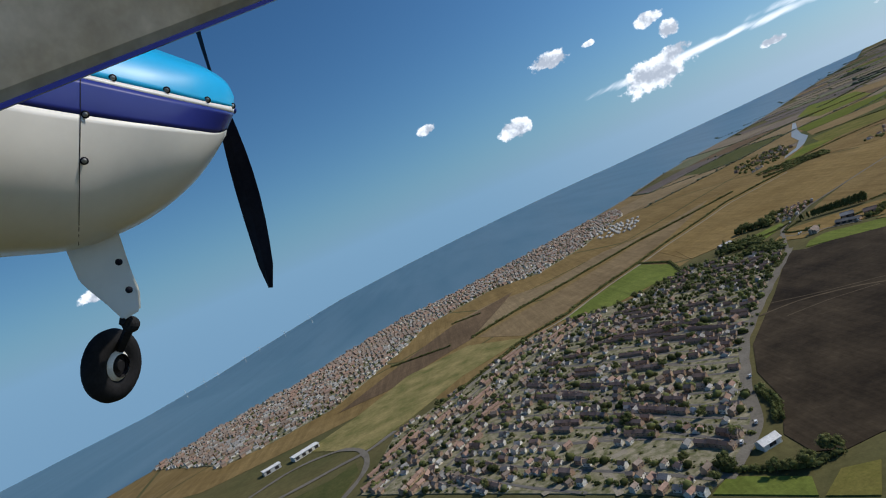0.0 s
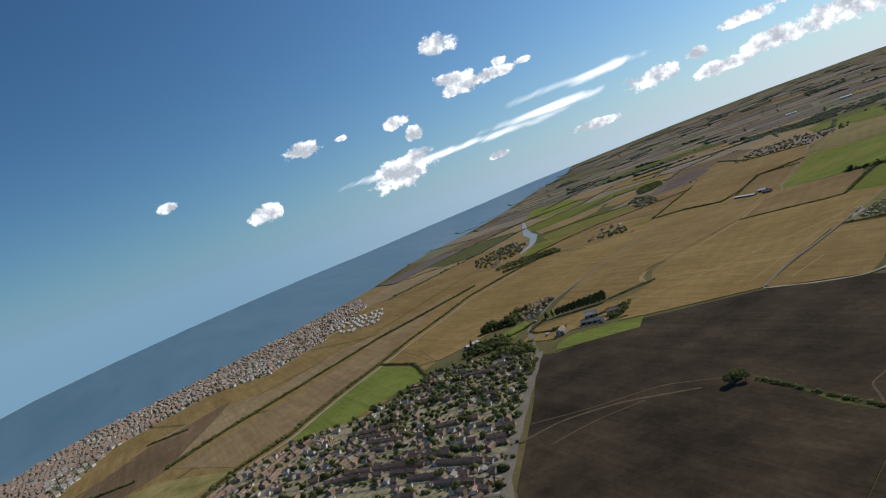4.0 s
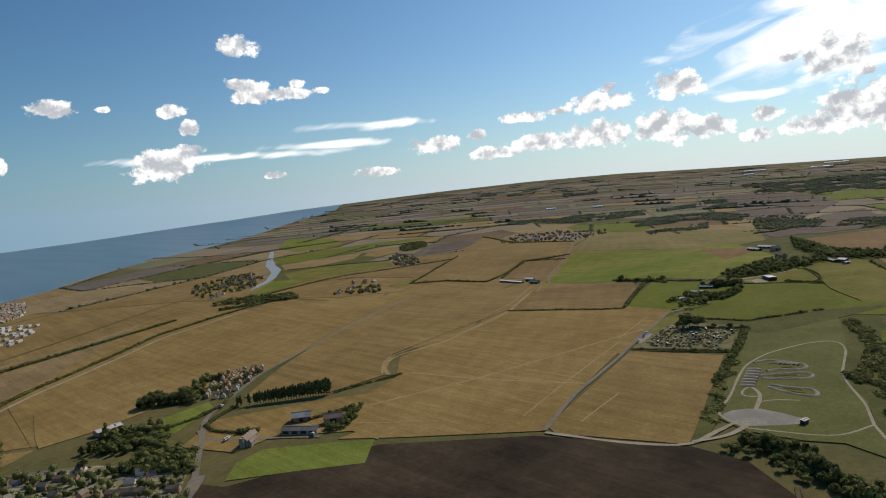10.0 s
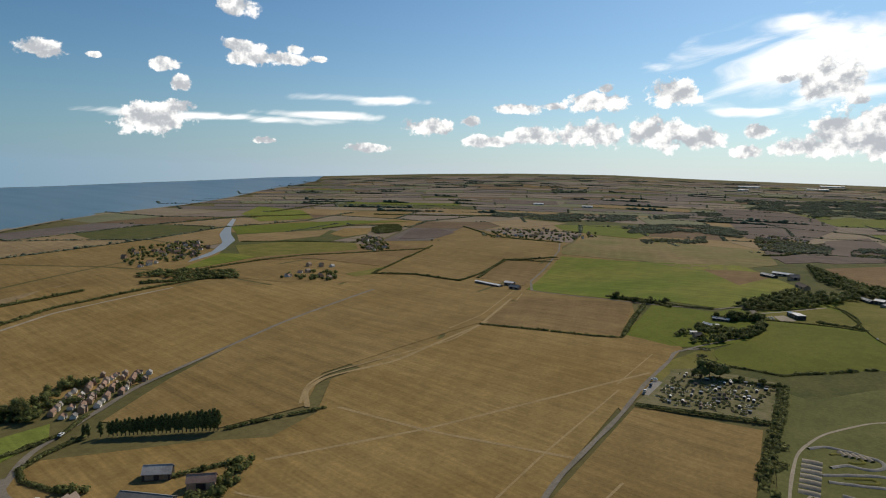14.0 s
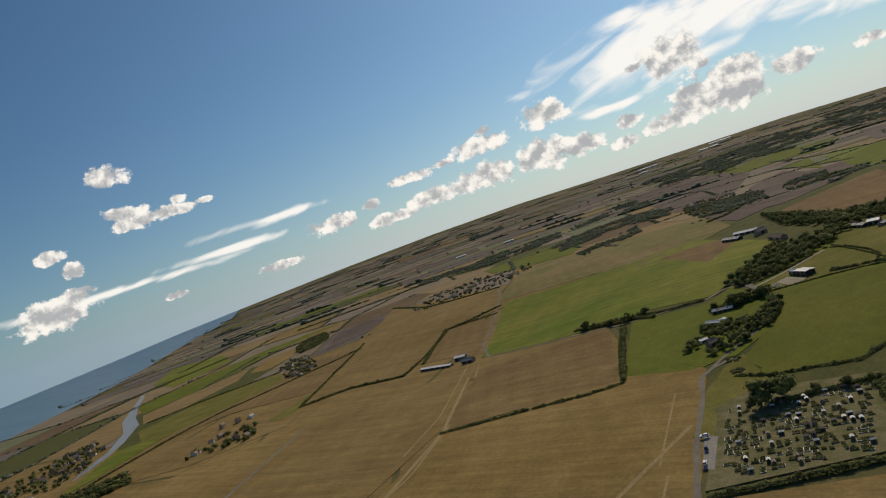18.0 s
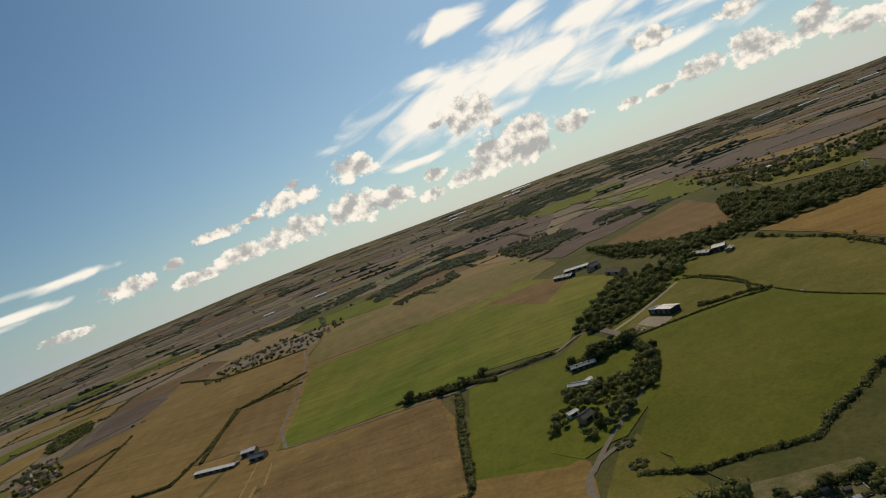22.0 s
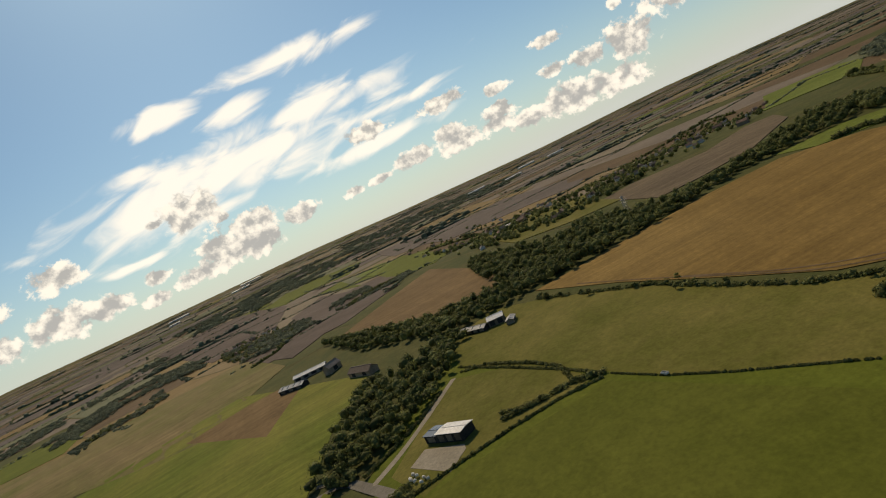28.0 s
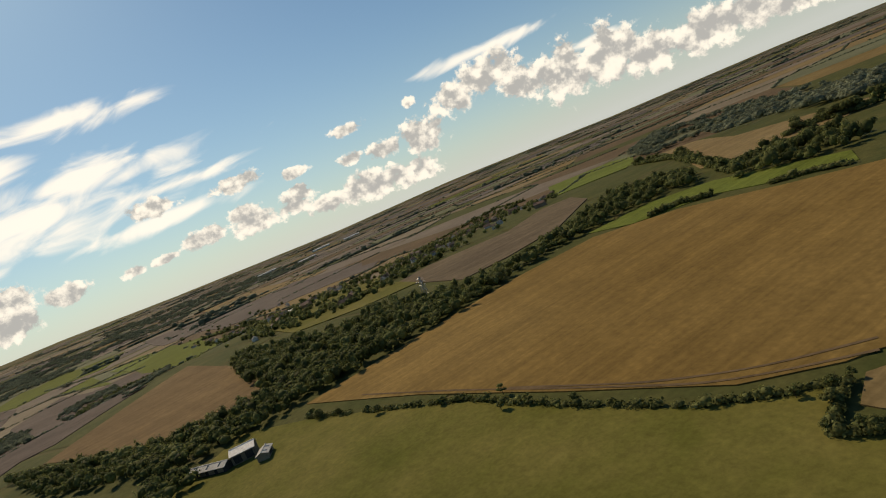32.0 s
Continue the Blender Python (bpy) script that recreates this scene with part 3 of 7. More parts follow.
def tree_kind(gen, height, spread_, lobes, mat, trunk_share=0.3, slim=False):
    """A tree: a tapered trunk with limbs, and a crown of leaf clumps in lobes."""
    root = new("tree")
    bm = bmesh.new()
    r = height * 0.03
    bmesh.ops.create_cone(bm, cap_ends=True, segments=7, radius1=r, radius2=r * 0.45, depth=height * 0.6, matrix=Matrix.Translation((0, 0, height * 0.3)))
    for i in range(5):
        a = i * 1.3 + gen.uniform(0, 0.5)
        m = Matrix.Translation((0, 0, height * (0.3 + 0.05 * i))) @ Matrix.Rotation(a, 4, "Z") @ Matrix.Rotation(radians(20 if slim else 50), 4, "Y") @ Matrix.Translation((0, 0, spread_ * 0.35))
        bmesh.ops.create_cone(bm, cap_ends=False, segments=5, radius1=r * 0.45, radius2=r * 0.12, depth=spread_ * 0.7, matrix=m)
    part("trunk", bm, "BARK", root)
    if slim:
        zs = np.linspace(height * 0.22, height * 0.9, lobes)
        c = np.column_stack([gen.normal(0, spread_ * .1, lobes), gen.normal(0, spread_ * .1, lobes), zs])
        w = spread_ * 0.5 * np.sin(np.linspace(0.6, 2.7, lobes))
        rad = np.column_stack([w, w, np.full(lobes, height * 0.12)])
    else:
        ang, dist = gen.uniform(0, 6.28, lobes), spread_ * 0.5 * np.sqrt(gen.uniform(0.02, 0.75, lobes))
        c = np.column_stack([np.cos(ang) * dist, np.sin(ang) * dist, height * (0.42 + 0.38 * gen.random(lobes))])
        w = spread_ * gen.uniform(0.20, 0.34, lobes)
        rad = np.column_stack([w, w, w * gen.uniform(.7, 1.0, lobes)])
    crown = new("crown", greens("crown", c, rad, height * 0.045, 44, mat, gen))
    crown.parent = root
    return root


TREE_KINDS = [tree_kind(np.random.default_rng(40 + i), 10, s, n, m) for i, (s, n, m) in enumerate([(9, 11, "LEAF"), (8, 9, "LEAF2"), (11, 13, "LEAF"), (6.5, 8, "LEAF"), (9, 12, "LEAF2")])]
POPLAR = tree_kind(np.random.default_rng(60), 10, 3.4, 9, "LEAF", slim=True)
for o in TREE_KINDS + [POPLAR]:
    o.location = (0, 0, -400)
protos = list(TREE_KINDS) + [POPLAR]


def tree(x, y, height, label, kind=None, group="field trees"):
    gen = random.Random(int(x * 13 + y * 7))
    src = kind or TREE_KINDS[gen.randrange(len(TREE_KINDS))]
    s = height / 10.0
    ob = copy_thing(src, Matrix.Identity(4))
    ob.matrix_basis = Matrix.LocRotScale((x, y, float(terrain(x, y)) + 0.4), Euler((0, 0, gen.uniform(0, 6.28))), (s * gen.uniform(.9, 1.1), s * gen.uniform(.9, 1.1), s))
    return tagged(ob, label, "tree", group)


# ---------------------------------------------------------------- houses


def gable(bm_w, bm_r, lx, ly, eave, ridge, at=(0, 0), over=0.35, thick=0.22):
    """Walls with two gables into bm_w and a pitched roof with thickness into bm_r; the ridge runs along x."""
    ox, oy = at
    b = [(-lx, -ly), (lx, -ly), (lx, ly), (-lx, ly)]
    lo = [bm_w.verts.new((ox + x, oy + y, -1.2)) for x, y in b]
    hi = [bm_w.verts.new((ox + x, oy + y, eave)) for x, y in b]
    g = [bm_w.verts.new((ox + s * lx, oy, ridge - 0.05)) for s in (-1, 1)]
    bm_w.faces.new((lo[0], lo[1], hi[1], hi[0]))
    bm_w.faces.new((lo[2], lo[3], hi[3], hi[2]))
    bm_w.faces.new((lo[1], lo[2], hi[2], g[1], hi[1]))
    bm_w.faces.new((lo[3], lo[0], hi[0], g[0], hi[3]))
    slope = (ridge - eave) / ly
    for s in (-1, 1):
        e = (ly + over)
        pts = [(-lx - over, 0, ridge), (lx + over, 0, ridge), (lx + over, s * e, ridge - slope * e), (-lx - over, s * e, ridge - slope * e)]
        up = [bm_r.verts.new((ox + x, oy + y, z + thick)) for x, y, z in pts]
        dn = [bm_r.verts.new((ox + x, oy + y, z)) for x, y, z in pts]
        bm_r.faces.new(up if s < 0 else up[::-1])
        bm_r.faces.new(dn[::-1] if s < 0 else dn)
        for i in range(4):
            j = (i + 1) % 4
            bm_r.faces.new((up[i], dn[i], dn[j], up[j]))
    bmesh.ops.recalc_face_normals(bm_r, faces=bm_r.faces[:])
    bmesh.ops.recalc_face_normals(bm_w, faces=bm_w.faces[:])


def block(bm, x0, y0, z0, x1, y1, z1):
    bmesh.ops.create_cube(bm, size=1.0, matrix=Matrix.Translation(((x0 + x1) / 2, (y0 + y1) / 2, (z0 + z1) / 2)) @ Matrix.Diagonal((abs(x1 - x0), abs(y1 - y0), abs(z1 - z0), 1)))


def house_kind(lx, ly, eave, ridge, wall, roof, wing=0, chimneys=1):
    root = new("house")
    bw, br = bmesh.new(), bmesh.new()
    gable(bw, br, lx, ly, eave, ridge)
    if wing:
        w2, r2 = bmesh.new(), bmesh.new()
        gable(w2, r2, ly * 0.8, lx * 0.36, eave, ridge - 0.7)
        bmesh.ops.transform(w2, matrix=Matrix.Translation((lx * 0.45, -ly * 0.7, 0)) @ Matrix.Rotation(radians(90), 4, "Z"), verts=w2.verts)
        bmesh.ops.transform(r2, matrix=Matrix.Translation((lx * 0.45, -ly * 0.7, 0)) @ Matrix.Rotation(radians(90), 4, "Z"), verts=r2.verts)
        for src, dst in ((w2, bw), (r2, br)):
            tmp = bpy.data.meshes.new("tmp")
            src.to_mesh(tmp)
            dst.from_mesh(tmp)
            bpy.data.meshes.remove(tmp)
            src.free()
    part("wall", bw, wall, root)
    part("roof", br, roof, root)
    for i in range(chimneys):
        bc = bmesh.new()
        x = (-lx + 0.6) if i == 0 else (lx - 0.6)
        block(bc, x - .45, -.4, eave, x + .45, .4, ridge + 1.1)
        block(bc, x - .55, -.5, ridge + 1.1, x + .55, .5, ridge + 1.3)
        for k in (-.22, .22):
            block(bc, x + k - .13, -.13, ridge + 1.3, x + k + .13, .13, ridge + 1.75)
        part("chimney", bc, "BRICK", root)
    for s in (-1, 1):
        for x in (-lx * 0.55, lx * 0.5):
            for z in ((1.5, 4.1) if eave > 4 else (1.4,)):
                bg = bmesh.new()
                y = s * (ly + 0.02)
                if s < 0 and wing and x > 0:
                    continue
                block(bg, x - .75, y - .05, z - .6, x + .75, y + .05, z + .6)
                part("window", bg, "GLASSY", root)
    return root


HOUSES = [house_kind(4.6, 3.6, 4.9, 7.6, "BRICK", "ROOF_BROWN"), house_kind(5.2, 4.0, 2.7, 5.6, "RENDER", "ROOF_RED", wing=1),
          house_kind(7.6, 3.8, 4.9, 7.7, "BRICK", "ROOF_RED", chimneys=2), house_kind(4.8, 3.8, 2.6, 5.4, "RENDER", "ROOF_GREY"),
          house_kind(5.0, 3.7, 4.8, 7.5, "BRICK", "ROOF_BROWN", wing=1), house_kind(4.4, 3.5, 4.8, 7.3, "RENDER", "ROOF_BROWN")]
HOUSE_LABELS = ["brick house with a brown tiled roof", "white rendered bungalow with a red tiled roof and wing", "pair of brick houses under one red roof",
                "pale bungalow with a grey slate roof", "brick house with a brown tiled cross wing", "white rendered house with a brown tiled roof"]
for o in HOUSES:
    o.location = (0, 0, -400)
protos += HOUSES


def house(k, x, y, turn, group="town houses", size=1.0):
    ob = copy_thing(HOUSES[k], Matrix.Identity(4))
    ob.matrix_basis = Matrix.LocRotScale((x, y, float(terrain(x, y)) + layer[0]), Euler((0, 0, radians(turn))), (size, size, size))
    return tagged(ob, HOUSE_LABELS[k], "house", group)


def house_arrays(k):
    vs, fs, ms = [], [], []
    n = 0
    for ch in HOUSES[k].children:
        me = ch.data
        if ch.name.split(".")[0] not in ("wall", "roof", "chimney"):
            continue
        me.calc_loop_triangles()
        v = np.array([p.co[:] for p in me.vertices])
        vs.append(v)
        fs.append(np.array([t.vertices[:] for t in me.loop_triangles]) + n)
        ms += [me.materials[0].name] * len(me.loop_triangles)
        n += len(v)
    return np.concatenate(vs), np.concatenate(fs), ms


ARR = [house_arrays(k) for k in range(len(HOUSES))]
MAT_KEYS = ["BRICK", "RENDER", "ROOF_BROWN", "ROOF_RED", "ROOF_GREY"]
MAT_NAMES = [MATS[k].name for k in MAT_KEYS]


def house_mass(name, label, spots):
    """Many far houses in one mesh: rows of kind, x, y, turn, size."""
    V, Fc, S, n = [], [], [], 0
    for k, x, y, turn, s in spots:
        v, f, m = ARR[k]
        c, d = math.cos(turn), math.sin(turn)
        p = np.column_stack([x + s * (v[:, 0] * c - v[:, 1] * d), y + s * (v[:, 0] * d + v[:, 1] * c), v[:, 2] * s + float(terrain(x, y)) + 0.4])
        V.append(p)
        Fc.append(f + n)
        S += [MAT_NAMES.index(q) for q in m]
        n += len(p)
    return tagged(new(name, np_mesh(name, np.concatenate(V), np.concatenate(Fc), MAT_KEYS, S, flat=True)), label, "houses", kind="stuff")


# ---------------------------------------------------------------- sea and shore
COAST = [(-536, 991), (-478, 1108), (-332, 1181), (-257, 1367), (-145, 1541), (-2, 1502), (151, 1595), (331, 1717), (562, 1913), (786, 2196), (1355, 2687), (2037, 3314), (2622, 3670)]
shore = list(COAST)
a_far = [math.atan2(shore[-1][0] - CX, shore[-1][1] - CY), math.atan2(shore[0][0] - CX - 900, shore[0][1] - CY - 500)]
arc = [(CX + RIM * 1.05 * math.sin(a), CY + RIM * 1.05 * math.cos(a)) for a in np.linspace(radians(34.5), radians(-75), 44)]
sea = tagged(sheet("sea", shore + arc + [(-900, 760)], "WATER", 0.5, 110.0, False), "calm grey-blue sea reaching the horizon", "sea", kind="structure")
bed = np.empty(len(ground.data.vertices) * 3, np.float32)
ground.data.vertices.foreach_get("co", bed)
bed = bed.reshape(-1, 3)
bed[inside(bed[:, 0], bed[:, 1], shore + arc + [(-900, 760)]), 2] -= 9.0  # the sea bed
ground.data.vertices.foreach_set("co", bed.ravel())
ground.data.update()
bx, by = resample(COAST, 40.0)
beach = road("pale strip of beach along the sea", 22, "BEACH", list(zip(bx.tolist(), by.tolist())))
beach.name, beach["category"] = "beach", "beach"

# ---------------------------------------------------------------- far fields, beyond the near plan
# kinds A to D have distance haze mixed into their base colour
FAR_KINDS = ["BROWN", "HAZED_A", "HAZED_B", "HAZED_C", "HAZED_D", "TAN2", "OLIVE", "GREEN2", "GOLD2", "STRAW2"]
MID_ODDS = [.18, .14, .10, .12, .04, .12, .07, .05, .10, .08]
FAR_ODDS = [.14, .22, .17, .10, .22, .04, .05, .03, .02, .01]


def sea_side(x, y):
    i = np.argmin(np.hypot(np.array(bx) - x, np.array(by) - y))
    j = min(i + 1, len(bx) - 1)
    return (bx[j] - bx[j - 1]) * (y - by[j - 1]) - (by[j] - by[j - 1]) * (x - bx[j - 1]) > 0 and y > 500


far_gen = np.random.default_rng(11)
FV, FQ, FS, HC, HR = [], [], [], [], []


def add_far(q, n, kind):
    s, t = np.meshgrid(np.linspace(0.012, 0.988, n), np.linspace(0.015, 0.985, n), indexing="ij")
    qa = np.array(q)
    pts = ((1 - s) * (1 - t))[..., None] * qa[0] + (s * (1 - t))[..., None] * qa[1] + (s * t)[..., None] * qa[2] + ((1 - s) * t)[..., None] * qa[3]
    base = sum(len(b) for b in FV)
    FV.append(np.column_stack([pts.reshape(-1, 2), terrain(pts[..., 0].ravel(), pts[..., 1].ravel()) + 0.25]))
    a_, b_ = np.meshgrid(np.arange(n - 1), np.arange(n - 1), indexing="ij")
    f = (np.stack([a_ * n + b_, (a_ + 1) * n + b_, (a_ + 1) * n + b_ + 1, a_ * n + b_ + 1], -1).reshape(-1, 4)) + base
    p0, p1, p2 = pts[0, 0], pts[1, 0], pts[0, 1]
    FQ.append(f if np.cross(p1 - p0, p2 - p0) > 0 else f[:, ::-1])
    FS.extend([kind] * (n - 1) ** 2)


def far_hedge(e0, e1, lo, hi, step, h0, w0):
    L = math.hypot(e1[0] - e0[0], e1[1] - e0[1])
    m = max(2, int(L * (hi - lo) / step))
    w = np.linspace(lo, hi, m)
    hx, hy = e0[0] + (e1[0] - e0[0]) * w + far_gen.normal(0, w0 * .3, m), e0[1] + (e1[1] - e0[1]) * w + far_gen.normal(0, w0 * .3, m)
    h = h0 * far_gen.uniform(.6, 1.4, m) * (1.0 + 1.0 * (far_gen.random(m) > .88))
    HC.append(np.column_stack([hx, hy, terrain(hx, hy) + h * .4]))
    HR.append(np.column_stack([far_gen.uniform(.7, 1.3, m) * w0, far_gen.uniform(.7, 1.3, m) * w0, h * .6]))


cell_w, cell_h = 290.0, 190.0
turn_c, turn_s = math.cos(radians(28)), math.sin(radians(28))
grid = {}
for i in range(-10, 11):
    for j in range(-15, 16):
        u, v = (i + far_gen.uniform(-.28, .28)) * cell_w, (j + far_gen.uniform(-.28, .28)) * cell_h
        grid[i, j] = (CX + u * turn_c - v * turn_s, CY + u * turn_s + v * turn_c)
for (i, j), p0 in list(grid.items()):
    if (i + 1, j + 1) not in grid:
        continue
    q = [p0, grid[i + 1, j], grid[i + 1, j + 1], grid[i, j + 1]]
    mx, my = sum(p[0] for p in q) / 4, sum(p[1] for p in q) / 4
    r, a = math.hypot(mx - CX, my - CY), math.degrees(math.atan2(mx - CX, my - CY))
    if r > 2300 or r < 350 or not -70 < a < 175 or sea_side(mx, my):
        continue
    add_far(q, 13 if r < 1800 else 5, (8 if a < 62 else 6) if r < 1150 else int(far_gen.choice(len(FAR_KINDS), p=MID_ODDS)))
    if r > 1250:
        for e0, e1 in ((q[0], q[1]), (q[0], q[3])):
            if far_gen.random() < (.75 if r > 1600 else .4):
                lo, hi = sorted(far_gen.uniform(0, 1, 2)) if far_gen.random() < .4 else (0, 1)
                far_hedge(e0, e1, lo, hi, 8, 2.4, 5.5)
# beyond: flatter and flatter strips up to the skyline
r0 = 2240.0
while r0 < RIM:
    u = (r0 - 2240) / (RIM - 2240)
    deep, wide = 150 * (1 - u) + 34 * u, 330 * (1 - u) + 190 * u
    a0 = -25.0 + far_gen.uniform(0, 4)
    tilt_prev = far_gen.uniform(-.3, .3)
    while a0 < 160:
        a1 = a0 + math.degrees(wide * far_gen.uniform(.5, 1.7) / r0)
        tilt_now = far_gen.uniform(-.3, .3)
        q = [(CX + (r0 + d) * math.sin(radians(a)), CY + (r0 + d) * math.cos(radians(a))) for a, d in ((a0, tilt_prev * deep), (a1, tilt_now * deep), (a1, deep * (1 + tilt_now)), (a0, deep * (1 + tilt_prev)))]
        mx, my = sum(p[0] for p in q) / 4, sum(p[1] for p in q) / 4
        if not sea_side(mx, my):
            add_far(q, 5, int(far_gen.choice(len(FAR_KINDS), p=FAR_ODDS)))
            s_ = 1 - .55 * u
            if far_gen.random() < .75:
                far_hedge(q[0], q[1], 0, 1, 14 * s_, 2.3 * s_, 8.0 * s_)
            if far_gen.random() < .4:
                far_hedge(q[0], q[3], 0, 1, 14 * s_, 2.2 * s_, 7.0 * s_)
            if far_gen.random() < .34:
                lo = far_gen.uniform(0, .5)
                for k in range(3):
                    far_hedge(q[0], q[1], lo, lo + far_gen.uniform(.2, .5), 14 * s_, 7.0 * s_, 15 * s_)
        a0, tilt_prev = a1, tilt_now
    r0 += deep
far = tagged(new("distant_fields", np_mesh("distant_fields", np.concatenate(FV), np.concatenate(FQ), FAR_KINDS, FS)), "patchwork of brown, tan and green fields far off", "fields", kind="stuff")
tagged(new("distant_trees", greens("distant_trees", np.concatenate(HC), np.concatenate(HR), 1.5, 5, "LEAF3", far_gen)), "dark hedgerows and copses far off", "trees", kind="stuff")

# ---------------------------------------------------------------- fields
field("ploughed_field", "PLOUGH", "dark brown ploughed field with faint tracks", [(324, 644), (244, 532), (176, 444), (153, 397), (143, 352), (122, 315), (122, 291), (133, 282), (152, 284), (186, 278), (374, 339), (459, 361), (505, 418), (507, 447), (475, 527), (416, 598), (385, 573), (332, 625)])
field("ploughed_field", "PLOUGH", "dark bare field reaching up to the scrub", [(190, 279), (374, 338), (457, 360), (475, 337), (503, 298), (540, 236), (330, 176), (222, 214)])
field("ploughed_field", "PLOUGH", "dark bare field with pale wheel tracks", [(459, 359), (475, 337), (503, 298), (386, 285), (373, 337)])
field("meadow", "GREEN", "bright green field at the edge of the houses", [(97, 745), (167, 814), (254, 910), (264, 817), (247, 741), (215, 741), (149, 716)])
field("meadow", "GREEN", "green paddock between the lane and the ploughed field", [(336, 632), (352, 650), (372, 654), (391, 636), (404, 624), (420, 606), (395, 584), (366, 609)])
field("meadow", "GREEN", "small green paddock among the village trees", [(353, 777), (399, 784), (393, 764), (346, 732)])
field("stubble_field", "STRAW", "straw field beside the railway hedge", [(1, 858), (52, 750), (104, 778), (199, 884), (342, 1031), (529, 1165), (532, 1219), (318, 1106), (84, 917)])
field("stubble_field", "STRAW2", "pale straw field behind the coast houses", [(-18, 1055), (54, 1101), (146, 1073), (272, 1165), (337, 1159), (466, 1186), (548, 1249), (479, 1214), (331, 1143), (89, 953), (3, 892)])
field("ploughed_field", "BROWN", "reddish brown field behind the coast houses", [(-190, 777), (-133, 868), (-27, 1030), (89, 1127), (39, 987), (-7, 862), (-71, 822), (-126, 780)])
field("rough_grass", "OLIVE", "scrubby grass inside the slip road", [(-197, 541), (-161, 545), (-142, 562), (-135, 531), (-147, 491)])
field("stubble_field", "STRAW2", "pale straw strip near the shore", [(174, 1454), (330, 1711), (508, 1748), (733, 1872), (727, 1700), (534, 1551), (378, 1534), (245, 1463)])
field("rough_grass", "YELLOW", "yellow rough grass by the railway", [(-213, 672), (-159, 723), (-100, 811), (-15, 831), (51, 739), (-32, 691), (-90, 623), (-134, 584)])
field("stubble_field", "GOLD", "stubble verge beside the lane", [(756, 772), (812, 654), (822, 612), (802, 597), (640, 563), (690, 610)])
field("meadow", "GREEN2", "grass verge beside the lane", [(812, 656), (872, 618), (950, 588), (900, 564), (815, 588), (803, 607)])
field("stubble_field", "GOLD", "golden stubble field west of the road", [(284, 816), (301, 978), (522, 1242), (678, 1105), (829, 1024), (632, 912), (464, 820), (406, 826), (357, 808), (317, 797), (285, 796), (290, 827), (307, 906)])
field("stubble_field", "GOLD2", "golden stubble field with a pale track", [(800, 1023), (951, 867), (763, 779), (560, 752), (515, 707), (463, 712), (420, 767), (480, 816), (561, 870)])
field("stubble_field", "GOLD", "large stubble field with long tramlines", [(756, 772), (802, 607), (648, 570), (544, 545), (484, 526), (429, 597), (408, 627), (422, 626), (452, 662), (456, 675), (514, 693), (557, 737)])
field("stubble_field", "GOLD2", "stubble field beside the allotments", [(655, 563), (673, 495), (509, 449), (484, 518), (491, 529)])
field("stubble_field", "GOLD", "narrow stubble strip behind the poplars", [(343, 706), (381, 735), (447, 702), (485, 674), (513, 687), (421, 604), (421, 630), (387, 668), (359, 666)])
field("stubble_field", "BROWN2", "brown rectangular field between hedges", [(920, 847), (956, 720), (805, 653), (762, 776)])
field("meadow", "GREEN2", "green pasture beside the lane", [(952, 696), (953, 629), (989, 617), (939, 587), (915, 618), (872, 618), (817, 614), (812, 654)])
field("meadow", "GREEN3", "broad green field rolling up from the lane", [(973, 878), (1237, 1001), (1260, 859), (1294, 720), (1220, 664), (1134, 596), (1060, 617), (972, 628), (981, 694), (966, 746)])
field("stubble_field", "FALLOW", "fallow weedy field above the green field", [(1291, 1036), (1655, 1181), (1620, 1053), (1630, 920), (1624, 797), (1333, 683), (1207, 737), (1268, 862), (1255, 1008)])
field("stubble_field", "RUST", "reddish bare field beside the farm", [(1230, 753), (1241, 702), (1237, 669), (1205, 651), (1120, 665)])
field("stubble_field", "GOLD2", "stubble field below the far village", [(930, 1092), (1249, 1330), (1554, 1507), (1414, 1132), (1195, 998), (1173, 1088), (1006, 1022)])
field("stubble_field", "BROWN2", "small brown field by the farm sheds", [(1004, 1009), (1153, 1072), (1165, 986), (997, 899), (1007, 950)])
field("stubble_field", "GOLD2", "brown field with a farmstead", [(783, 1257), (978, 1136), (1154, 1242), (834, 1043), (746, 1092), (716, 1152)])
field("meadow", "OLIVE", "dull green pasture in the distance", [(1007, 1705), (1225, 1694), (1244, 1524), (1038, 1431), (898, 1384), (759, 1297)])
field("meadow", "GREEN2", "green pasture behind the allotments", [(778, 562), (976, 597), (1106, 540), (1046, 466), (836, 420), (826, 456), (775, 514)])
field("meadow", "GREEN4", "large green pasture sloping to the hedge", [(938, 576), (944, 560), (949, 501), (870, 459), (842, 471), (793, 511), (783, 519), (779, 555), (794, 567), (810, 577), (855, 570), (892, 568)])
field("meadow", "OLIVE2", "mown grass enclosure round the barn", [(968, 587), (1038, 551), (1012, 523), (958, 502), (956, 530), (951, 557), (940, 576)])
field("meadow", "OLIVE2", "olive pasture below the hedge", [(1130, 510), (1095, 486), (1066, 471), (1038, 458), (1017, 448), (999, 443), (975, 437), (948, 429), (938, 424), (930, 420), (925, 416), (921, 412), (916, 409), (913, 417), (909, 425), (902, 422), (889, 416), (883, 430), (882, 450), (899, 464), (928, 485), (956, 498), (981, 508), (1052, 544), (1096, 546)])
field("stubble_field", "TAN", "wide tan stubble field below the woods", [(1119, 481), (1124, 432), (1128, 397), (1132, 350), (1125, 300), (1085, 273), (1027, 261), (992, 250), (961, 241), (903, 382), (917, 393), (921, 400), (938, 415), (984, 432), (1049, 453)])
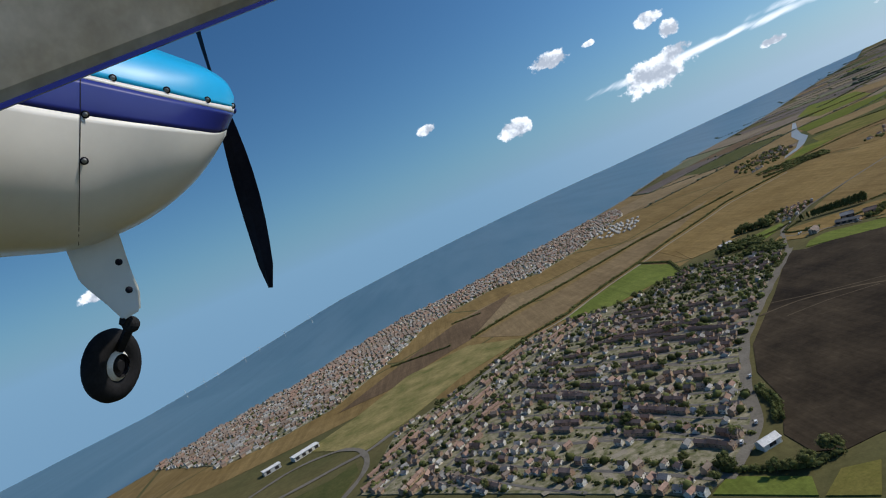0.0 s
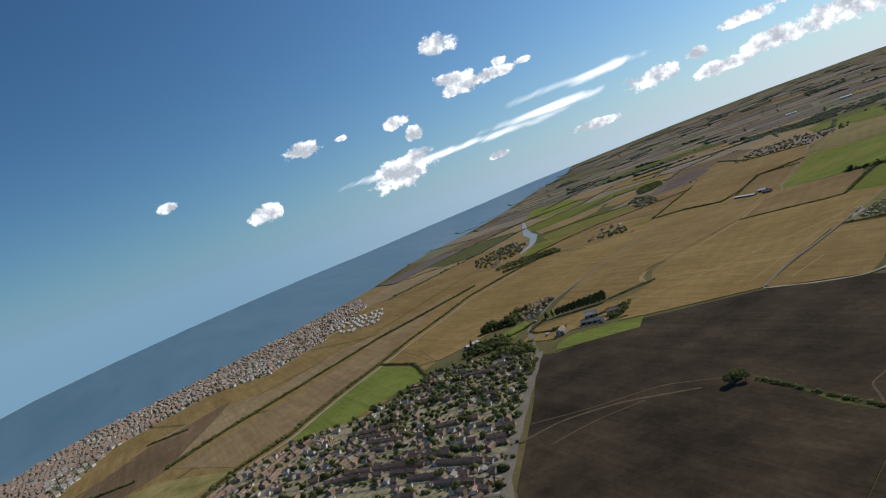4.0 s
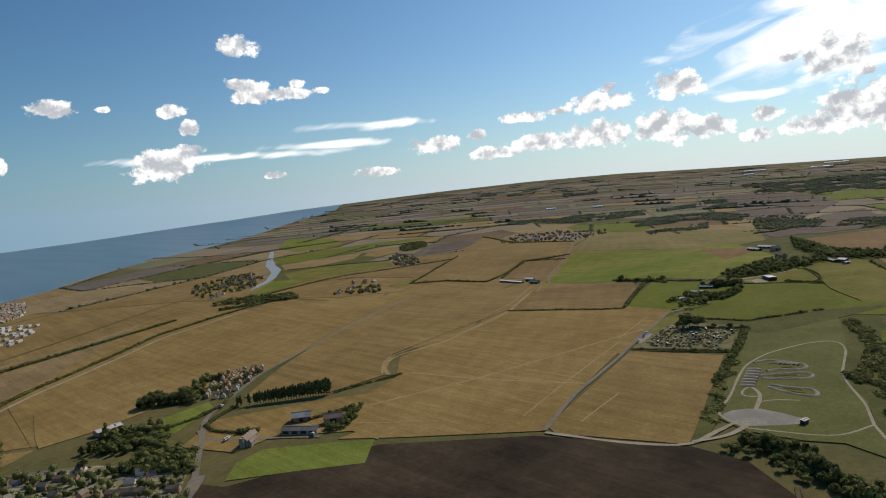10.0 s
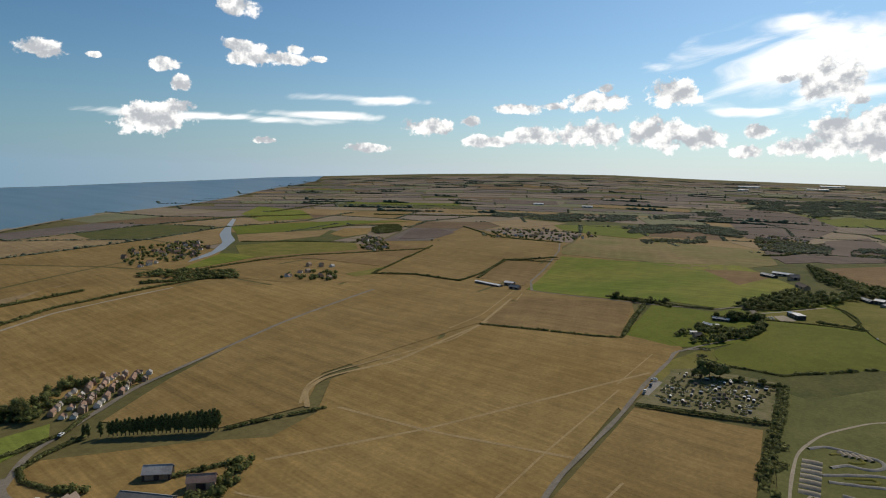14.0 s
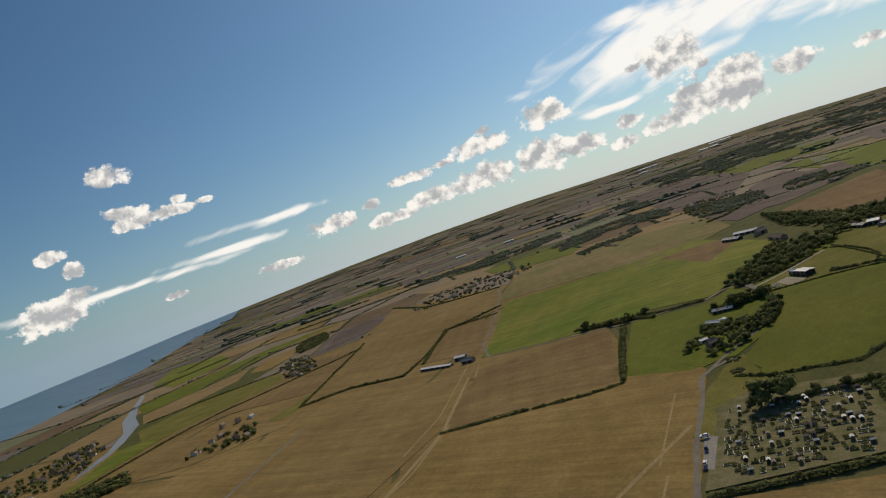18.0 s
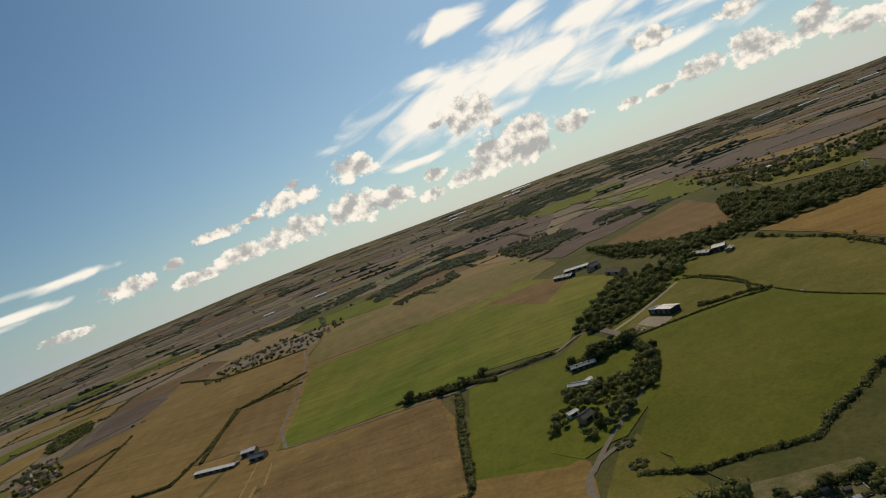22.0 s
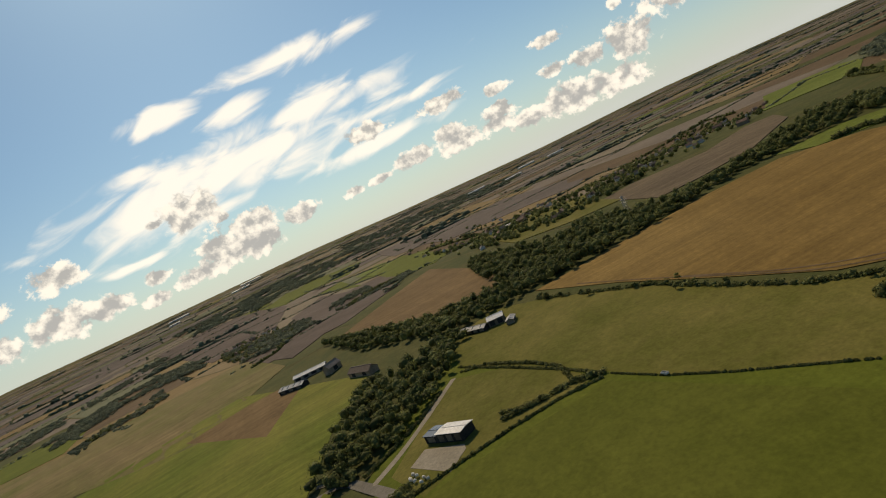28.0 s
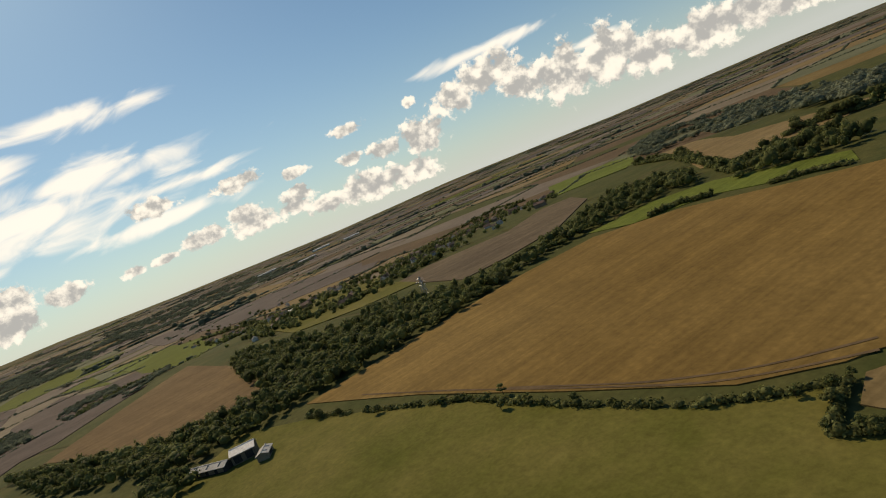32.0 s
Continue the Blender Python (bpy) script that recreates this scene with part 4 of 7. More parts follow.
field("stubble_field", "TAN2", "tan field corner behind the hedge", [(915, 403), (913, 400), (901, 387), (891, 411), (906, 414), (910, 414)])
field("meadow", "GREEN", "bright green strip below the wood", [(1141, 292), (1132, 247), (1101, 226), (1021, 223), (1006, 243), (1037, 254), (1076, 256), (1106, 286)])
field("stubble_field", "RUST", "brown field beside the wood", [(1322, 606), (1420, 537), (1364, 493), (1228, 479), (1184, 499), (1191, 542)])
field("stubble_field", "TAN2", "tan field between two woods", [(1590, -192), (1209, 71), (1088, 76), (1079, 128), (1094, 150), (1133, 178), (1148, 182)])
field("stubble_field", "RUST", "brown field beyond the farm", [(1336, 623), (1500, 518), (1257, 476), (1197, 496), (1193, 548)])
field("meadow", "PARK", "grassy park with paths and a cycle track", [(551, 450), (681, 492), (768, 510), (826, 456), (743, 429), (688, 410), (590, 382), (537, 354), (550, 386), (543, 404), (541, 432)])
field("rough_grass", "OLIVE", "rough grass with scrub at the park edge", [(511, 450), (667, 492), (781, 513), (676, 491), (553, 451), (528, 446)])
field("garden_ground", "GREEN2", "grassy ground round the old homestead", [(820, 618), (835, 618), (923, 623), (937, 601), (936, 580), (894, 566), (859, 567), (817, 582), (814, 591), (805, 600)])
field("rough_grass", "OLIVE", "rough grass beyond the pasture hedge", [(777, 555), (779, 536), (781, 517), (790, 510), (839, 472), (877, 420), (743, 489), (756, 541)])
field("meadow", "OLIVE2", "grass between the lane and the allotments", [(711, 583), (766, 589), (805, 585), (817, 578), (777, 560), (742, 539), (698, 541)])
field("allotment_ground", "ALLOT", "grassy ground of the allotments", [(741, 580), (760, 565), (764, 508), (690, 496), (662, 566), (733, 576)])
field("meadow", "GREEN", "green field at the foot of the town", [(71, 290), (83, 299), (110, 273), (104, 259)])
field("meadow", "OLIVE2", "rough pasture below the town", [(106, 257), (122, 270), (137, 265), (121, 244)])
field("gravel_pad", "PAD", "grey gravel pad with a pointed end", [(558, 451), (566, 449), (573, 443), (577, 436), (576, 424), (573, 411), (567, 409), (558, 418), (552, 427), (547, 434), (547, 440), (551, 447)])
field("yard", "GRAVEL", "pale concrete yard in front of the barn", [(967, 579), (976, 572), (962, 557), (958, 557), (947, 565)])
field("car_park", "PAD", "grey parking strip beside the allotments", [(712, 578), (710, 571), (679, 566), (680, 571)])
field("town_ground", "TOWN", "gardens and drives of the small town", [(-127, 476), (-105, 591), (-26, 650), (48, 721), (110, 731), (176, 709), (266, 751), (299, 723), (330, 664), (212, 500), (155, 426), (136, 381), (117, 330), (83, 299), (68, 292)])
field("town_ground", "TOWN", "gardens of the coast town", [(-536, 991), (-478, 1108), (-332, 1181), (-257, 1367), (-145, 1541), (-2, 1502), (151, 1595), (389, 1749), (490, 1773), (444, 1554), (275, 1313), (157, 1209), (59, 1244), (-74, 1120), (-117, 989), (-200, 812), (-278, 771), (-337, 755)])
field("stubble_field", "GOLD2", "tan stubble field below the far village", [(935, 1111), (1193, 1266), (1200, 1223), (1431, 1210), (1372, 1085), (1213, 985), (1187, 1021), (1163, 1064), (1016, 1000), (962, 984)])
field("stubble_field", "BROWN2", "brown field between two hedges", [(829, 1287), (988, 1487), (1208, 1287), (960, 1139), (913, 1260)])
field("meadow", "OLIVE2", "grass beside the field farm", [(858, 1109), (960, 1139), (895, 1088), (856, 1085)])
field("meadow", "GREEN3", "green strip beside the river", [(1306, 2197), (1551, 2508), (1575, 2267), (1404, 1959), (1214, 1931)])
field("stubble_field", "STRAW2", "pale field beside the far village", [(1791, 1620), (2000, 1649), (1983, 1471), (1917, 1449), (1597, 1392)])
field("meadow", "GREEN2", "green pasture beyond the park", [(781, 415), (796, 405), (815, 333), (651, 315), (641, 371), (657, 385)])
field("rough_grass", "OLIVE", "scrubby ground beside the park path", [(817, 449), (811, 438), (781, 415), (657, 385), (638, 371), (601, 310), (531, 302), (530, 347), (534, 356), (581, 379), (618, 390), (648, 409), (717, 424)])
field("stubble_field", "TAN2", "tan field beside the river meadows", [(992, 1653), (1100, 1657), (1233, 1647), (1124, 1541), (982, 1514), (932, 1537)])
field("meadow", "GREEN2", "green river meadow", [(1075, 1830), (1232, 1848), (1454, 1853), (1600, 1754), (1370, 1748), (1224, 1688), (1110, 1663), (1001, 1668)])
field("stubble_field", "GOLD", "bright yellow stubble patch below a copse", [(1174, 1570), (1284, 1661), (1359, 1639), (1248, 1529), (1158, 1502)])
field("ploughed_field", "PURPLE", "dark purple-brown ploughed field beyond a copse", [(1233, 1406), (1400, 1547), (1491, 1543), (1426, 1419), (1317, 1367)])
field("meadow", "OLIVE2", "olive meadow beside the river village", [(895, 1483), (1003, 1490), (1112, 1401), (1049, 1317), (913, 1321), (840, 1319), (842, 1371)])
field("meadow", "GREEN3", "green meadow along the river bank", [(686, 1258), (821, 1395), (842, 1371), (840, 1319), (729, 1263)])
field("river", "RIVER", "broad pale bend of the tidal river", [(1195, 2045), (1192, 2022), (1058, 1800), (984, 1663), (939, 1564), (852, 1443), (792, 1376), (729, 1321), (754, 1358), (820, 1425), (900, 1541), (967, 1682), (1066, 1841)])
field("meadow", "GREEN2", "green field behind the far village", [(1859, 1433), (2045, 1329), (1937, 1252), (1889, 1145), (1651, 1071), (1650, 1167), (1709, 1310)])
field("ploughed_field", "PURPLE", "wide purple-brown ploughed hillside", [(3107, 1459), (3183, 1325), (3135, 1160), (3001, 1043), (2680, 895), (2066, 828), (1965, 938), (2465, 1154), (2778, 1299)])
field("ploughed_field", "PURPLE", "dark purple-brown ploughed field in the valley", [(1649, 806), (1745, 734), (2097, 797), (2349, 753), (1924, 625), (1508, 557), (1407, 625), (1412, 715)])
field("meadow", "GREEN2", "bright pasture on the far slope", [(2948, 1020), (3170, 966), (3011, 792), (2801, 830), (2748, 910)])
field("meadow", "GREEN2", "bright pasture beyond the ploughed field", [(2470, 768), (2586, 717), (1992, 625), (2169, 670)])
field("ploughed_field", "PURPLE", "long dark strip of ploughed land", [(2626, 2287), (2812, 2065), (2692, 1970), (2493, 2178)])
field("ploughed_field", "PURPLE2", "long purple-grey ploughed strip", [(2884, 2146), (3143, 1866), (3107, 1625), (2907, 1743)])
field("ploughed_field", "PURPLE2", "purple-grey ploughed land below the skyline", [(3318, 1958), (3588, 1749), (3425, 1597), (3196, 1720)])
field("ploughed_field", "PURPLE", "purple ploughed field below the valley hamlet", [(1497, 753), (1517, 685), (1766, 687), (2075, 698), (1995, 577), (1789, 539), (1521, 602), (1390, 659), (1357, 679)])
field("meadow", "GREEN", "bright green field in the valley", [(2441, 663), (2529, 602), (2172, 487), (1957, 475), (1723, 497), (2136, 600)])
field("meadow", "GREEN2", "green strip in the valley", [(3050, 962), (3184, 870), (3027, 656), (2716, 697), (2893, 878)])
field("ploughed_field", "PURPLE2", "wide purple-grey field beyond the valley", [(3056, 602), (2868, 375), (2317, 193), (2037, 126), (1941, 175), (2052, 254), (2313, 405), (2518, 546)])
field("stubble_field", "TAN2", "long tan strip beyond the valley", [(3296, 406), (3151, 203), (2550, 100), (2524, 145), (2797, 290), (2989, 379)])
field("meadow", "OLIVE2", "garden meadow among the valley houses", [(1801, 424), (1588, 355), (1469, 313), (1404, 343), (1417, 393), (1474, 445)])
field("ploughed_field", "BROWN3", "grey-brown field behind the long wood", [(1345, 350), (1357, 305), (1316, 241), (1357, 173), (1335, 154), (1270, 185), (1208, 263), (1199, 315), (1204, 349), (1268, 348)])
field("meadow", "GREEN", "bright green field above the long wood", [(1885, -200), (1801, -293), (1711, -269), (1369, 48), (1431, 101)])
field("meadow", "GREEN2", "green paddocks beyond the brown field", [(2176, 605), (2419, 533), (1844, 454), (1566, 505), (1916, 580)])
field("meadow", "OLIVE2", "rough meadow among the valley houses", [(1481, 441), (1441, 371), (1357, 340), (1289, 346), (1307, 390), (1355, 437)])
field("ploughed_field", "PURPLE2", "purple-grey fields behind the village", [(2607, 487), (2682, 174), (2210, 108), (1986, 181), (2064, 302), (2152, 427)])

# ---------------------------------------------------------------- roads and tracks
road("grey asphalt main road beside the town", 7.2, "ASPHALT", [(330, 651), (263, 568), (211, 503), (175, 455), (151, 409), (133, 372), (123, 341), (103, 316), (82, 297)])
road("grey asphalt lane through the village", 3.7, "ASPHALT", [(327, 650), (378, 746), (457, 814), (626, 906), (813, 994)])
road("narrow side road by the church", 3.0, "ASPHALT", [(364, 725), (358, 706), (366, 687), (388, 664), (404, 641)])
road("residential street", 3.7, "ASPHALT", [(114, 335), (96, 359), (85, 392), (67, 384), (47, 393), (21, 411), (3, 452)])
road("residential street", 3.7, "ASPHALT", [(47, 393), (64, 422), (72, 453), (48, 511)])
road("pale unmade street", 4.8, "GRAVEL", [(-2, 356), (27, 362), (53, 366)])
road("pale unmade street", 4.8, "GRAVEL", [(36, 359), (35, 322)])
road("residential street", 3.1, "ASPHALT", [(-110, 500), (-61, 519), (-4, 572), (57, 600), (114, 596)])
road("residential street", 3.1, "ASPHALT", [(154, 428), (130, 451), (107, 510), (65, 562)])
road("curved slip road looping over the main road", 5.6, "ASPHALT", [(-144, 485), (-135, 507), (-129, 528), (-130, 559), (-141, 594), (-163, 621), (-196, 630), (-223, 625), (-262, 592)])
road("dual carriageway below the slip road", 7.0, "ASPHALT", [(-106, 603), (-131, 578), (-159, 574), (-187, 565), (-240, 552)])
road("pale farm track over the dark field", 2.4, "FURROW", [(209, 494), (243, 493), (278, 473), (310, 436)])
road("pale track in the stubble", 3.2, "TRACK", [(515, 704), (531, 730), (557, 744), (617, 737), (756, 772), (898, 845)])
road("pale footpath over the stubble", 2.4, "TRACK", [(528, 691), (541, 626), (568, 552)])
road("pale footpath over the stubble", 2.4, "TRACK", [(459, 659), (544, 629), (724, 587)])
road("narrow asphalt lane between stubble fields", 2.9, "ASPHALT", [(484, 526), (544, 545), (638, 563), (697, 578), (769, 591), (785, 598), (803, 594), (813, 582)])
road("narrow asphalt lane past the homestead", 2.5, "ASPHALT", [(792, 595), (805, 593), (820, 589), (877, 570), (903, 570), (946, 584), (1004, 618)])
road("narrow asphalt lane between hedges", 3.1, "ASPHALT", [(935, 580), (985, 604), (991, 621), (963, 634), (960, 660), (953, 701), (960, 751), (965, 805), (971, 868)])
road("narrow asphalt lane up to the village", 3.1, "ASPHALT", [(971, 868), (1038, 918), (1151, 970), (1278, 1031), (1427, 1127)])
road("pale gravel road beside the ploughed field", 2.9, "GRAVEL", [(482, 524), (493, 478), (507, 448), (540, 443), (551, 440)])
road("pale park path round the cycle track", 1.6, "GRAVEL", [(545, 432), (547, 440), (555, 454), (568, 456), (588, 458), (620, 466), (655, 473), (690, 470), (730, 453), (745, 436), (723, 425), (662, 414), (639, 404), (615, 391), (582, 380)])
road("pale park path", 1.6, "GRAVEL", [(582, 380), (543, 360), (538, 356), (542, 345)])
road("pale park path", 1.4, "GRAVEL", [(545, 432), (550, 410), (556, 390), (582, 380)])
road("pale path from the pad to the cycle track", 2.4, "GRAVEL", [(574, 438), (599, 443), (608, 447), (612, 454)])
road("pale path loop beside the start straight", 1.4, "GRAVEL", [(598, 443), (591, 448), (590, 453), (598, 457), (612, 455)])
road("pale entry track to the gravel pad", 3.0, "GRAVEL", [(552, 434), (540, 434), (528, 438), (513, 449)])
road("pale path to a small hut", 1.3, "GRAVEL", [(588, 440), (595, 439), (597, 432), (601, 422)])
road("pale track to the barn", 3.2, "GRAVEL", [(969, 595), (980, 585), (996, 574), (1023, 559), (1038, 550)])
road("grey lane in the valley", 3.1, "ASPHALT", [(998, 621), (996, 611), (978, 600), (952, 585)])
road("railway line of grey ballast", 4.0, "GRAVEL", [(-61, 605), (-8, 657), (51, 722), (109, 753), (192, 848), (326, 979), (489, 1101), (624, 1136)])
road("dark tramline along the stubble edge", 1.0, "BROWN", [(1086, 464), (1034, 446), (986, 431), (945, 417), (930, 406), (917, 394)])
road("dark tramline along the stubble edge", 1.0, "BROWN", [(1008, 437), (961, 421), (937, 407), (920, 389)])
road("pale wheel track on the dark field", 1.2, "FURROW", [(490, 392), (450, 375), (398, 362), (347, 349), (340, 354), (333, 342), (321, 333)])
road("pale wheel track on the dark field", 1.2, "FURROW", [(491, 390), (467, 379), (427, 367), (371, 354)])
road("pale wheel track on the dark field", 1.2, "FURROW", [(460, 344), (413, 336), (379, 329)])
road("pale wheel track on the dark field", 1.2, "FURROW", [(229, 512), (261, 489), (307, 465), (327, 430)])
road("grassy track across the dark field", 3.2, "OLIVE", [(329, 413), (326, 379), (317, 352), (316, 332)])
road("pale wheel track on the dark field", 1.2, "FURROW", [(218, 470), (252, 469), (285, 459)])
road("pale tramline in the stubble", 1.4, "TRACK", [(723, 782), (795, 803), (956, 885)])
road("pale tramline in the stubble", 1.1, "TRACK", [(684, 591), (720, 598), (769, 607)])
road("pale tramline in the stubble", 1.3, "TRACK", [(894, 834), (944, 863)])
road("pale field track in the stubble", 1.8, "TRACK", [(515, 712), (538, 739), (564, 750), (621, 749), (692, 750), (773, 777)])
road("pale field track in the stubble", 1.4, "TRACK", [(462, 594), (432, 635), (432, 640)])
road("pale tramline in the stubble", 1.3, "TRACK", [(506, 515), (532, 518), (562, 521)])
road("pale tramline in the stubble", 1.3, "TRACK", [(496, 551), (563, 565), (676, 585)])

# ---------------------------------------------------------------- hedges and woods
hedge("dark railway hedge of mixed bushes", 3.6, 4.3, 1.0, [(-63, 613), (-10, 666), (50, 734), (109, 766), (193, 864), (329, 999), (494, 1123), (638, 1159), (719, 1184)])
hedge("dark hedge between straw fields", 3.6, 5.6, 1.0, [(-5, 867), (89, 953), (196, 1038), (324, 1122), (458, 1169), (544, 1192)])
hedge("thin dark hedge across the brown field", 2.9, 3.1, 1.0, [(-127, 909), (-38, 876)])
hedge("short dark hedge in the straw field", 2.9, 3.1, 1.0, [(-27, 1042), (21, 1039)])
hedge("hedge round the green field", 2.9, 3.7, 1.0, [(257, 919), (270, 834), (249, 736)])
hedge("gappy hedge in the stubble", 2.2, 2.5, 0.6, [(465, 708), (490, 704), (521, 695)])
hedge("low hedge between stubble fields", 2.2, 2.5, 0.7, [(757, 773), (776, 715), (788, 671), (799, 650)])
hedge("hedge beside the brown field", 2.9, 3.1, 1.0, [(804, 651), (876, 679), (947, 702)])
hedge("hedge with bushes along the lane", 3.6, 3.7, 1.0, [(977, 764), (972, 715), (950, 675)])
hedge("thick dark belt of bushes", 4.3, 7.4, 1.0, [(608, 1187), (657, 1171), (720, 1160)])
hedge("clipped dark hedge at the allotments", 2.9, 3.1, 1.0, [(657, 563), (671, 528), (685, 495)])
hedge("tall bushy hedge behind the allotments", 3.2, 3.1, 1.0, [(740, 551), (748, 530), (758, 507)])
hedge("scrubby bushes at the allotment end", 3.6, 6.2, 0.8, [(755, 508), (681, 490), (612, 476)])
hedge("thick hedge along the lane", 5.0, 5.0, 1.0, [(971, 755), (968, 733), (960, 704), (969, 689)])
hedge("low hedge along the lane", 2.2, 2.5, 1.0, [(967, 689), (961, 660), (965, 636)])
hedge("hedge between brown and green fields", 4.3, 4.3, 1.0, [(943, 701), (872, 676), (818, 656)])
hedge("low hedge at the pasture end", 2.0, 2.2, 1.0, [(783, 576), (776, 555), (780, 536), (781, 516), (792, 510)])
hedge("straggling hedge up the slope", 2.9, 3.7, 0.7, [(792, 510), (812, 493), (840, 472)])
hedge("hedge round the barn enclosure", 2.6, 2.2, 0.75, [(964, 541), (962, 524), (964, 512), (957, 500)])
hedge("thin hedge round the barn field", 1.0, 1.1, 0.75, [(1050, 545), (1014, 526), (979, 509), (957, 500)])
hedge("thin fence hedge across the pasture", 0.8, 0.6, 0.45, [(955, 499), (931, 487), (912, 474), (897, 462), (882, 450)])
hedge("hedge with bushes between pasture and stubble", 2.4, 2.6, 0.55, [(1098, 486), (1067, 471), (1039, 458), (1018, 447), (1000, 443), (976, 437), (948, 428), (938, 424), (931, 419), (925, 415), (922, 411), (916, 408)])
hedge("square hedge corner of tall bushes", 3.0, 2.2, 1.0, [(916, 408), (913, 417), (909, 425), (902, 421)])
hedge("clump of bushes on the green strip", 4.3, 5.0, 1.0, [(1101, 278), (1092, 263), (1074, 259)])
hedge("bushes along the green strip", 3.6, 4.3, 1.0, [(1040, 256), (1026, 249), (1008, 247)])
hedge("dark trees between tan fields", 5.8, 8.7, 1.0, [(1342, 56), (1244, 101), (1142, 177), (1095, 214)])
hedge("far trees between tan fields", 6.5, 7.4, 1.0, [(1110, 143), (1104, 123), (1083, 121), (1072, 103)])
hedge("long copse between fields", 7.2, 9.9, 1.0, [(1603, 1009), (1677, 985), (1740, 949)])
hedge("copse strip in brown field", 5.8, 7.4, 1.0, [(1584, 628), (1766, 603), (1779, 551)])
hedge("hedge by the village green", 4.3, 5.0, 1.0, [(1447, 740), (1469, 715), (1751, 711)])
hedge("hedge at the village edge", 3.6, 4.3, 1.0, [(1578, 1529), (1412, 1291), (1390, 1189), (1385, 1096)])
hedge("hedge in the brown valley", 3.6, 3.7, 1.0, [(1160, 1059), (1184, 1030), (1224, 1000)])
hedge("hedge in the brown valley", 3.6, 3.7, 1.0, [(1004, 986), (1085, 1029), (1156, 1056)])
hedge("bushy hedge at the foot of the town", 4.3, 4.3, 1.0, [(84, 303), (100, 291), (115, 279), (130, 282)])
hedge("dark hedge beside the main road", 5.0, 5.6, 1.0, [(141, 373), (138, 348), (128, 330)])
hedge("hedge across the ploughed field", 2.2, 2.5, 0.6, [(330, 414), (326, 383), (321, 354), (319, 330)])
hedge("thick belt of trees beside the park", 6.5, 11.2, 1.0, [(527, 427), (523, 398), (504, 379), (490, 358), (482, 340)])
hedge("overgrown hedge between dark fields", 2.9, 4.3, 0.8, [(462, 361), (414, 349), (373, 338)])
hedge("scrub along the park", 3.6, 9.9, 0.9, [(803, 440), (738, 410), (668, 401), (657, 406)])
hedge("row of big rounded village trees", 9.4, 11.2, 1.0, [(362, 825), (378, 813), (395, 802)])
hedge("row of village trees", 7.9, 8.7, 1.0, [(424, 846), (441, 841)])
hedge("cluster of dark village trees", 7.9, 12.4, 1.0, [(321, 776), (336, 766), (351, 759)])
hedge("cluster of dark village trees", 7.2, 12.4, 1.0, [(304, 756), (321, 732)])
hedge("dark trees in the bend of the road", 7.9, 13.6, 1.0, [(308, 697), (321, 684), (333, 675)])
hedge("trees among the village houses", 5.8, 6.2, 0.7, [(407, 810), (437, 816), (467, 829)])
hedge("dense hedge along the village road", 2.2, 2.5, 1.0, [(353, 751), (375, 753), (399, 762), (417, 782)])
hedge("clipped hedge round the stubble corner", 2.2, 2.5, 1.0, [(406, 751), (385, 741), (371, 730), (369, 715), (377, 694)])
hedge("hedge behind the farm barns", 2.9, 3.1, 1.0, [(419, 673), (436, 669), (448, 666)])
hedge("trees round the red house", 5.8, 7.4, 0.8, [(414, 646), (421, 638), (440, 654), (451, 663)])
hedge("trees in front of the church", 5.8, 6.2, 0.9, [(379, 694), (385, 684)])
hedge("scattered valley trees", 6.5, 8.7, 0.45, [(2081, 477), (1920, 420), (1717, 369), (1573, 346), (1527, 318)])
hedge("scattered valley trees", 6.5, 8.7, 0.4, [(1456, 458), (1407, 412), (1362, 379), (1384, 332), (1369, 292)])
hedge("scattered hamlet trees", 6.5, 7.4, 0.6, [(1549, 311), (1837, 123), (1896, 1), (1956, -119), (1831, -104)])
hedge("trees below the far village", 6.5, 8.7, 0.7, [(1854, 883), (1909, 842), (1833, 752)])
hedge("trees along the lane by the homestead", 6.5, 7.4, 0.9, [(925, 620), (926, 602), (938, 581)])
hedge("scrub on the park slope", 2.6, 8.7, 0.7, [(787, 429), (737, 407), (665, 388), (634, 368)])
hedge("rough scrub between stubble and path", 1.3, 9.0, 0.4, [(541, 452), (575, 462), (612, 473), (660, 483)])
hedge("gorse scrub", 2.2, 8.7, 0.5, [(637, 388), (611, 367), (577, 352)])
hedge("bushes along the homestead paddock", 3.6, 3.1, 0.9, [(926, 620), (926, 610), (926, 601), (930, 592), (937, 584)])
hedge("trees along the lane bend", 5.8, 5.0, 1.0, [(939, 584), (922, 576), (905, 569), (883, 569), (866, 572)])
hedge("red and green bushes in the homestead garden", 2.9, 3.1, 1.0, [(889, 593), (888, 586), (885, 580)])
hedge("thin hedge beside the barn enclosure", 1.2, 1.0, 0.75, [(944, 583), (949, 563), (954, 538), (956, 519), (954, 501)])
hedge("row of bushes in the barn enclosure", 2.1, 2.2, 0.56, [(970, 539), (965, 532), (963, 526), (963, 514)])
hedge("hedge round the top of the enclosure", 1.6, 1.5, 0.60, [(1041, 545), (1032, 532), (1005, 517), (984, 509), (966, 510)])
hedge("thick bushes at the enclosure corner", 2.6, 3.7, 0.75, [(963, 510), (960, 505), (958, 500)])
hedge("hedge along the barn track", 2.1, 1.5, 0.75, [(980, 598), (992, 585), (1009, 570), (1029, 558)])
hedge("round bushes at the lane fork", 4.3, 5.0, 1.0, [(996, 614), (983, 605)])
hedge("row of trees along the brown field", 5.8, 5.0, 1.0, [(1341, 643), (1293, 611), (1242, 581), (1206, 556), (1186, 536)])
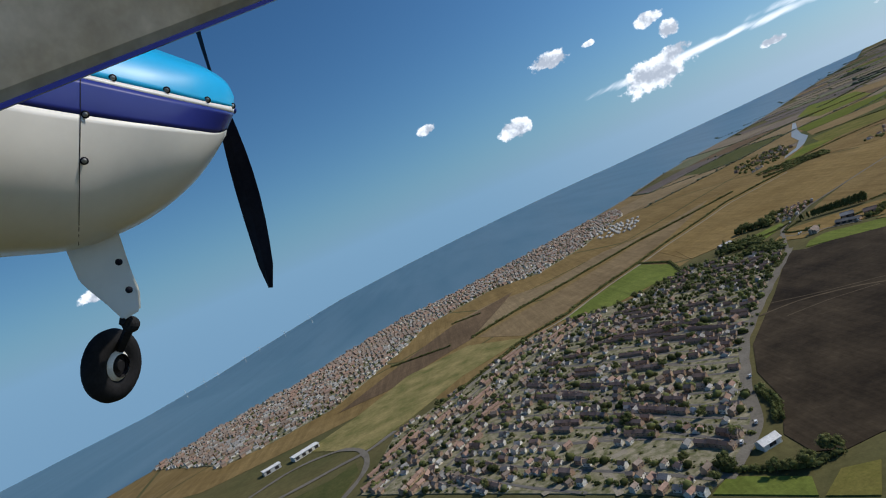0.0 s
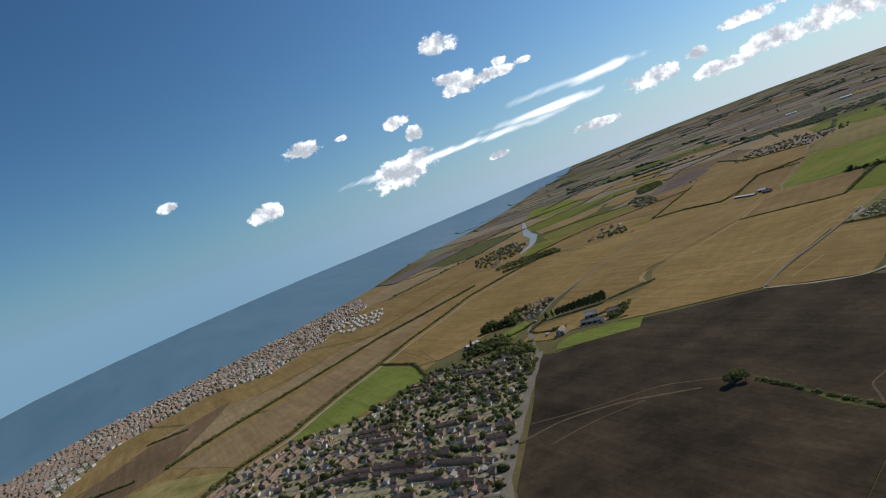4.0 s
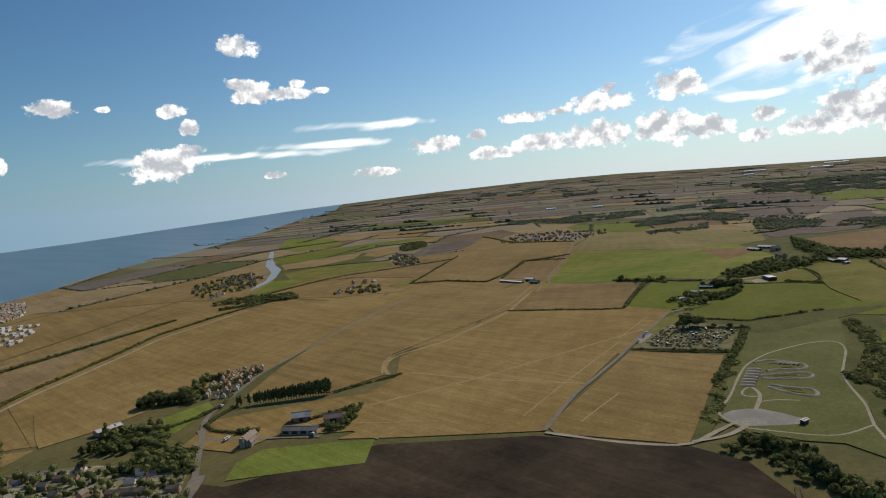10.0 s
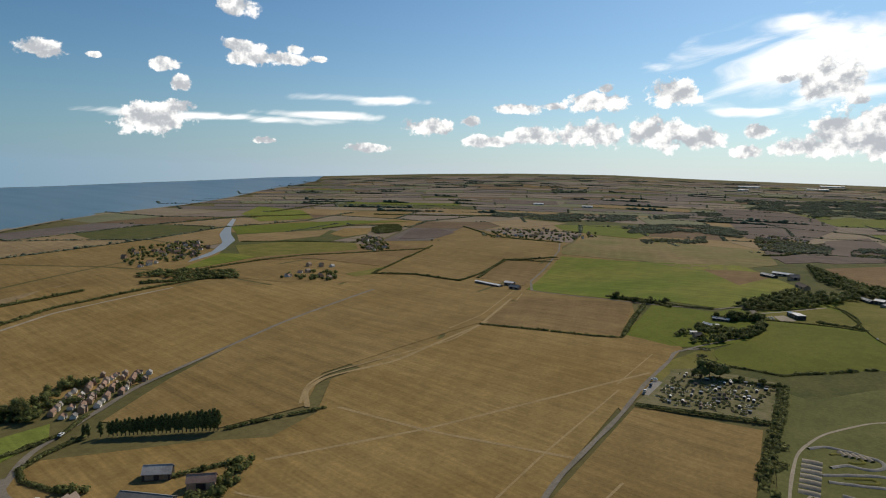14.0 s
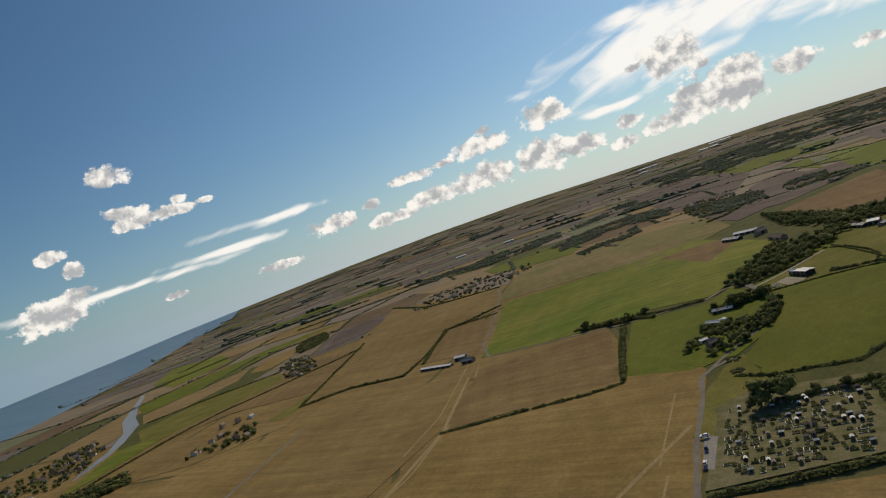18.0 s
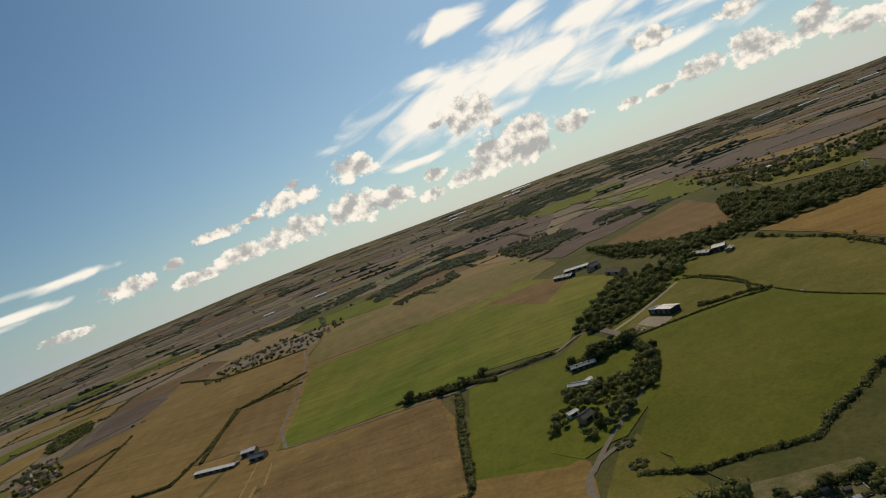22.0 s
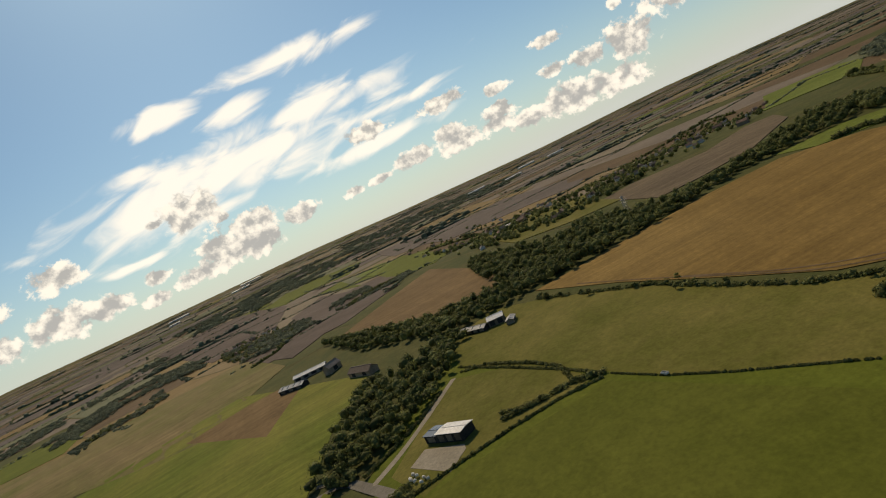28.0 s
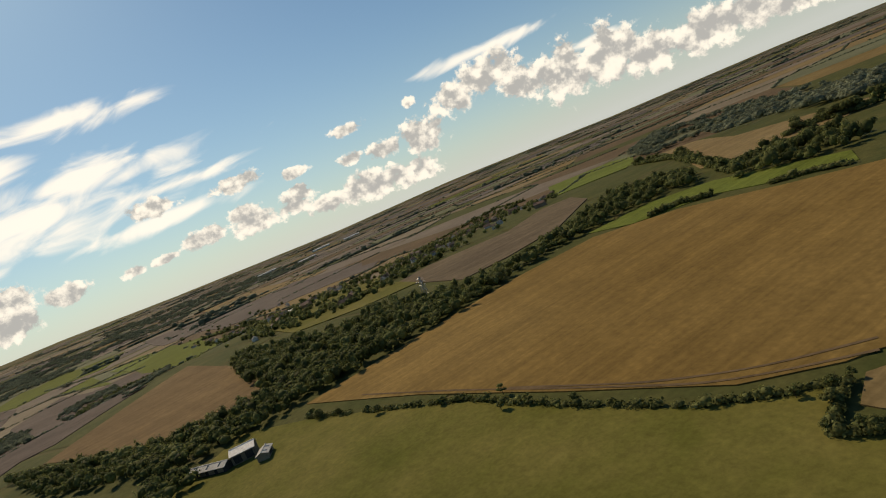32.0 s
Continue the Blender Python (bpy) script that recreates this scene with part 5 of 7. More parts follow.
hedge("overgrown verge beside the village road", 3.6, 5.0, 0.8, [(316, 637), (303, 621), (289, 605)])
hedge("thorn scrub beside the park path", 4.3, 8.7, 1.0, [(664, 409), (651, 399)])
hedge("thorn scrub beside the park path", 3.6, 7.4, 1.0, [(654, 393), (640, 380), (638, 372)])
hedge("thorn scrub beside the park path", 3.6, 8.7, 0.7, [(605, 377), (593, 367), (574, 358)])
hedge("hedge up the tan field", 2.9, 2.5, 1.0, [(896, 1094), (1034, 1182), (1193, 1266)])
hedge("bushy hedge along the field end", 3.6, 3.7, 1.0, [(896, 1094), (948, 1059), (962, 984)])
hedge("hedge beside the farm sheds", 2.9, 2.5, 1.0, [(962, 984), (1045, 1013), (1163, 1064)])
hedge("row of bushes below the village", 2.5, 2.5, 0.7, [(1161, 1060), (1175, 1024), (1187, 985)])
wood("wooded valley along the lane", 7.2, 5.95, [(997, 625), (1049, 613), (1095, 601), (1103, 579), (1118, 544), (1104, 531), (1025, 559), (1007, 578), (986, 597), (980, 610)])
wood("belt of trees on the valley side", 7.2, 5.95, [(1331, 643), (1189, 548), (1175, 500), (1162, 464), (1126, 474), (1122, 500), (1124, 539), (1216, 603)])
wood("trees among the first houses of the village", 5.6, 6.6, [(323, 731), (345, 717), (346, 689), (332, 661), (314, 672), (313, 699)])
wood("dark trees behind the village hall", 5.6, 7.0, [(316, 764), (338, 770), (351, 748), (341, 714), (325, 726), (311, 730)])
wood("tall trees by the village paddock", 6.5, 5.1, [(384, 798), (411, 844), (433, 854), (417, 822), (394, 789)])
wood("dense trees round the old homestead", 5.8, 4.25, [(884, 618), (889, 614), (881, 599), (887, 593), (882, 581), (914, 576), (911, 568), (863, 569), (860, 576), (851, 584), (856, 600), (865, 614)])
wood("dense trees below the old homestead", 5.8, 4.25, [(853, 584), (862, 576), (841, 578), (830, 585), (819, 592), (825, 602), (838, 602), (837, 593)])
wood("strip of trees beside the homestead gardens", 5.0, 4.25, [(866, 616), (856, 612), (849, 613), (833, 610), (827, 606), (834, 619), (856, 619)])
wood("dense scrub and trees below the park", 4.3, 5.1, [(511, 433), (530, 419), (536, 398), (517, 386), (509, 366), (513, 344), (490, 339), (493, 370), (498, 392)])
wood("long dark copse above the green field", 4.3, 6.8, [(1588, 1030), (1762, 1036), (1886, 1011), (1711, 940), (1572, 947), (1500, 978)])
wood("dark copse on the far slope", 4.3, 7.6499999999999995, [(1894, 1218), (2037, 1212), (2078, 1165), (1921, 1098), (1848, 1128), (1776, 1156)])
hedge("thick dark hedge below the river meadow", 2.8, 3.4, 1.0, [(714, 1242), (839, 1286), (922, 1302), (1078, 1276), (1163, 1246)])
hedge("hedge along the river meadow", 3, 5, 0.8, [(1233, 1678), (1344, 1716), (1480, 1681)])
hedge("hedge of round trees along the meadow", 3, 5, 0.6, [(936, 1533), (1023, 1482), (1115, 1404)])
hedge("dark far hedge", 4, 8, 0.8, [(1437, 2237), (1685, 2420), (2008, 2597)])
hedge("dark far hedge", 4, 8, 0.9, [(1047, 2005), (1197, 2085), (1466, 2076)])
hedge("dark far tree belt", 5, 9, 1.0, [(1676, 2007), (1893, 1844), (2071, 1734)])
wood("small dark copse in the river fields", 5, 7, [(1342, 1624), (1440, 1690), (1467, 1656), (1364, 1537), (1291, 1504), (1260, 1524)])
wood("dark belt of trees beside the stubble", 5, 7, [(618, 1241), (655, 1263), (738, 1206), (713, 1145), (657, 1181)])
wood("dark belt of trees behind the green field", 6, 9, [(2076, 1336), (2174, 1282), (2333, 1204), (2194, 1016), (1960, 944), (1997, 1130), (1923, 1249)])
wood("small copse on the ploughed field", 5, 7, [(1814, 685), (1898, 673), (1919, 622), (1779, 600), (1648, 650)])
wood("copse on the ploughed hillside", 5, 9, [(2683, 1331), (2795, 1273), (2583, 1194), (2497, 1251)])
wood("copse beside the ploughed hillside", 5, 9, [(2615, 1495), (2779, 1409), (2642, 1346), (2473, 1426)])
wood("copse above the ploughed hillside", 5, 9, [(2919, 1462), (2991, 1414), (2836, 1321), (2698, 1354)])
wood("long dark tree belt in the plain", 6, 11, [(2111, 1867), (2345, 1715), (2543, 1528), (2273, 1385), (2033, 1501), (1992, 1770)])
wood("dark tree belt below the skyline", 6, 14, [(3246, 2393), (3394, 2252), (3275, 2180), (3137, 2301)])
wood("distant dark forest", 6, 16, [(3490, 1358), (3738, 1194), (3909, 927), (3594, 876), (3411, 1060), (3316, 1257)])
wood("distant dark forest", 6, 16, [(3237, 1222), (3349, 994), (3356, 838), (3128, 802), (3193, 971), (3049, 1075)])
wood("dark tree belt in the valley", 5, 7, [(2020, 937), (1933, 831), (1858, 728), (1614, 682), (1521, 729), (1581, 786)])
wood("dark copse on the purple field", 4, 6, [(1613, 621), (1708, 577), (1834, 538), (1577, 538), (1486, 568), (1522, 609)])
wood("distant forest beyond the valley", 6, 12, [(3534, 1525), (3720, 1132), (3754, 731), (3467, 432), (3246, 447), (3378, 721), (3231, 1036), (3157, 1330)])
wood("distant forest beyond the valley", 6, 14, [(4183, 793), (4077, 240), (3563, -105), (3281, -36), (3448, 273), (3708, 730)])
wood("dense dark broadleaf wood on the slope", 7.9, 5.95, [(1318, 494), (1372, 480), (1318, 452), (1258, 432), (1256, 404), (1244, 384), (1196, 376), (1127, 412), (1123, 433), (1122, 458), (1124, 478), (1160, 485), (1202, 490)])
wood("narrow dark wood along the stubble edge", 7.0, 5.5, [(1196, 376), (1172, 352), (1168, 318), (1176, 278), (1214, 208), (1206, 190), (1182, 184), (1132, 202), (1112, 226), (1128, 236), (1142, 266), (1146, 295), (1149, 310), (1134, 356), (1126, 398), (1127, 412)])
wood("long dark wood above the tan fields", 8.6, 7, [(1807, -344), (1942, -540), (1690, -517), (1522, -444), (1310, -324), (1092, 62), (1189, 25), (1549, -273), (1594, -196)])
wood("long dark wood behind the green strip", 8.6, 5.95, [(1100, 213), (1091, 178), (1055, 169), (1023, 202), (1020, 219), (1051, 225), (1077, 236)])

# ---- things: houses of the town, coast and villages
TOWN = [(-127, 476), (-105, 591), (-26, 650), (48, 721), (110, 731), (176, 709), (266, 751), (299, 723), (330, 664), (212, 500), (155, 426), (136, 381), (117, 330), (83, 299), (68, 292)]
SHORE_TOWN = [(-536, 991), (-478, 1108), (-332, 1181), (-257, 1367), (-145, 1541), (-2, 1502), (151, 1595), (389, 1749), (490, 1773), (444, 1554), (275, 1313), (157, 1209), (59, 1244), (-74, 1120), (-117, 989), (-200, 812), (-278, 771), (-337, 755)]
VILLAGE, HAMLET, CARAVANS = [(399, 791), (418, 825), (448, 855), (478, 842), (476, 829), (443, 805), (407, 776)], [(1977, 485), (1586, 394), (1500, 327), (1778, 148), (1900, -86), (1802, -74), (1351, 300), (1342, 386), (1406, 460)], [(304, 1456), (358, 1450), (432, 1400), (379, 1274), (320, 1284)]


def spots_in(pts, dx, dy, turn, gen, fill=0.9):
    p = np.array(pts, float)
    c = p.mean(0)
    span = np.abs(p - c).max() * 1.5
    a, b = np.meshgrid(np.arange(-span, span, dx), np.arange(-span, span, dy), indexing="ij")
    a, b = a.ravel() + gen.uniform(-.16, .16, a.size) * dx, b.ravel() + gen.uniform(-.14, .14, b.size) * dy
    bend = 0.10 * np.sin(a / 60.0) + 0.12 * np.sin(b / 75.0)
    t = radians(turn)
    x, y = c[0] + a * math.cos(t) - b * math.sin(t) + bend * 60, c[1] + a * math.sin(t) + b * math.cos(t)
    keep = inside(x, y, pts) & (gen.random(len(x)) < fill)
    return x[keep], y[keep], (turn + np.degrees(bend) * 0.9)[keep]


tg = np.random.default_rng(21)
RAIL_AT, RAIL_WAY = np.array((-61.0, 605.0)), np.array((0.69, 0.72))


def in_town(p):
    x, y = float(p[0]), float(p[1])
    ok = False
    x0, y0 = TOWN[-1]
    for x1, y1 in TOWN:
        if (y1 > y) != (y0 > y) and x < (x0 - x1) * (y - y1) / (y0 - y1) + x1:
            ok = not ok
        x0, y0 = x1, y1
    return ok


def street_rows(angle, period, mask, gen):
    """Streets that run at an angle through the town, with a row of houses on either side and gardens at the back."""
    homes, streets, gardens = [], [], []
    t = radians(angle)
    ax, bx_ = np.array((math.cos(t), math.sin(t))), np.array((-math.sin(t), math.cos(t)))
    mid = np.array((100.0, 520.0))
    for k in range(-19, 20):
        sway, lean = gen.uniform(4, 9), gen.uniform(-.05, .05)
        at = lambda a, b: mid + ax * a + bx_ * (k * period + b + sway * math.sin(a / 47.0 + k) + lean * a)
        run = []
        for a in np.arange(-420, 421, 5.0):
            p = at(a, 4.9)
            if in_town(p) and mask(p):
                run.append((float(p[0]), float(p[1])))
                continue
            if len(run) > 6:
                streets.append(run)
            run = []
        if len(run) > 6:
            streets.append(run)
        for side, b in ((0, 0.0), (1, 9.8)):
            a = -420.0
            while a < 420:
                terrace = gen.random() < .09
                for _ in range(int(gen.integers(3, 7)) if terrace else 1):
                    kind = 2 if terrace else int(gen.choice(6, p=[.20, .20, .05, .22, .13, .20]))
                    size = .48 if terrace else float(gen.uniform(.44, .60))
                    half = (4.6, 5.2, 7.6, 4.8, 5.0, 4.4)[kind] * size
                    a += half
                    p = at(a, b + gen.normal(0, .35 if terrace else 1.1))
                    slope = math.degrees(math.atan(sway / 47.0 * math.cos(a / 47.0 + k) + lean))
                    if in_town(p) and mask(p) and math.sin(a / 31.0 + 2.1 * k) < .93:
                        homes.append((p[0], p[1], angle + slope + 180 * side + (0 if terrace else gen.normal(0, 9) + 90 * (gen.random() > .56)), kind, size))
                    a += half + (.05 if terrace else gen.uniform(.3, 1.8))
                a += gen.uniform(0, 3)
        for a in np.arange(-420, 420, 3.1):
            p = at(a + gen.uniform(-1.5, 1.5), gen.uniform(12.8, period - 2.8))
            if in_town(p) and mask(p):
                gardens.append(p)
    return homes, streets, gardens


def by_rail(p):
    d = p - RAIL_AT
    return RAIL_WAY[0] * d[1] - RAIL_WAY[1] * d[0] > -95 + 18 * math.sin(p[0] / 40)


rail_side = street_rows(46, 20.5, by_rail, tg)
road_side = street_rows(-52, 19.5, lambda p: not by_rail(p), tg)
for run in rail_side[1] + road_side[1]:
    road("residential street between house fronts", 2.6, "STREET", run[::2] + run[-1:])
road_pts = [np.array([v.co[:2] for v in o.data.vertices]) for o in scene.objects if o.name.split(".")[0] == "road"]
road_pts = np.concatenate(road_pts)

homes = np.array(rail_side[0] + road_side[0])
hx, hy, ht, kinds, sizes = homes.T
gap = np.array([np.hypot(road_pts[:, 0] - x, road_pts[:, 1] - y).min() for x, y in zip(hx, hy)])
end_x, end_y = (352.2, 706.0)
keep = (gap > 3.3) & ((np.hypot(hx - end_x, hy - end_y) > 190) | (tg.random(len(hx)) < .55))
hx, hy, ht, kinds, sizes = homes[keep].T
order = np.argsort(np.hypot(hx - 60, hy - 300))
for i in order[:270]:
    house(int(kinds[i]), float(hx[i]), float(hy[i]), float(ht[i]), size=float(sizes[i]))
house_mass("town_houses", "crowded brick houses with tiled roofs", [(int(kinds[i]), hx[i], hy[i], radians(ht[i]), sizes[i]) for i in order[270:]])
sx, sy, st = spots_in(SHORE_TOWN, 10.5, 13.0, 48, tg)
house_mass("coast_houses", "crowded pale houses along the sea front", [(int(tg.choice(6, p=[.22, .12, .06, .32, .08, .20])), x, y, radians(t + tg.normal(0, 6)), tg.uniform(.5, .8)) for x, y, t in zip(sx, sy, st)])
vx, vy, vt = spots_in(VILLAGE, 7.4, 8.2, 60, tg, .9)
for x, y, t in zip(vx, vy, vt):
    house(int(tg.integers(6)), float(x), float(y), float(t), group="village houses", size=float(tg.uniform(.36, .52)))
VILLAGES = [
    ([(1505, 1374), (1609, 1401), (1681, 1345), (1683, 1194), (1587, 1137), (1394, 1110), (1376, 1268)], 26, "far village houses with brown roofs"),
    ([(1922, 917), (2094, 939), (2071, 823), (1743, 736), (1653, 805)], 26, "valley hamlet houses among trees"),
    ([(707, 1512), (814, 1577), (877, 1600), (856, 1498), (752, 1350), (691, 1335), (647, 1313), (657, 1385)], 34, "river town houses with brown roofs"),
    ([(1143, 1438), (1206, 1488), (1213, 1434), (1114, 1300), (1072, 1268), (1053, 1313)], 20, "hamlet houses beside the river fields"),
    ([(760, 1118), (795, 1148), (830, 1146), (849, 1117), (805, 1062)], 8, "farmstead houses in a ring of trees"),
    ([(1524, 477), (1488, 409), (1473, 350), (1493, 274), (1771, 28), (1752, -117), (1390, 131), (1365, 237), (1357, 317), (1339, 380), (1383, 431), (1407, 484)], 34, "valley village houses among trees"),
    ([(2563, 517), (2230, 368), (1931, 282), (1809, 231), (1713, 41), (1360, 207), (1434, 308), (1515, 358), (1504, 440), (2071, 513)], 22, "valley village houses among trees"),
    (HAMLET, 40, "scattered valley houses"),
]
for pts, count, word in VILLAGES:
    p = np.array(pts, float)
    x_, y_ = tg.uniform(p[:, 0].min(), p[:, 0].max(), count * 24), tg.uniform(p[:, 1].min(), p[:, 1].max(), count * 24)
    ok = inside(x_, y_, pts)
    x_, y_ = x_[ok], y_[ok]
    nx_, ny_ = x_[:count], y_[:count]
    house_mass("far_houses", word, [(int(tg.choice(6, p=[.2, .2, .15, .15, .1, .2])), x, y, radians(tg.uniform(0, 180)), tg.uniform(.55, .82)) for x, y in zip(nx_, ny_)])
    x_, y_ = x_[count:count * 6], y_[count:count * 6]
    h = tg.uniform(3.0, 7.0, len(x_))
    c = np.column_stack([x_, y_, terrain(x_, y_) + h * .45])
    tagged(new("village_trees", greens("village_trees", c, np.column_stack([h * .62, h * .62, h * .52]), .9, 18, "LEAF", tg)), "trees and tall hedges round the " + word, "trees", kind="stuff")


def bushes(name, label, pts, dx, gen, low, high, size, mat, fill=.8):
    x, y, _ = spots_in(pts, dx, dx, 10, gen, fill)
    h = gen.uniform(low, high, len(x))
    c = np.column_stack([x, y, terrain(x, y) + h * .4])
    return tagged(new(name, greens(name, c, np.column_stack([h * .6, h * .6, h * .6]), size, 16, mat, gen)), label, "bushes", kind="stuff")


plots = np.array(rail_side[2] + road_side[2])
gh = tg.uniform(1.0, 2.8, len(plots)) * (1 + 1.2 * (tg.random(len(plots)) > .72))
tagged(new("garden_shrubs", greens("garden_shrubs", np.column_stack([plots, terrain(plots[:, 0], plots[:, 1]) + .4 + gh * .4]), np.column_stack([gh * .75, gh * .75, gh * .6]), .42, 18, "LEAF", tg)), "dark garden shrubs and hedges behind the houses", "bushes", kind="stuff")
bushes("street_shrubs", "low shrubs in front gardens", TOWN, 8.5, tg, .8, 2.2, .4, "LEAF2", .6)
bushes("shore_shrubs", "garden trees between the coast houses", SHORE_TOWN, 9.0, tg, 1.8, 4.6, .7, "LEAF", .7)
bushes("hamlet_trees", "trees round the scattered valley houses", HAMLET, 17.0, tg, 5, 9, 1.4, "LEAF", .45)
tx, ty, _ = spots_in(TOWN, 30, 34, 5, tg, .9)
for x, y in zip(tx, ty):
    tree(float(x), float(y), float(tg.uniform(4, 7.5)), "rounded dark garden tree between houses", group="garden trees")

ex, ey, _ = spots_in(TOWN, 8.5, 8.5, 15, tg, .5)
close = np.hypot(ex - end_x, ey - end_y) < 200
ex, ey = ex[close], ey[close]
eh = tg.uniform(3, 7.5, len(ex))
tagged(new("leafy_gardens", greens("leafy_gardens", np.column_stack([ex, ey, terrain(ex, ey) + eh * .5]), np.column_stack([eh * .5, eh * .5, eh * .55]), .6, 26, "LEAF", tg)), "full-grown garden trees at the town's edge", "trees", kind="stuff")

# white huts of the caravan park
cv = bmesh.new()
bmesh.ops.create_cube(cv, size=1.0, matrix=Matrix.Translation((0, 0, 1.5)) @ Matrix.Diagonal((9.0, 3.6, 2.4, 1)))
block(cv, -4.6, -2.0, 2.7, 4.6, 2.0, 2.95)
block(cv, -3.9, -1.5, 0, -3.3, 1.5, .4)
block(cv, 3.3, -1.5, 0, 3.9, 1.5, .4)
caravan = part("caravan", cv, "METAL_ROOF")
protos.append(caravan)
cx_, cy_, ct_ = spots_in(CARAVANS, 17, 14, 50, tg, .8)
for x, y, t in zip(cx_, cy_, ct_):
    o = copy_thing(caravan, pose(float(x), float(y), float(terrain(x, y)) + .4, 0, 0, float(t)))
    tagged(o, "pale grey caravan with a flat roof in a field park", "caravan", "park caravans")


# ---- things: farm buildings
def building(name, label, a, b, depth, eave, ridge, wall, roof, doors=2, side=1, category="building"):
    """A barn or shed along the line a-b, reaching depth metres to one side of it."""
    a, b = Vector((*a, 0)), Vector((*b, 0))
    depth, eave, ridge = depth * 0.75, eave * 0.75, ridge * 0.75
    d = b - a
    L = d.length
    nrm = Vector((-d.y, d.x, 0)).normalized() * side
    mid = (a + b) / 2 + nrm * depth / 2
    root = new(name)
    root.matrix_basis = pose(mid.x, mid.y, float(terrain(mid.x, mid.y)) + layer[0], 0, 0, math.degrees(math.atan2(d.y, d.x)))
    bw, br = bmesh.new(), bmesh.new()
    gable(bw, br, L / 2, depth / 2, eave, ridge, over=.45, thick=.18)
    part("wall", bw, wall, root)
    part("roof", br, roof, root)
    for i in range(doors):
        bd = bmesh.new()
        x = (i + .5) / doors * L - L / 2
        w = min(2.0, L / doors * .3)
        block(bd, x - w, -depth / 2 - .06, 0, x + w, -depth / 2 + .02, eave * .8)
        for k in (-1, 1):
            block(bd, x + k * w - .08, -depth / 2 - .12, 0, x + k * w + .08, -depth / 2 + .02, eave * .84)
        part("door", bd, "DARK_CLAD" if wall != "DARK_CLAD" else "TIMBER", root)
    n = max(2, int(L / 6))
    rl = math.hypot(depth / 2, ridge - eave)
    bk = bmesh.new()
    block(bk, -L / 2 - .4, -.2, ridge + .15, L / 2 + .4, .2, ridge + .3)
    part("ridge_cap", bk, roof, root)
    for i in range(n if roof == "METAL_ROOF" else 0):
        bl = bmesh.new()
        x = (i + .5) / n * L - L / 2
        bmesh.ops.create_cube(bl, size=1.0, matrix=Matrix.Translation((x, -depth / 4, (eave + ridge) / 2 + .21)) @ Matrix.Rotation(math.atan2(ridge - eave, depth / 2), 4, "X") @ Matrix.Diagonal((.9, rl * .7, .05, 1)))
        part("roof_light", bl, "GLASSY" if roof != "GLASSY" else "METAL_ROOF", root)
    return tagged(root, label, category)


building("barn", "large barn with a white sheet roof and dark walls", (974.7, 565.8), (964.8, 556.6), 10.5, 4.4, 4.9, "DARK_CLAD", "WHITE_ROOF", 3, 1, "barn")
building("lean_to", "low dark lean-to with glazed panels beside the barn", (980.4, 570.6), (974.7, 565.8), 10, 3.6, 4.0, "DARK_CLAD", "GLASSY", 1, 1, "shed")
building("cattle_shed", "long farm shed with a pale sheet roof", (1233.2, 658.2), (1230.3, 631.7), 10, 3.4, 5.4, "STONE", "WHITE_ROOF", 4, -1, "farm shed")
building("farm_shed", "low farm shed with a grey roof and dark wall", (1217.4, 665.2), (1203.7, 644.9), 10, 3.0, 5.0, "DARK_CLAD", "METAL_ROOF", 3, -1, "farm shed")
building("farmhouse", "dark brick farmhouse with steep tiled roofs", ((1196.8, 622.0)[0] - 5, (1196.8, 622.0)[1] + 4), ((1196.8, 622.0)[0] + 5, (1196.8, 622.0)[1] - 4), 9, 5.0, 9.0, "BRICK", "ROOF_BROWN", 1, 1, "house")
building("farm_barn", "farm barn with a brown tiled roof", (1153.5, 603.8), (1133.0, 588.7), 10, 3.6, 7.0, "BRICK", "ROOF_BROWN", 2, -1, "barn")
building("barn", "white-roofed barn among valley trees", (1098.4, 516.8), (1096.2, 507.6), 11, 4.5, 6.5, "TIMBER", "WHITE_ROOF", 2, -1, "barn")
building("stable", "long low stable with a grey roof by the hedge", (1107.6, 530.9), (1092.6, 518.0), 7, 2.6, 4.2, "DARK_CLAD", "METAL_ROOF", 4, -1, "stable")
building("shed", "small shed with a pale roof beside the barn", ((1079.9, 506.5)[0] - 4, (1079.9, 506.5)[1]), ((1079.9, 506.5)[0] + 4, (1079.9, 506.5)[1] - 3), 6, 2.5, 3.6, "TIMBER", "METAL_ROOF", 1, 1, "shed")
building("poultry_shed", "very long low shed with a white roof", (974.5, 961.6), (971.3, 915.7), 9, 2.5, 3.6, "TIMBER", "WHITE_ROOF", 6, -1, "farm shed")
building("barn", "barn with a cream sheet roof at the field edge", (990.7, 924.3), (993.0, 911.1), 10, 4.4, 6.4, "TIMBER", "WHITE_ROOF", 2, -1, "barn")
building("barn", "dark brick barn beside the lane", (968.8, 898.7), (969.8, 884.2), 9, 3.6, 6.6, "BRICK", "ROOF_GREY", 2, -1, "barn")
building("stable", "stable range with a pale roof round a yard", (914.3, 616.9), (916.9, 602.6), 5, 2.6, 3.9, "TIMBER", "METAL_ROOF", 4, 1, "stable")
building("stable", "long stable with a white roof edge round a yard", (887.6, 616.0), (883.2, 598.6), 5, 2.6, 3.9, "DARK_CLAD", "WHITE_ROOF", 4, 1, "stable")
building("shed", "white shed in the stable yard", ((890.7, 604.6)[0] - 3, (890.7, 604.6)[1] + 1), ((890.7, 604.6)[0] + 2, (890.7, 604.6)[1] - 2), 4, 2.4, 3.2, "RENDER", "WHITE_ROOF", 1, 1, "shed")
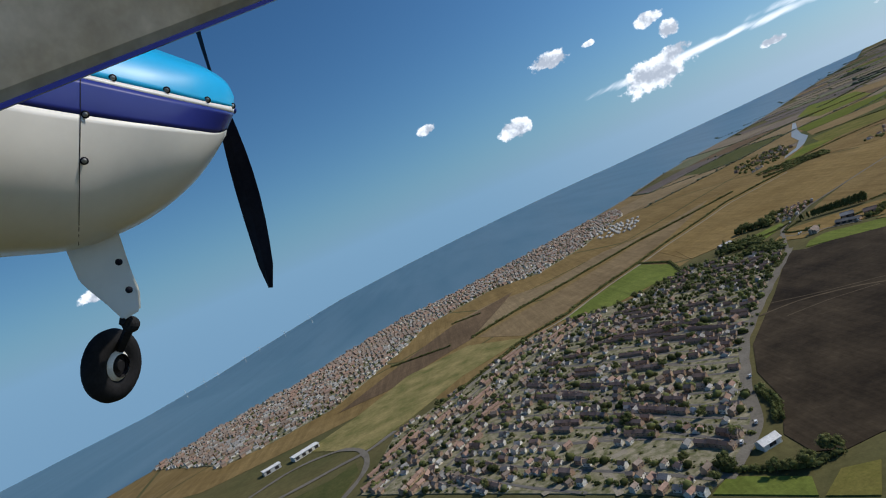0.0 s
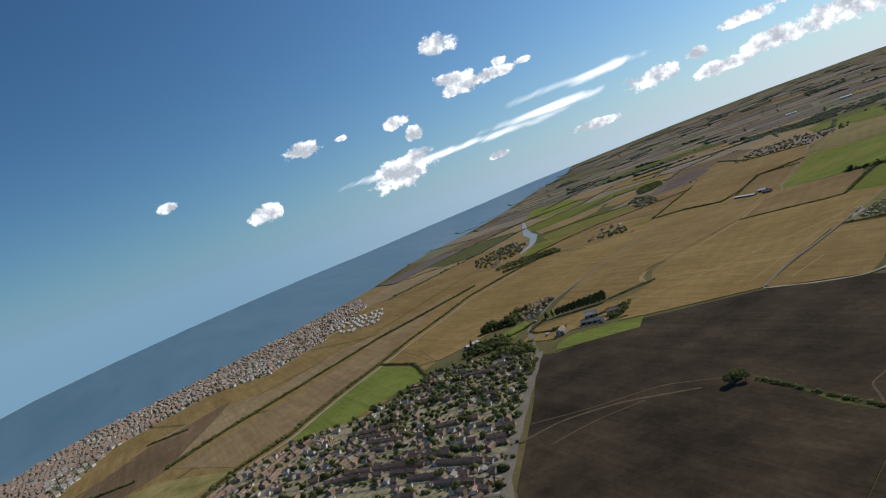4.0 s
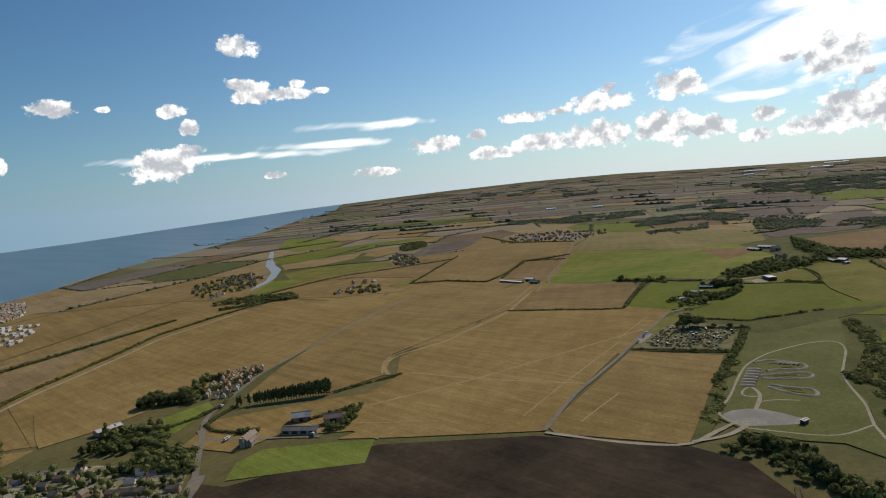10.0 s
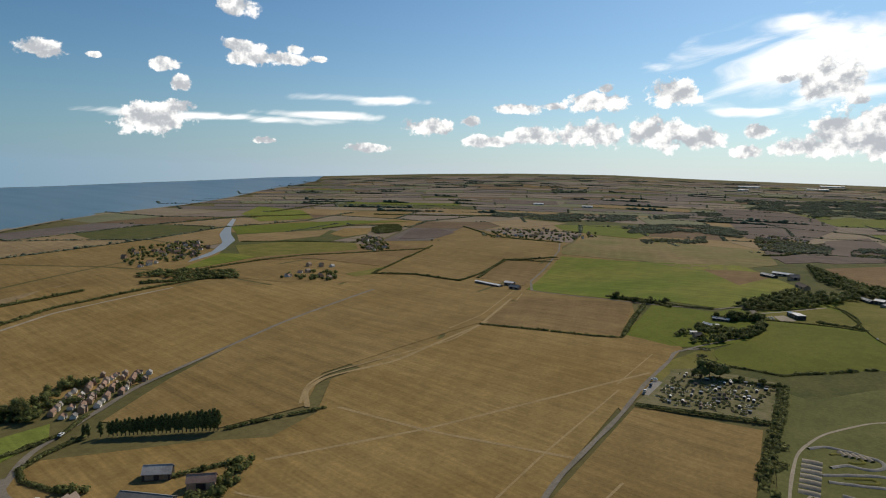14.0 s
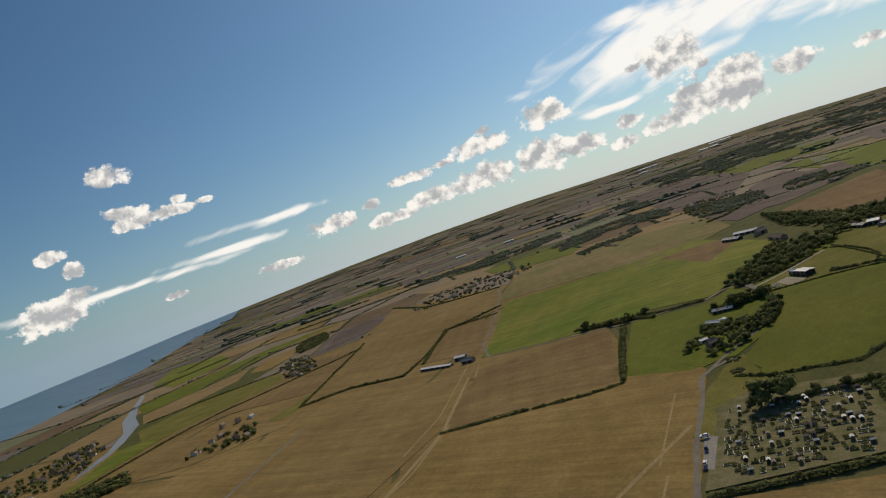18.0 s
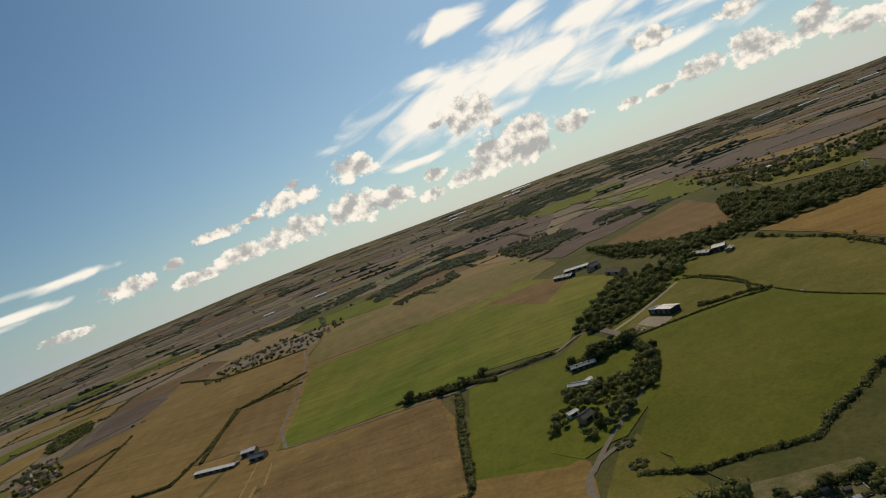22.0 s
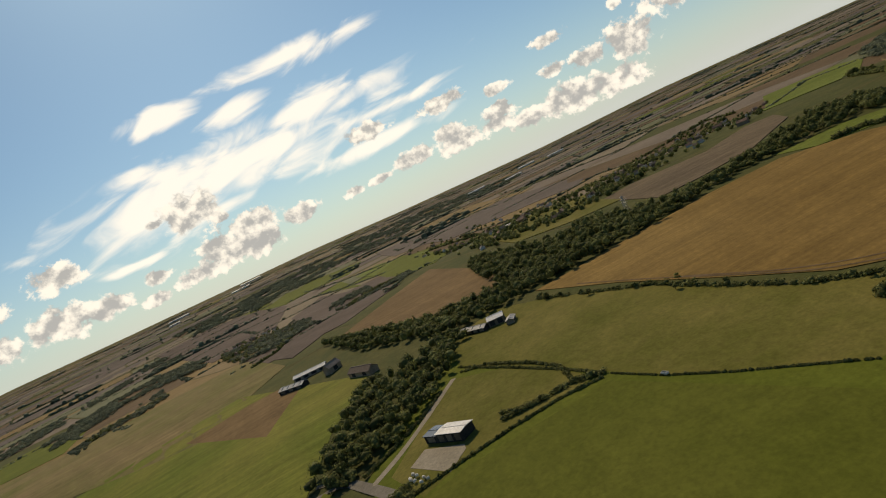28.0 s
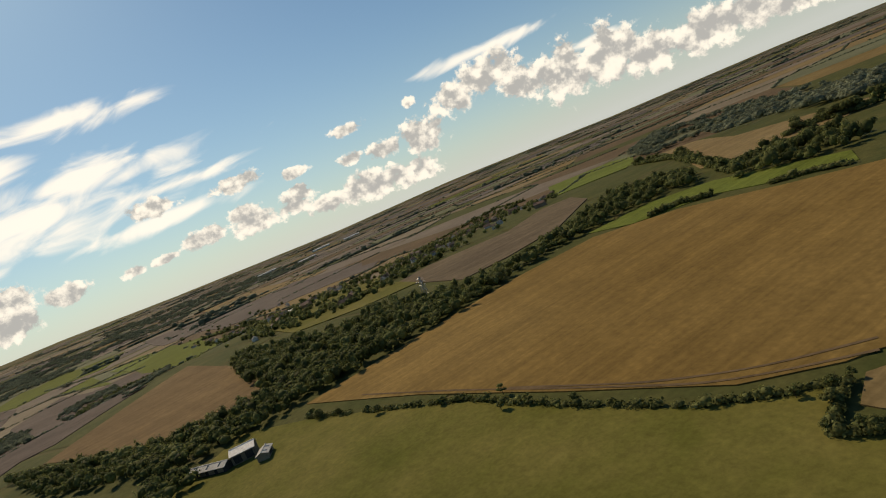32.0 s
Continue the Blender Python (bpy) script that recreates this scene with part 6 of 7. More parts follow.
building("cottage", "brown-roofed cottage hidden among trees", ((841.9, 600.1)[0] - 3, (841.9, 600.1)[1] + 2), ((841.9, 600.1)[0] + 3, (841.9, 600.1)[1] - 2), 6, 3.0, 5.6, "BRICK", "ROOF_BROWN", 1, 1, "house")
building("shed", "small white shed under the trees", ((851.7, 608.9)[0] - 2, (851.7, 608.9)[1] + 2), ((851.7, 608.9)[0] + 2, (851.7, 608.9)[1] - 2), 4, 2.4, 3.2, "RENDER", "WHITE_ROOF", 1, 1, "shed")
building("village_barn", "long dark slate barn in the village", (407.3, 678.3), (417.2, 670.8), 10, 4.0, 7.5, "DARK_CLAD", "ROOF_GREY", 2, 1, "barn")
building("school", "long school building with a pale green-grey roof", (318.0, 781.0), (335.0, 783.8), 10, 3.2, 4.8, "BRICK", "METAL_ROOF", 4, 1, "building")
building("village_hall", "long low building with a grey roof", (391.5, 665.3), (405.3, 646.0), 9, 3.0, 5.2, "BRICK", "ROOF_GREY", 4, 1, "barn")
building("house", "red-brick house with an orange tiled roof", ((423.3, 651.0)[0] - 6, (423.3, 651.0)[1] + 4), ((423.3, 651.0)[0] + 4, (423.3, 651.0)[1] - 3), 8, 5.0, 8.2, "BRICK", "ROOF_RED", 1, 1, "house")
building("warehouse", "pale flat-roofed works building by the slip road", ((-207.5, 658.2)[0] - 12, (-207.5, 658.2)[1] - 8), ((-207.5, 658.2)[0] + 12, (-207.5, 658.2)[1] + 10), 14, 5, 6, "RENDER", "WHITE_ROOF", 4, 1, "building")
building("warehouse", "white-roofed works shed by the slip road", ((-243.8, 649.2)[0] - 8, (-243.8, 649.2)[1] - 4), ((-243.8, 649.2)[0] + 8, (-243.8, 649.2)[1] + 6), 12, 5, 6, "METAL_ROOF", "WHITE_ROOF", 2, 1, "building")
building("bungalow", "white house with a glazed extension by the road", ((113.0, 306.8)[0] - 6, (113.0, 306.8)[1]), ((113.0, 306.8)[0] + 5, (113.0, 306.8)[1] + 3), 8, 3.0, 5.4, "RENDER", "WHITE_ROOF", 1, 1, "house")
building("shelter", "small dark shelter on the gravel pad", ((566.6, 409.2)[0] - 2.2, (566.6, 409.2)[1]), ((566.6, 409.2)[0] + 2.2, (566.6, 409.2)[1] - 1), 3, 2.4, 2.8, "DARK_CLAD", "METAL_ROOF", 1, 1, "shelter")
building("glasshouse", "long pale glasshouse in the valley", (1545.4, 410.0), (1530.2, 389.2), 12, 3, 4.6, "RENDER", "WHITE_ROOF", 1, 1, "greenhouse")

for a, b in [[(3983, 1673), (4005, 1626)], [(4261, 1404), (4278, 1357)], [(4280, 1352), (4297, 1305)], [(2607, 2043), (2633, 2008)], [(2685, 1848), (2710, 1813)], [(3733, 106), (3745, 19)], [(3508, -33), (3516, -113)], [(3707, -304), (3707, -384)], [(3823, -180), (3833, -268)], [(4454, 1388), (4490, 1273)], [(4159, 1733), (4202, 1629)]]:
    building("warehouse", "long white-roofed shed far off in the plain", a, b, 26, 6, 9, "RENDER", "WHITE_ROOF", 2, 1, "farm shed")


def church(x, y, turn):
    root = new("church")
    root.matrix_basis = pose(x, y, float(terrain(x, y)) + layer[0], 0, 0, turn) @ Matrix.Diagonal((.62, .62, .62, 1))
    for nm, lx, ly, e, r, at in (("nave", 9, 4.2, 5.5, 10, (0, 0)), ("chancel", 4, 3.2, 4.4, 8, (12.5, 0)), ("aisle", 7, 2.4, 3.4, 5.8, (-1, -6))):
        bw, br = bmesh.new(), bmesh.new()
        gable(bw, br, lx, ly, e, r, at)
        p = part(nm, bw, "STONE", root)
        part("roof", br, "ROOF_BROWN", root)
        for i in range(3):
            bg = bmesh.new()
            wx = at[0] + (i - 1) * lx * .55
            block(bg, wx - .5, at[1] - ly - .05, 1.4, wx + .5, at[1] - ly + .03, e - .7)
            part("window", bg, "GLASSY", root)
    bt = bmesh.new()
    block(bt, -12.5, -1.9, -1, -8.9, 1.9, 8.6)
    block(bt, -12.8, -2.2, 8.3, -8.6, 2.2, 8.9)
    for i in range(4):
        for k in (-2.1, 1.8):
            block(bt, -12.6 + i * 1.05, k, 8.9, -12.1 + i * 1.05, k + .3, 9.5)
    part("tower", bt, "STONE", root)
    return tagged(root, "stone church with brown roofs and a pale tower", "church")


church(371.5, 672.5, 35)


# ---- things: poplars, single trees
pa, pb = (405.6, 749.7), (460.4, 709.4)
for i in range(34):
    w = i / 33.0
    if i in (2, 3, 5):
        continue
    tree(pa[0] + (pb[0] - pa[0]) * w, pa[1] + (pb[1] - pa[1]) * w, 7.4 + 4.2 * w + (i * 7 % 3) * .6, "tall narrow poplar in a windbreak row", POPLAR, "poplar row")
big_x, big_y = (740.2, 551.4)
for dx, dy, h in ((0, 0, 13), (6, -5, 11), (-5, 4, 10)):
    tree(big_x + dx, big_y + dy, h, "large dark tree behind the allotments", TREE_KINDS[2], "allotment trees")
lone_x, lone_y = (323.2, 420.4)
for dx, dy, h in ((0, 0, 9), (6, 2, 7.5), (-5, 1, 8), (2, -5, 7)):
    tree(lone_x + dx, lone_y + dy, h, "rounded dark tree in the ploughed field", TREE_KINDS[0], "field clump")


def hedge_trees(pts, count, low, high, label, seed):
    gen = np.random.default_rng(seed)
    x, y = resample(pts, 4.0)
    for k in gen.choice(len(x), count, replace=count > len(x)):
        tree(float(x[k] + gen.normal(0, 2)), float(y[k] + gen.normal(0, 2)), float(gen.uniform(low, high)), label)


hedge_trees([(1098, 486), (1067, 471), (1039, 458), (1018, 447), (1000, 443), (976, 437), (948, 428), (938, 424), (931, 419), (925, 415), (922, 411), (916, 408)], 12, 2.6, 4.2, "rounded dark tree in a field hedge", 100)
hedge_trees([(527, 427), (523, 398), (504, 379), (490, 358), (482, 340)], 14, 6, 10, "rounded dark tree in a field hedge", 103)
hedge_trees([(916, 408), (913, 417), (909, 425), (902, 421)], 4, 2.5, 4, "rounded dark tree in a field hedge", 104)
hedge_trees([(1110, 143), (1104, 123), (1083, 121), (1072, 103)], 8, 7, 11, "rounded dark tree in a field hedge", 105)
hedge_trees([(1342, 56), (1244, 101), (1142, 177), (1095, 214)], 7, 7, 10, "rounded dark tree in a field hedge", 106)
hedge_trees([(971, 755), (968, 733), (960, 704), (969, 689)], 5, 6, 9, "rounded dark tree in a field hedge", 107)
hedge_trees([(84, 303), (100, 291), (115, 279), (130, 282)], 7, 6, 9, "rounded dark tree in a field hedge", 108)
hedge_trees([(2081, 477), (1920, 420), (1717, 369), (1573, 346), (1527, 318)], 8, 6, 10, "rounded dark tree in a field hedge", 109)
hedge_trees([(740, 551), (748, 530), (758, 507)], 3, 4, 6, "rounded dark tree in a field hedge", 110)
hedge_trees([(362, 825), (378, 813), (395, 802)], 7, 9, 12, "rounded dark tree in a field hedge", 111)
hedge_trees([(925, 620), (926, 602), (938, 581)], 9, 6, 10, "rounded dark tree in a field hedge", 112)



# ---- things: wrapped bales in the barn yard
def bale(x, y, turn):
    bm = bmesh.new()
    bmesh.ops.create_cone(bm, cap_ends=True, segments=16, radius1=.6, radius2=.6, depth=1.2, matrix=Matrix.Translation((0, 0, .6)) @ Matrix.Rotation(radians(90), 4, "Y"))
    bmesh.ops.bevel(bm, geom=[e for e in bm.edges if e.is_boundary or e.calc_face_angle(0) > 1], offset=.1, segments=2, affect="EDGES")
    ob = part("hay_bale", bm, "RENDER")
    ob.matrix_basis = pose(x, y, float(terrain(x, y)) + layer[0], 0, 0, turn)
    tagged(ob, "white wrapped round bale beside the barn yard", "bale", "wrapped bales")


for k, at in enumerate(((957.3, 578.2), (950.6, 574.4), (953.9, 579.3))):
    for j in range(3):
        bale(at[0] + 1.5 * math.cos(j * 2.1), at[1] + 1.5 * math.sin(j * 2.1), 40 * j + 25 * k)


# ---- things: troughs and tussocks on the pastures
def trough(at, turn, long):
    root = new("water_trough")
    x, y = at
    root.matrix_basis = pose(x, y, float(terrain(x, y)) + layer[0], 0, 0, turn)
    for nm, x0, y0, z0, x1, y1, z1 in (("side_panel", -long, -.6, .1, long, -.5, .8), ("side_panel", -long, .5, .1, long, .6, .8), ("end_panel", -long, -.5, .1, -long + .1, .5, .8),
                                       ("end_panel", long - .1, -.5, .1, long, .5, .8), ("base", -long + .1, -.5, 0, long - .1, .5, .2)):
        bm = bmesh.new()
        block(bm, x0, y0, z0, x1, y1, z1)
        part(nm, bm, "METAL_ROOF", root)
    tagged(root, "pale metal water trough by the fence", "trough", "field troughs")


trough((931.9, 487.1), 20, 1.4)
for at, k, turn in (((854.0, 1190.7), 0, 20), ((867.4, 1179.1), 4, 65), ((881.2, 1170.5), 3, 15)):
    house(k, at[0], at[1], turn, group="field farm houses", size=.75)


# ---- things: cars
def wheel(bm, x, y, r):
    bmesh.ops.create_cone(bm, cap_ends=True, segments=12, radius1=r, radius2=r, depth=.22, matrix=Matrix.Translation((x, y, r)) @ Matrix.Rotation(radians(90), 4, "X"))


def car_kind(paint):
    root = new("car")
    bm = bmesh.new()
    prof = [(-2.1, .35), (2.1, .35), (2.15, .75), (1.9, .92), (1.0, 1.0), (-2.0, 1.02), (-2.12, .8)]
    for s in (-.85, .85):
        [bm.verts.new((x, s, z)) for x, z in prof]
    bm.verts.ensure_lookup_table()
    n = len(prof)
    bm.faces.new(bm.verts[:n])
    bm.faces.new(bm.verts[n:][::-1])
    for i in range(n):
        j = (i + 1) % n
        bm.faces.new((bm.verts[i], bm.verts[n + i], bm.verts[n + j], bm.verts[j]))
    bmesh.ops.recalc_face_normals(bm, faces=bm.faces[:])
    part("body", bm, paint, root)
    for nm, prof, mat, w in (("cabin_glass", [(1.1, .98), (.35, 1.42), (-1.45, 1.42), (-2.0, 1.0)], "GLASSY", .74), ("roof", [(.3, 1.42), (.25, 1.48), (-1.4, 1.48), (-1.5, 1.42)], paint, .7)):
        b2 = bmesh.new()
        for s in (-w, w):
            [b2.verts.new((x, s * (1 if z < 1.1 else .88), z)) for x, z in prof]
        b2.verts.ensure_lookup_table()
        m = len(prof)
        b2.faces.new(b2.verts[:m])
        b2.faces.new(b2.verts[m:][::-1])
        for i in range(m):
            j = (i + 1) % m
            b2.faces.new((b2.verts[i], b2.verts[m + i], b2.verts[m + j], b2.verts[j]))
        bmesh.ops.recalc_face_normals(b2, faces=b2.faces[:])
        part(nm, b2, mat, root)
    for x in (-1.3, 1.35):
        for y in (-.78, .78):
            bw = bmesh.new()
            wheel(bw, x, y, .32)
            part("wheel", bw, "DARK_CLAD", root)
    root.location = (0, 0, -400)
    protos.append(root)
    return root


MATS["PAINT_WHITE"] = material("white_car_paint", (.72, .72, .70), (.78, .78, .76), 2, .5, rough=.25, bump=0, spec=.5)
MATS["PAINT_BLUE"] = material("dark_blue_car_paint", (.030, .036, .060), (.040, .048, .075), 2, .5, rough=.25, bump=0, spec=.5)
CARS = {"white": car_kind("PAINT_WHITE"), "dark blue": car_kind("PAINT_BLUE")}


def car(colour, at, turn, where):
    x, y = at
    o = copy_thing(CARS[colour], pose(x, y, float(terrain(x, y)) + layer[0] + .47, 0, 0, turn))
    return tagged(o, colour + " saloon car " + where, "car", "cars")


car("white", (708.8, 576.5), 100, "parked on the grey strip beside allotments")
car("dark blue", (696.7, 573.1), 15, "parked on the grey strip beside allotments")
car("white", (682.8, 570.4), 12, "parked on the grey strip beside allotments")
car("white", (118.4, 335.2), 70, "driving on the asphalt main road")
car("white", (102.7, 321.4), 62, "waiting on the asphalt main road")
car("white", (146.6, 393.3), 75, "driving on the road beside the town")
car("white", (365.0, 688.9), 40, "parked near the village church")
car("white", (367.6, 690.1), 40, "parked near the village church")
car("white", (397.6, 759.3), 45, "driving on the village lane")
car("white", (402.6, 645.7), 80, "parked beside the long low building")


# ---- things: allotments
def plot_kind(seed, w, d):
    gen = np.random.default_rng(seed)
    root = new("garden_plot")
    soil = bmesh.new()
    block(soil, -w / 2, -d / 2, -.4, w / 2, d / 2, .12)
    part("soil_bed", soil, "BROWN" if seed % 2 else "OLIVE", root)
    for x0, y0, x1, y1 in ((-w / 2, -d / 2, w / 2, -d / 2 + .25), (-w / 2, d / 2 - .25, w / 2, d / 2), (-w / 2, -d / 2, -w / 2 + .25, d / 2), (w / 2 - .25, -d / 2, w / 2, d / 2)):
        e = bmesh.new()
        block(e, x0, y0, -.3, x1, y1, .32)
        part("edging_board", e, ("RENDER", "GRAVEL", "TIMBER")[seed % 3], root)
    n = 3 + seed % 3
    for i in range(n):
        y = -d / 2 + (i + .7) * d / (n + .4)
        m = max(3, int(w / 1.1))
        xs = np.linspace(-w / 2 + .7, w / 2 - .7, m)
        c = np.column_stack([xs, np.full(m, y) + gen.normal(0, .1, m), np.full(m, .35)])
        ob = new("crop_row", greens("crop_row", c, np.full((m, 3), .5) * gen.uniform(.7, 1.3, (m, 1)), .28, 6, "LEAF2" if (i + seed) % 2 else "LEAF", gen))
        ob.parent = root
        tagged(ob, "leafy green crop row", kind="stuff")
    root.location = (0, 0, -400)
    protos.append(root)
    return root


def shed_kind(wall, roof):
    root = new("garden_shed")
    bw, br, bd = bmesh.new(), bmesh.new(), bmesh.new()
    gable(bw, br, 1.5, 1.1, 1.9, 2.5, over=.15, thick=.08)
    block(bd, -.4, -1.14, 0, .4, -1.08, 1.7)
    part("wall", bw, wall, root)
    part("roof", br, roof, root)
    part("door", bd, "DARK_CLAD", root)
    root.location = (0, 0, -400)
    protos.append(root)
    return root


PLOTS = [plot_kind(i + 1, w, d) for i, (w, d) in enumerate([(4, 2.8), (3, 3), (4.4, 2.2), (2.6, 2.4), (3.4, 2), (2.4, 3.8)])]
SHEDS = [shed_kind("TIMBER", "METAL_ROOF"), shed_kind("TIMBER", "ROOF_BROWN"), shed_kind("GLASSY", "WHITE_ROOF")]
SHED_WORDS = ["weathered timber shed with a grey roof", "weathered timber shed with a brown roof", "small greenhouse with pale panes"]
ALLOT = [(738.2, 573.0), (754.0, 510.0), (689.0, 508.0), (669.0, 560.0)]
ag = np.random.default_rng(77)
ua, ub = Vector((*ALLOT[3], 0)) - Vector((*ALLOT[0], 0)), Vector((*ALLOT[1], 0)) - Vector((*ALLOT[0], 0))
tilt = math.degrees(math.atan2(ub.y, ub.x))
ni, nj = max(4, int(ua.length / 3.5)), max(4, int(ub.length / 3.8))
n_shed = 0
for i in range(ni):
    for j in range(nj):
        u, v = (i + .5 + ag.uniform(-.34, .34)) / ni, (j + .5 + ag.uniform(-.34, .34)) / nj
        q = (1 - u) * (1 - v) * np.array(ALLOT[0]) + (1 - u) * v * np.array(ALLOT[1]) + u * v * np.array(ALLOT[2]) + u * (1 - v) * np.array(ALLOT[3])
        if ag.random() < .24:
            continue
        z = float(terrain(q[0], q[1])) + layer[0] - .1
        if ag.random() < .17:
            k = int(ag.integers(3))
            o = copy_thing(SHEDS[k], pose(float(q[0]), float(q[1]), z, 0, 0, tilt + 90 * int(ag.integers(4))) @ Matrix.Diagonal((.7, .7, .7, 1)))
            tagged(o, SHED_WORDS[k] + " on the allotments", "shed", "allotment sheds")
        else:
            k = int(ag.integers(6))
            o = copy_thing(PLOTS[k], pose(float(q[0]), float(q[1]), z, 0, 0, tilt + float(ag.normal(0, 5)) + 90 * (ag.random() < .4)) @ Matrix.Diagonal((*(float(k_) for k_ in ag.uniform(.5, 1.15, 2)), .8, 1)))
            tagged(o, "edged allotment bed planted with green rows", "garden bed", "allotment beds")
for at, r in (((809.9, 582.6), 6), ((790.2, 576.7), 5)):
    for a in range(5):
        x, y = at[0] + r * .55 * math.cos(a * 1.26), at[1] + r * .55 * math.sin(a * 1.26)
        tagged(copy_thing(PLOTS[3], pose(x, y, float(terrain(x, y)) + layer[0] - .1, 0, 0, a * 72)), "pale-edged ornamental bed on the grass", "garden bed", "ornamental beds")


# ---- things: cycle track of earth banks
def bank(label, pts, width, height, mat):
    x, y = resample(pts, 1.8)
    tx_, ty_ = np.gradient(x), np.gradient(y)
    n = np.hypot(tx_, ty_) + 1e-9
    V = []
    prof = [(-1, -.3), (-.45, .8), (0, 1), (.45, .8), (1, -.3)]
    for k, h in prof:
        wav = 1 + .25 * np.sin(np.arange(len(x)) * 1.1)
        px_, py_ = x - ty_ / n * k * width / 2, y + tx_ / n * k * width / 2
        V.append(np.column_stack([px_, py_, terrain(px_, py_) + layer[0] + h * height * wav]))
    m, i = len(x), np.arange(len(x) - 1)
    q = np.concatenate([np.stack([i + a * m, i + a * m + m, i + 1 + a * m + m, i + 1 + a * m], -1) for a in range(4)])
    return tagged(new("earth_bank", np_mesh("earth_bank", np.concatenate(V), q[:, ::-1], [mat])), label, "track", "cycle track banks")


for pts in [[(664, 470), (673, 465), (675, 456), (674, 439), (667, 436), (658, 441), (657, 451), (648, 456)], [(636, 457), (646, 447), (656, 435), (654, 428), (645, 428), (640, 436), (635, 445), (631, 453)], [(621, 445), (622, 432), (625, 421), (618, 416), (612, 416), (611, 425), (613, 438), (617, 445)]]:
    bank("low grey bank of a cycle track", pts, 2.6, .45, "PAD")
    inner = np.array(pts).mean(0)
    bank("worn grassy bank inside the cycle track", [tuple(inner + (np.array(p) - inner) * .45) for p in pts[:-1]], 2.0, .3, "OLIVE2")
(bx1, by1), (bx2, by2) = (611.0, 456.0), (652.0, 465.0)
(cx1, cy1), (cx2, cy2) = (669.0, 457.0), (672.0, 443.0)
for i in range(7):
    w = (i + .3) / 7
    x, y = bx1 + (bx2 - bx1) * w, by1 + (by2 - by1) * w
    dx, dy = -(by2 - by1), bx2 - bx1
    n = math.hypot(dx, dy)
    bank("pale sandy jump on the start straight", [(x - dx / n * 4.5, y - dy / n * 4.5), (x, y), (x + dx / n * 4.5, y + dy / n * 4.5)], 4.4, .8, "GRAVEL")
for i in range(5):
    w = (i + .5) / 5
    x, y = cx1 + (cx2 - cx1) * w, cy1 + (cy2 - cy1) * w
    bank("pale sandy jump on the cycle track", [(x - 2, y - 2), (x, y), (x + 2, y + 2)], 3.0, .7, "GRAVEL")


# ---- things: pylon and wind turbines
def rod(bm, p, q, r):
    p, q = Vector(p), Vector(q)
    d = q - p
    bmesh.ops.create_cone(bm, cap_ends=True, segments=5, radius1=r, radius2=r, depth=d.length, matrix=Matrix.Translation((p + q) / 2) @ d.to_track_quat("Z", "Y").to_matrix().to_4x4())


def pylon(x, y, h):
    root = new("pylon")
    root.matrix_basis = pose(x, y, float(terrain(x, y)) - .3, 0, 0, 30)
    b = h * .13
    corner = lambda k, z: ((b * (1 - .86 * z)) * (1 if k in (0, 1) else -1), (b * (1 - .86 * z)) * (1 if k in (0, 3) else -1), h * z)
    for k in range(4):
        bm = bmesh.new()
        rod(bm, corner(k, 0), corner(k, 1), h * .008)
        part("leg", bm, "STEEL", root)
    levels = [0, .22, .42, .58, .72, .85, .96]
    for z0, z1 in zip(levels, levels[1:]):
        bm = bmesh.new()
        for k in range(4):
            rod(bm, corner(k, z0), corner((k + 1) % 4, z1), h * .005)
            rod(bm, corner((k + 1) % 4, z0), corner(k, z1), h * .005)
            rod(bm, corner(k, z1), corner((k + 1) % 4, z1), h * .005)
        part("bracing", bm, "STEEL", root)
    for z, w in ((.62, .22), (.76, .27), (.9, .19)):
        bm = bmesh.new()
        for s in (-1, 1):
            rod(bm, (0, .2, h * z), (s * h * w, 0, h * z), h * .006)
            rod(bm, (0, -.2, h * (z + .05)), (s * h * w, 0, h * z), h * .006)
            rod(bm, (s * h * w, 0, h * z), (s * h * w, 0, h * (z - .05)), h * .006)
        part("cross_arm", bm, "STEEL", root)
    return tagged(root, "grey lattice electricity pylon above the wood", "pylon")


pylon((1210.0, 373.9)[0], (1210.0, 373.9)[1], 15)


def turbine(x, y, h, spin):
    root = new("wind_turbine")
    root.matrix_basis = pose(x, y, float(terrain(x, y)), 0, 0, 20)
    bm = bmesh.new()
    bmesh.ops.create_cone(bm, cap_ends=True, segments=8, radius1=h * .025, radius2=h * .015, depth=h, matrix=Matrix.Translation((0, 0, h / 2)))
    part("tower", bm, "RENDER", root)
    bm = bmesh.new()
    block(bm, -h * .03, -h * .05, h, h * .03, h * .04, h * 1.04)
    part("nacelle", bm, "RENDER", root)
    for i in range(3):
        bm = bmesh.new()
        bmesh.ops.create_cone(bm, cap_ends=True, segments=4, radius1=h * .02, radius2=h * .004, depth=h * .6, matrix=Matrix.Translation((0, -h * .06, h * 1.02)) @ Matrix.Rotation(radians(spin + 120 * i), 4, "Y") @ Matrix.Translation((0, 0, h * .3)))
        part("blade", bm, "RENDER", root)
    return tagged(root, "white wind turbine standing in the sea", "wind turbine", "offshore turbines")


for i, a in enumerate((-33, -31.2, -29.8, -27.5, -25.9, -23.2, -20.8)):
    r = 3650 + 60 * (i % 3)
    turbine(CX + r * math.sin(radians(a)), CY + r * math.cos(radians(a)), 34, 17 * i)

for o in protos:
    for c in (*o.children_recursive, o):
        bpy.data.objects.remove(c)


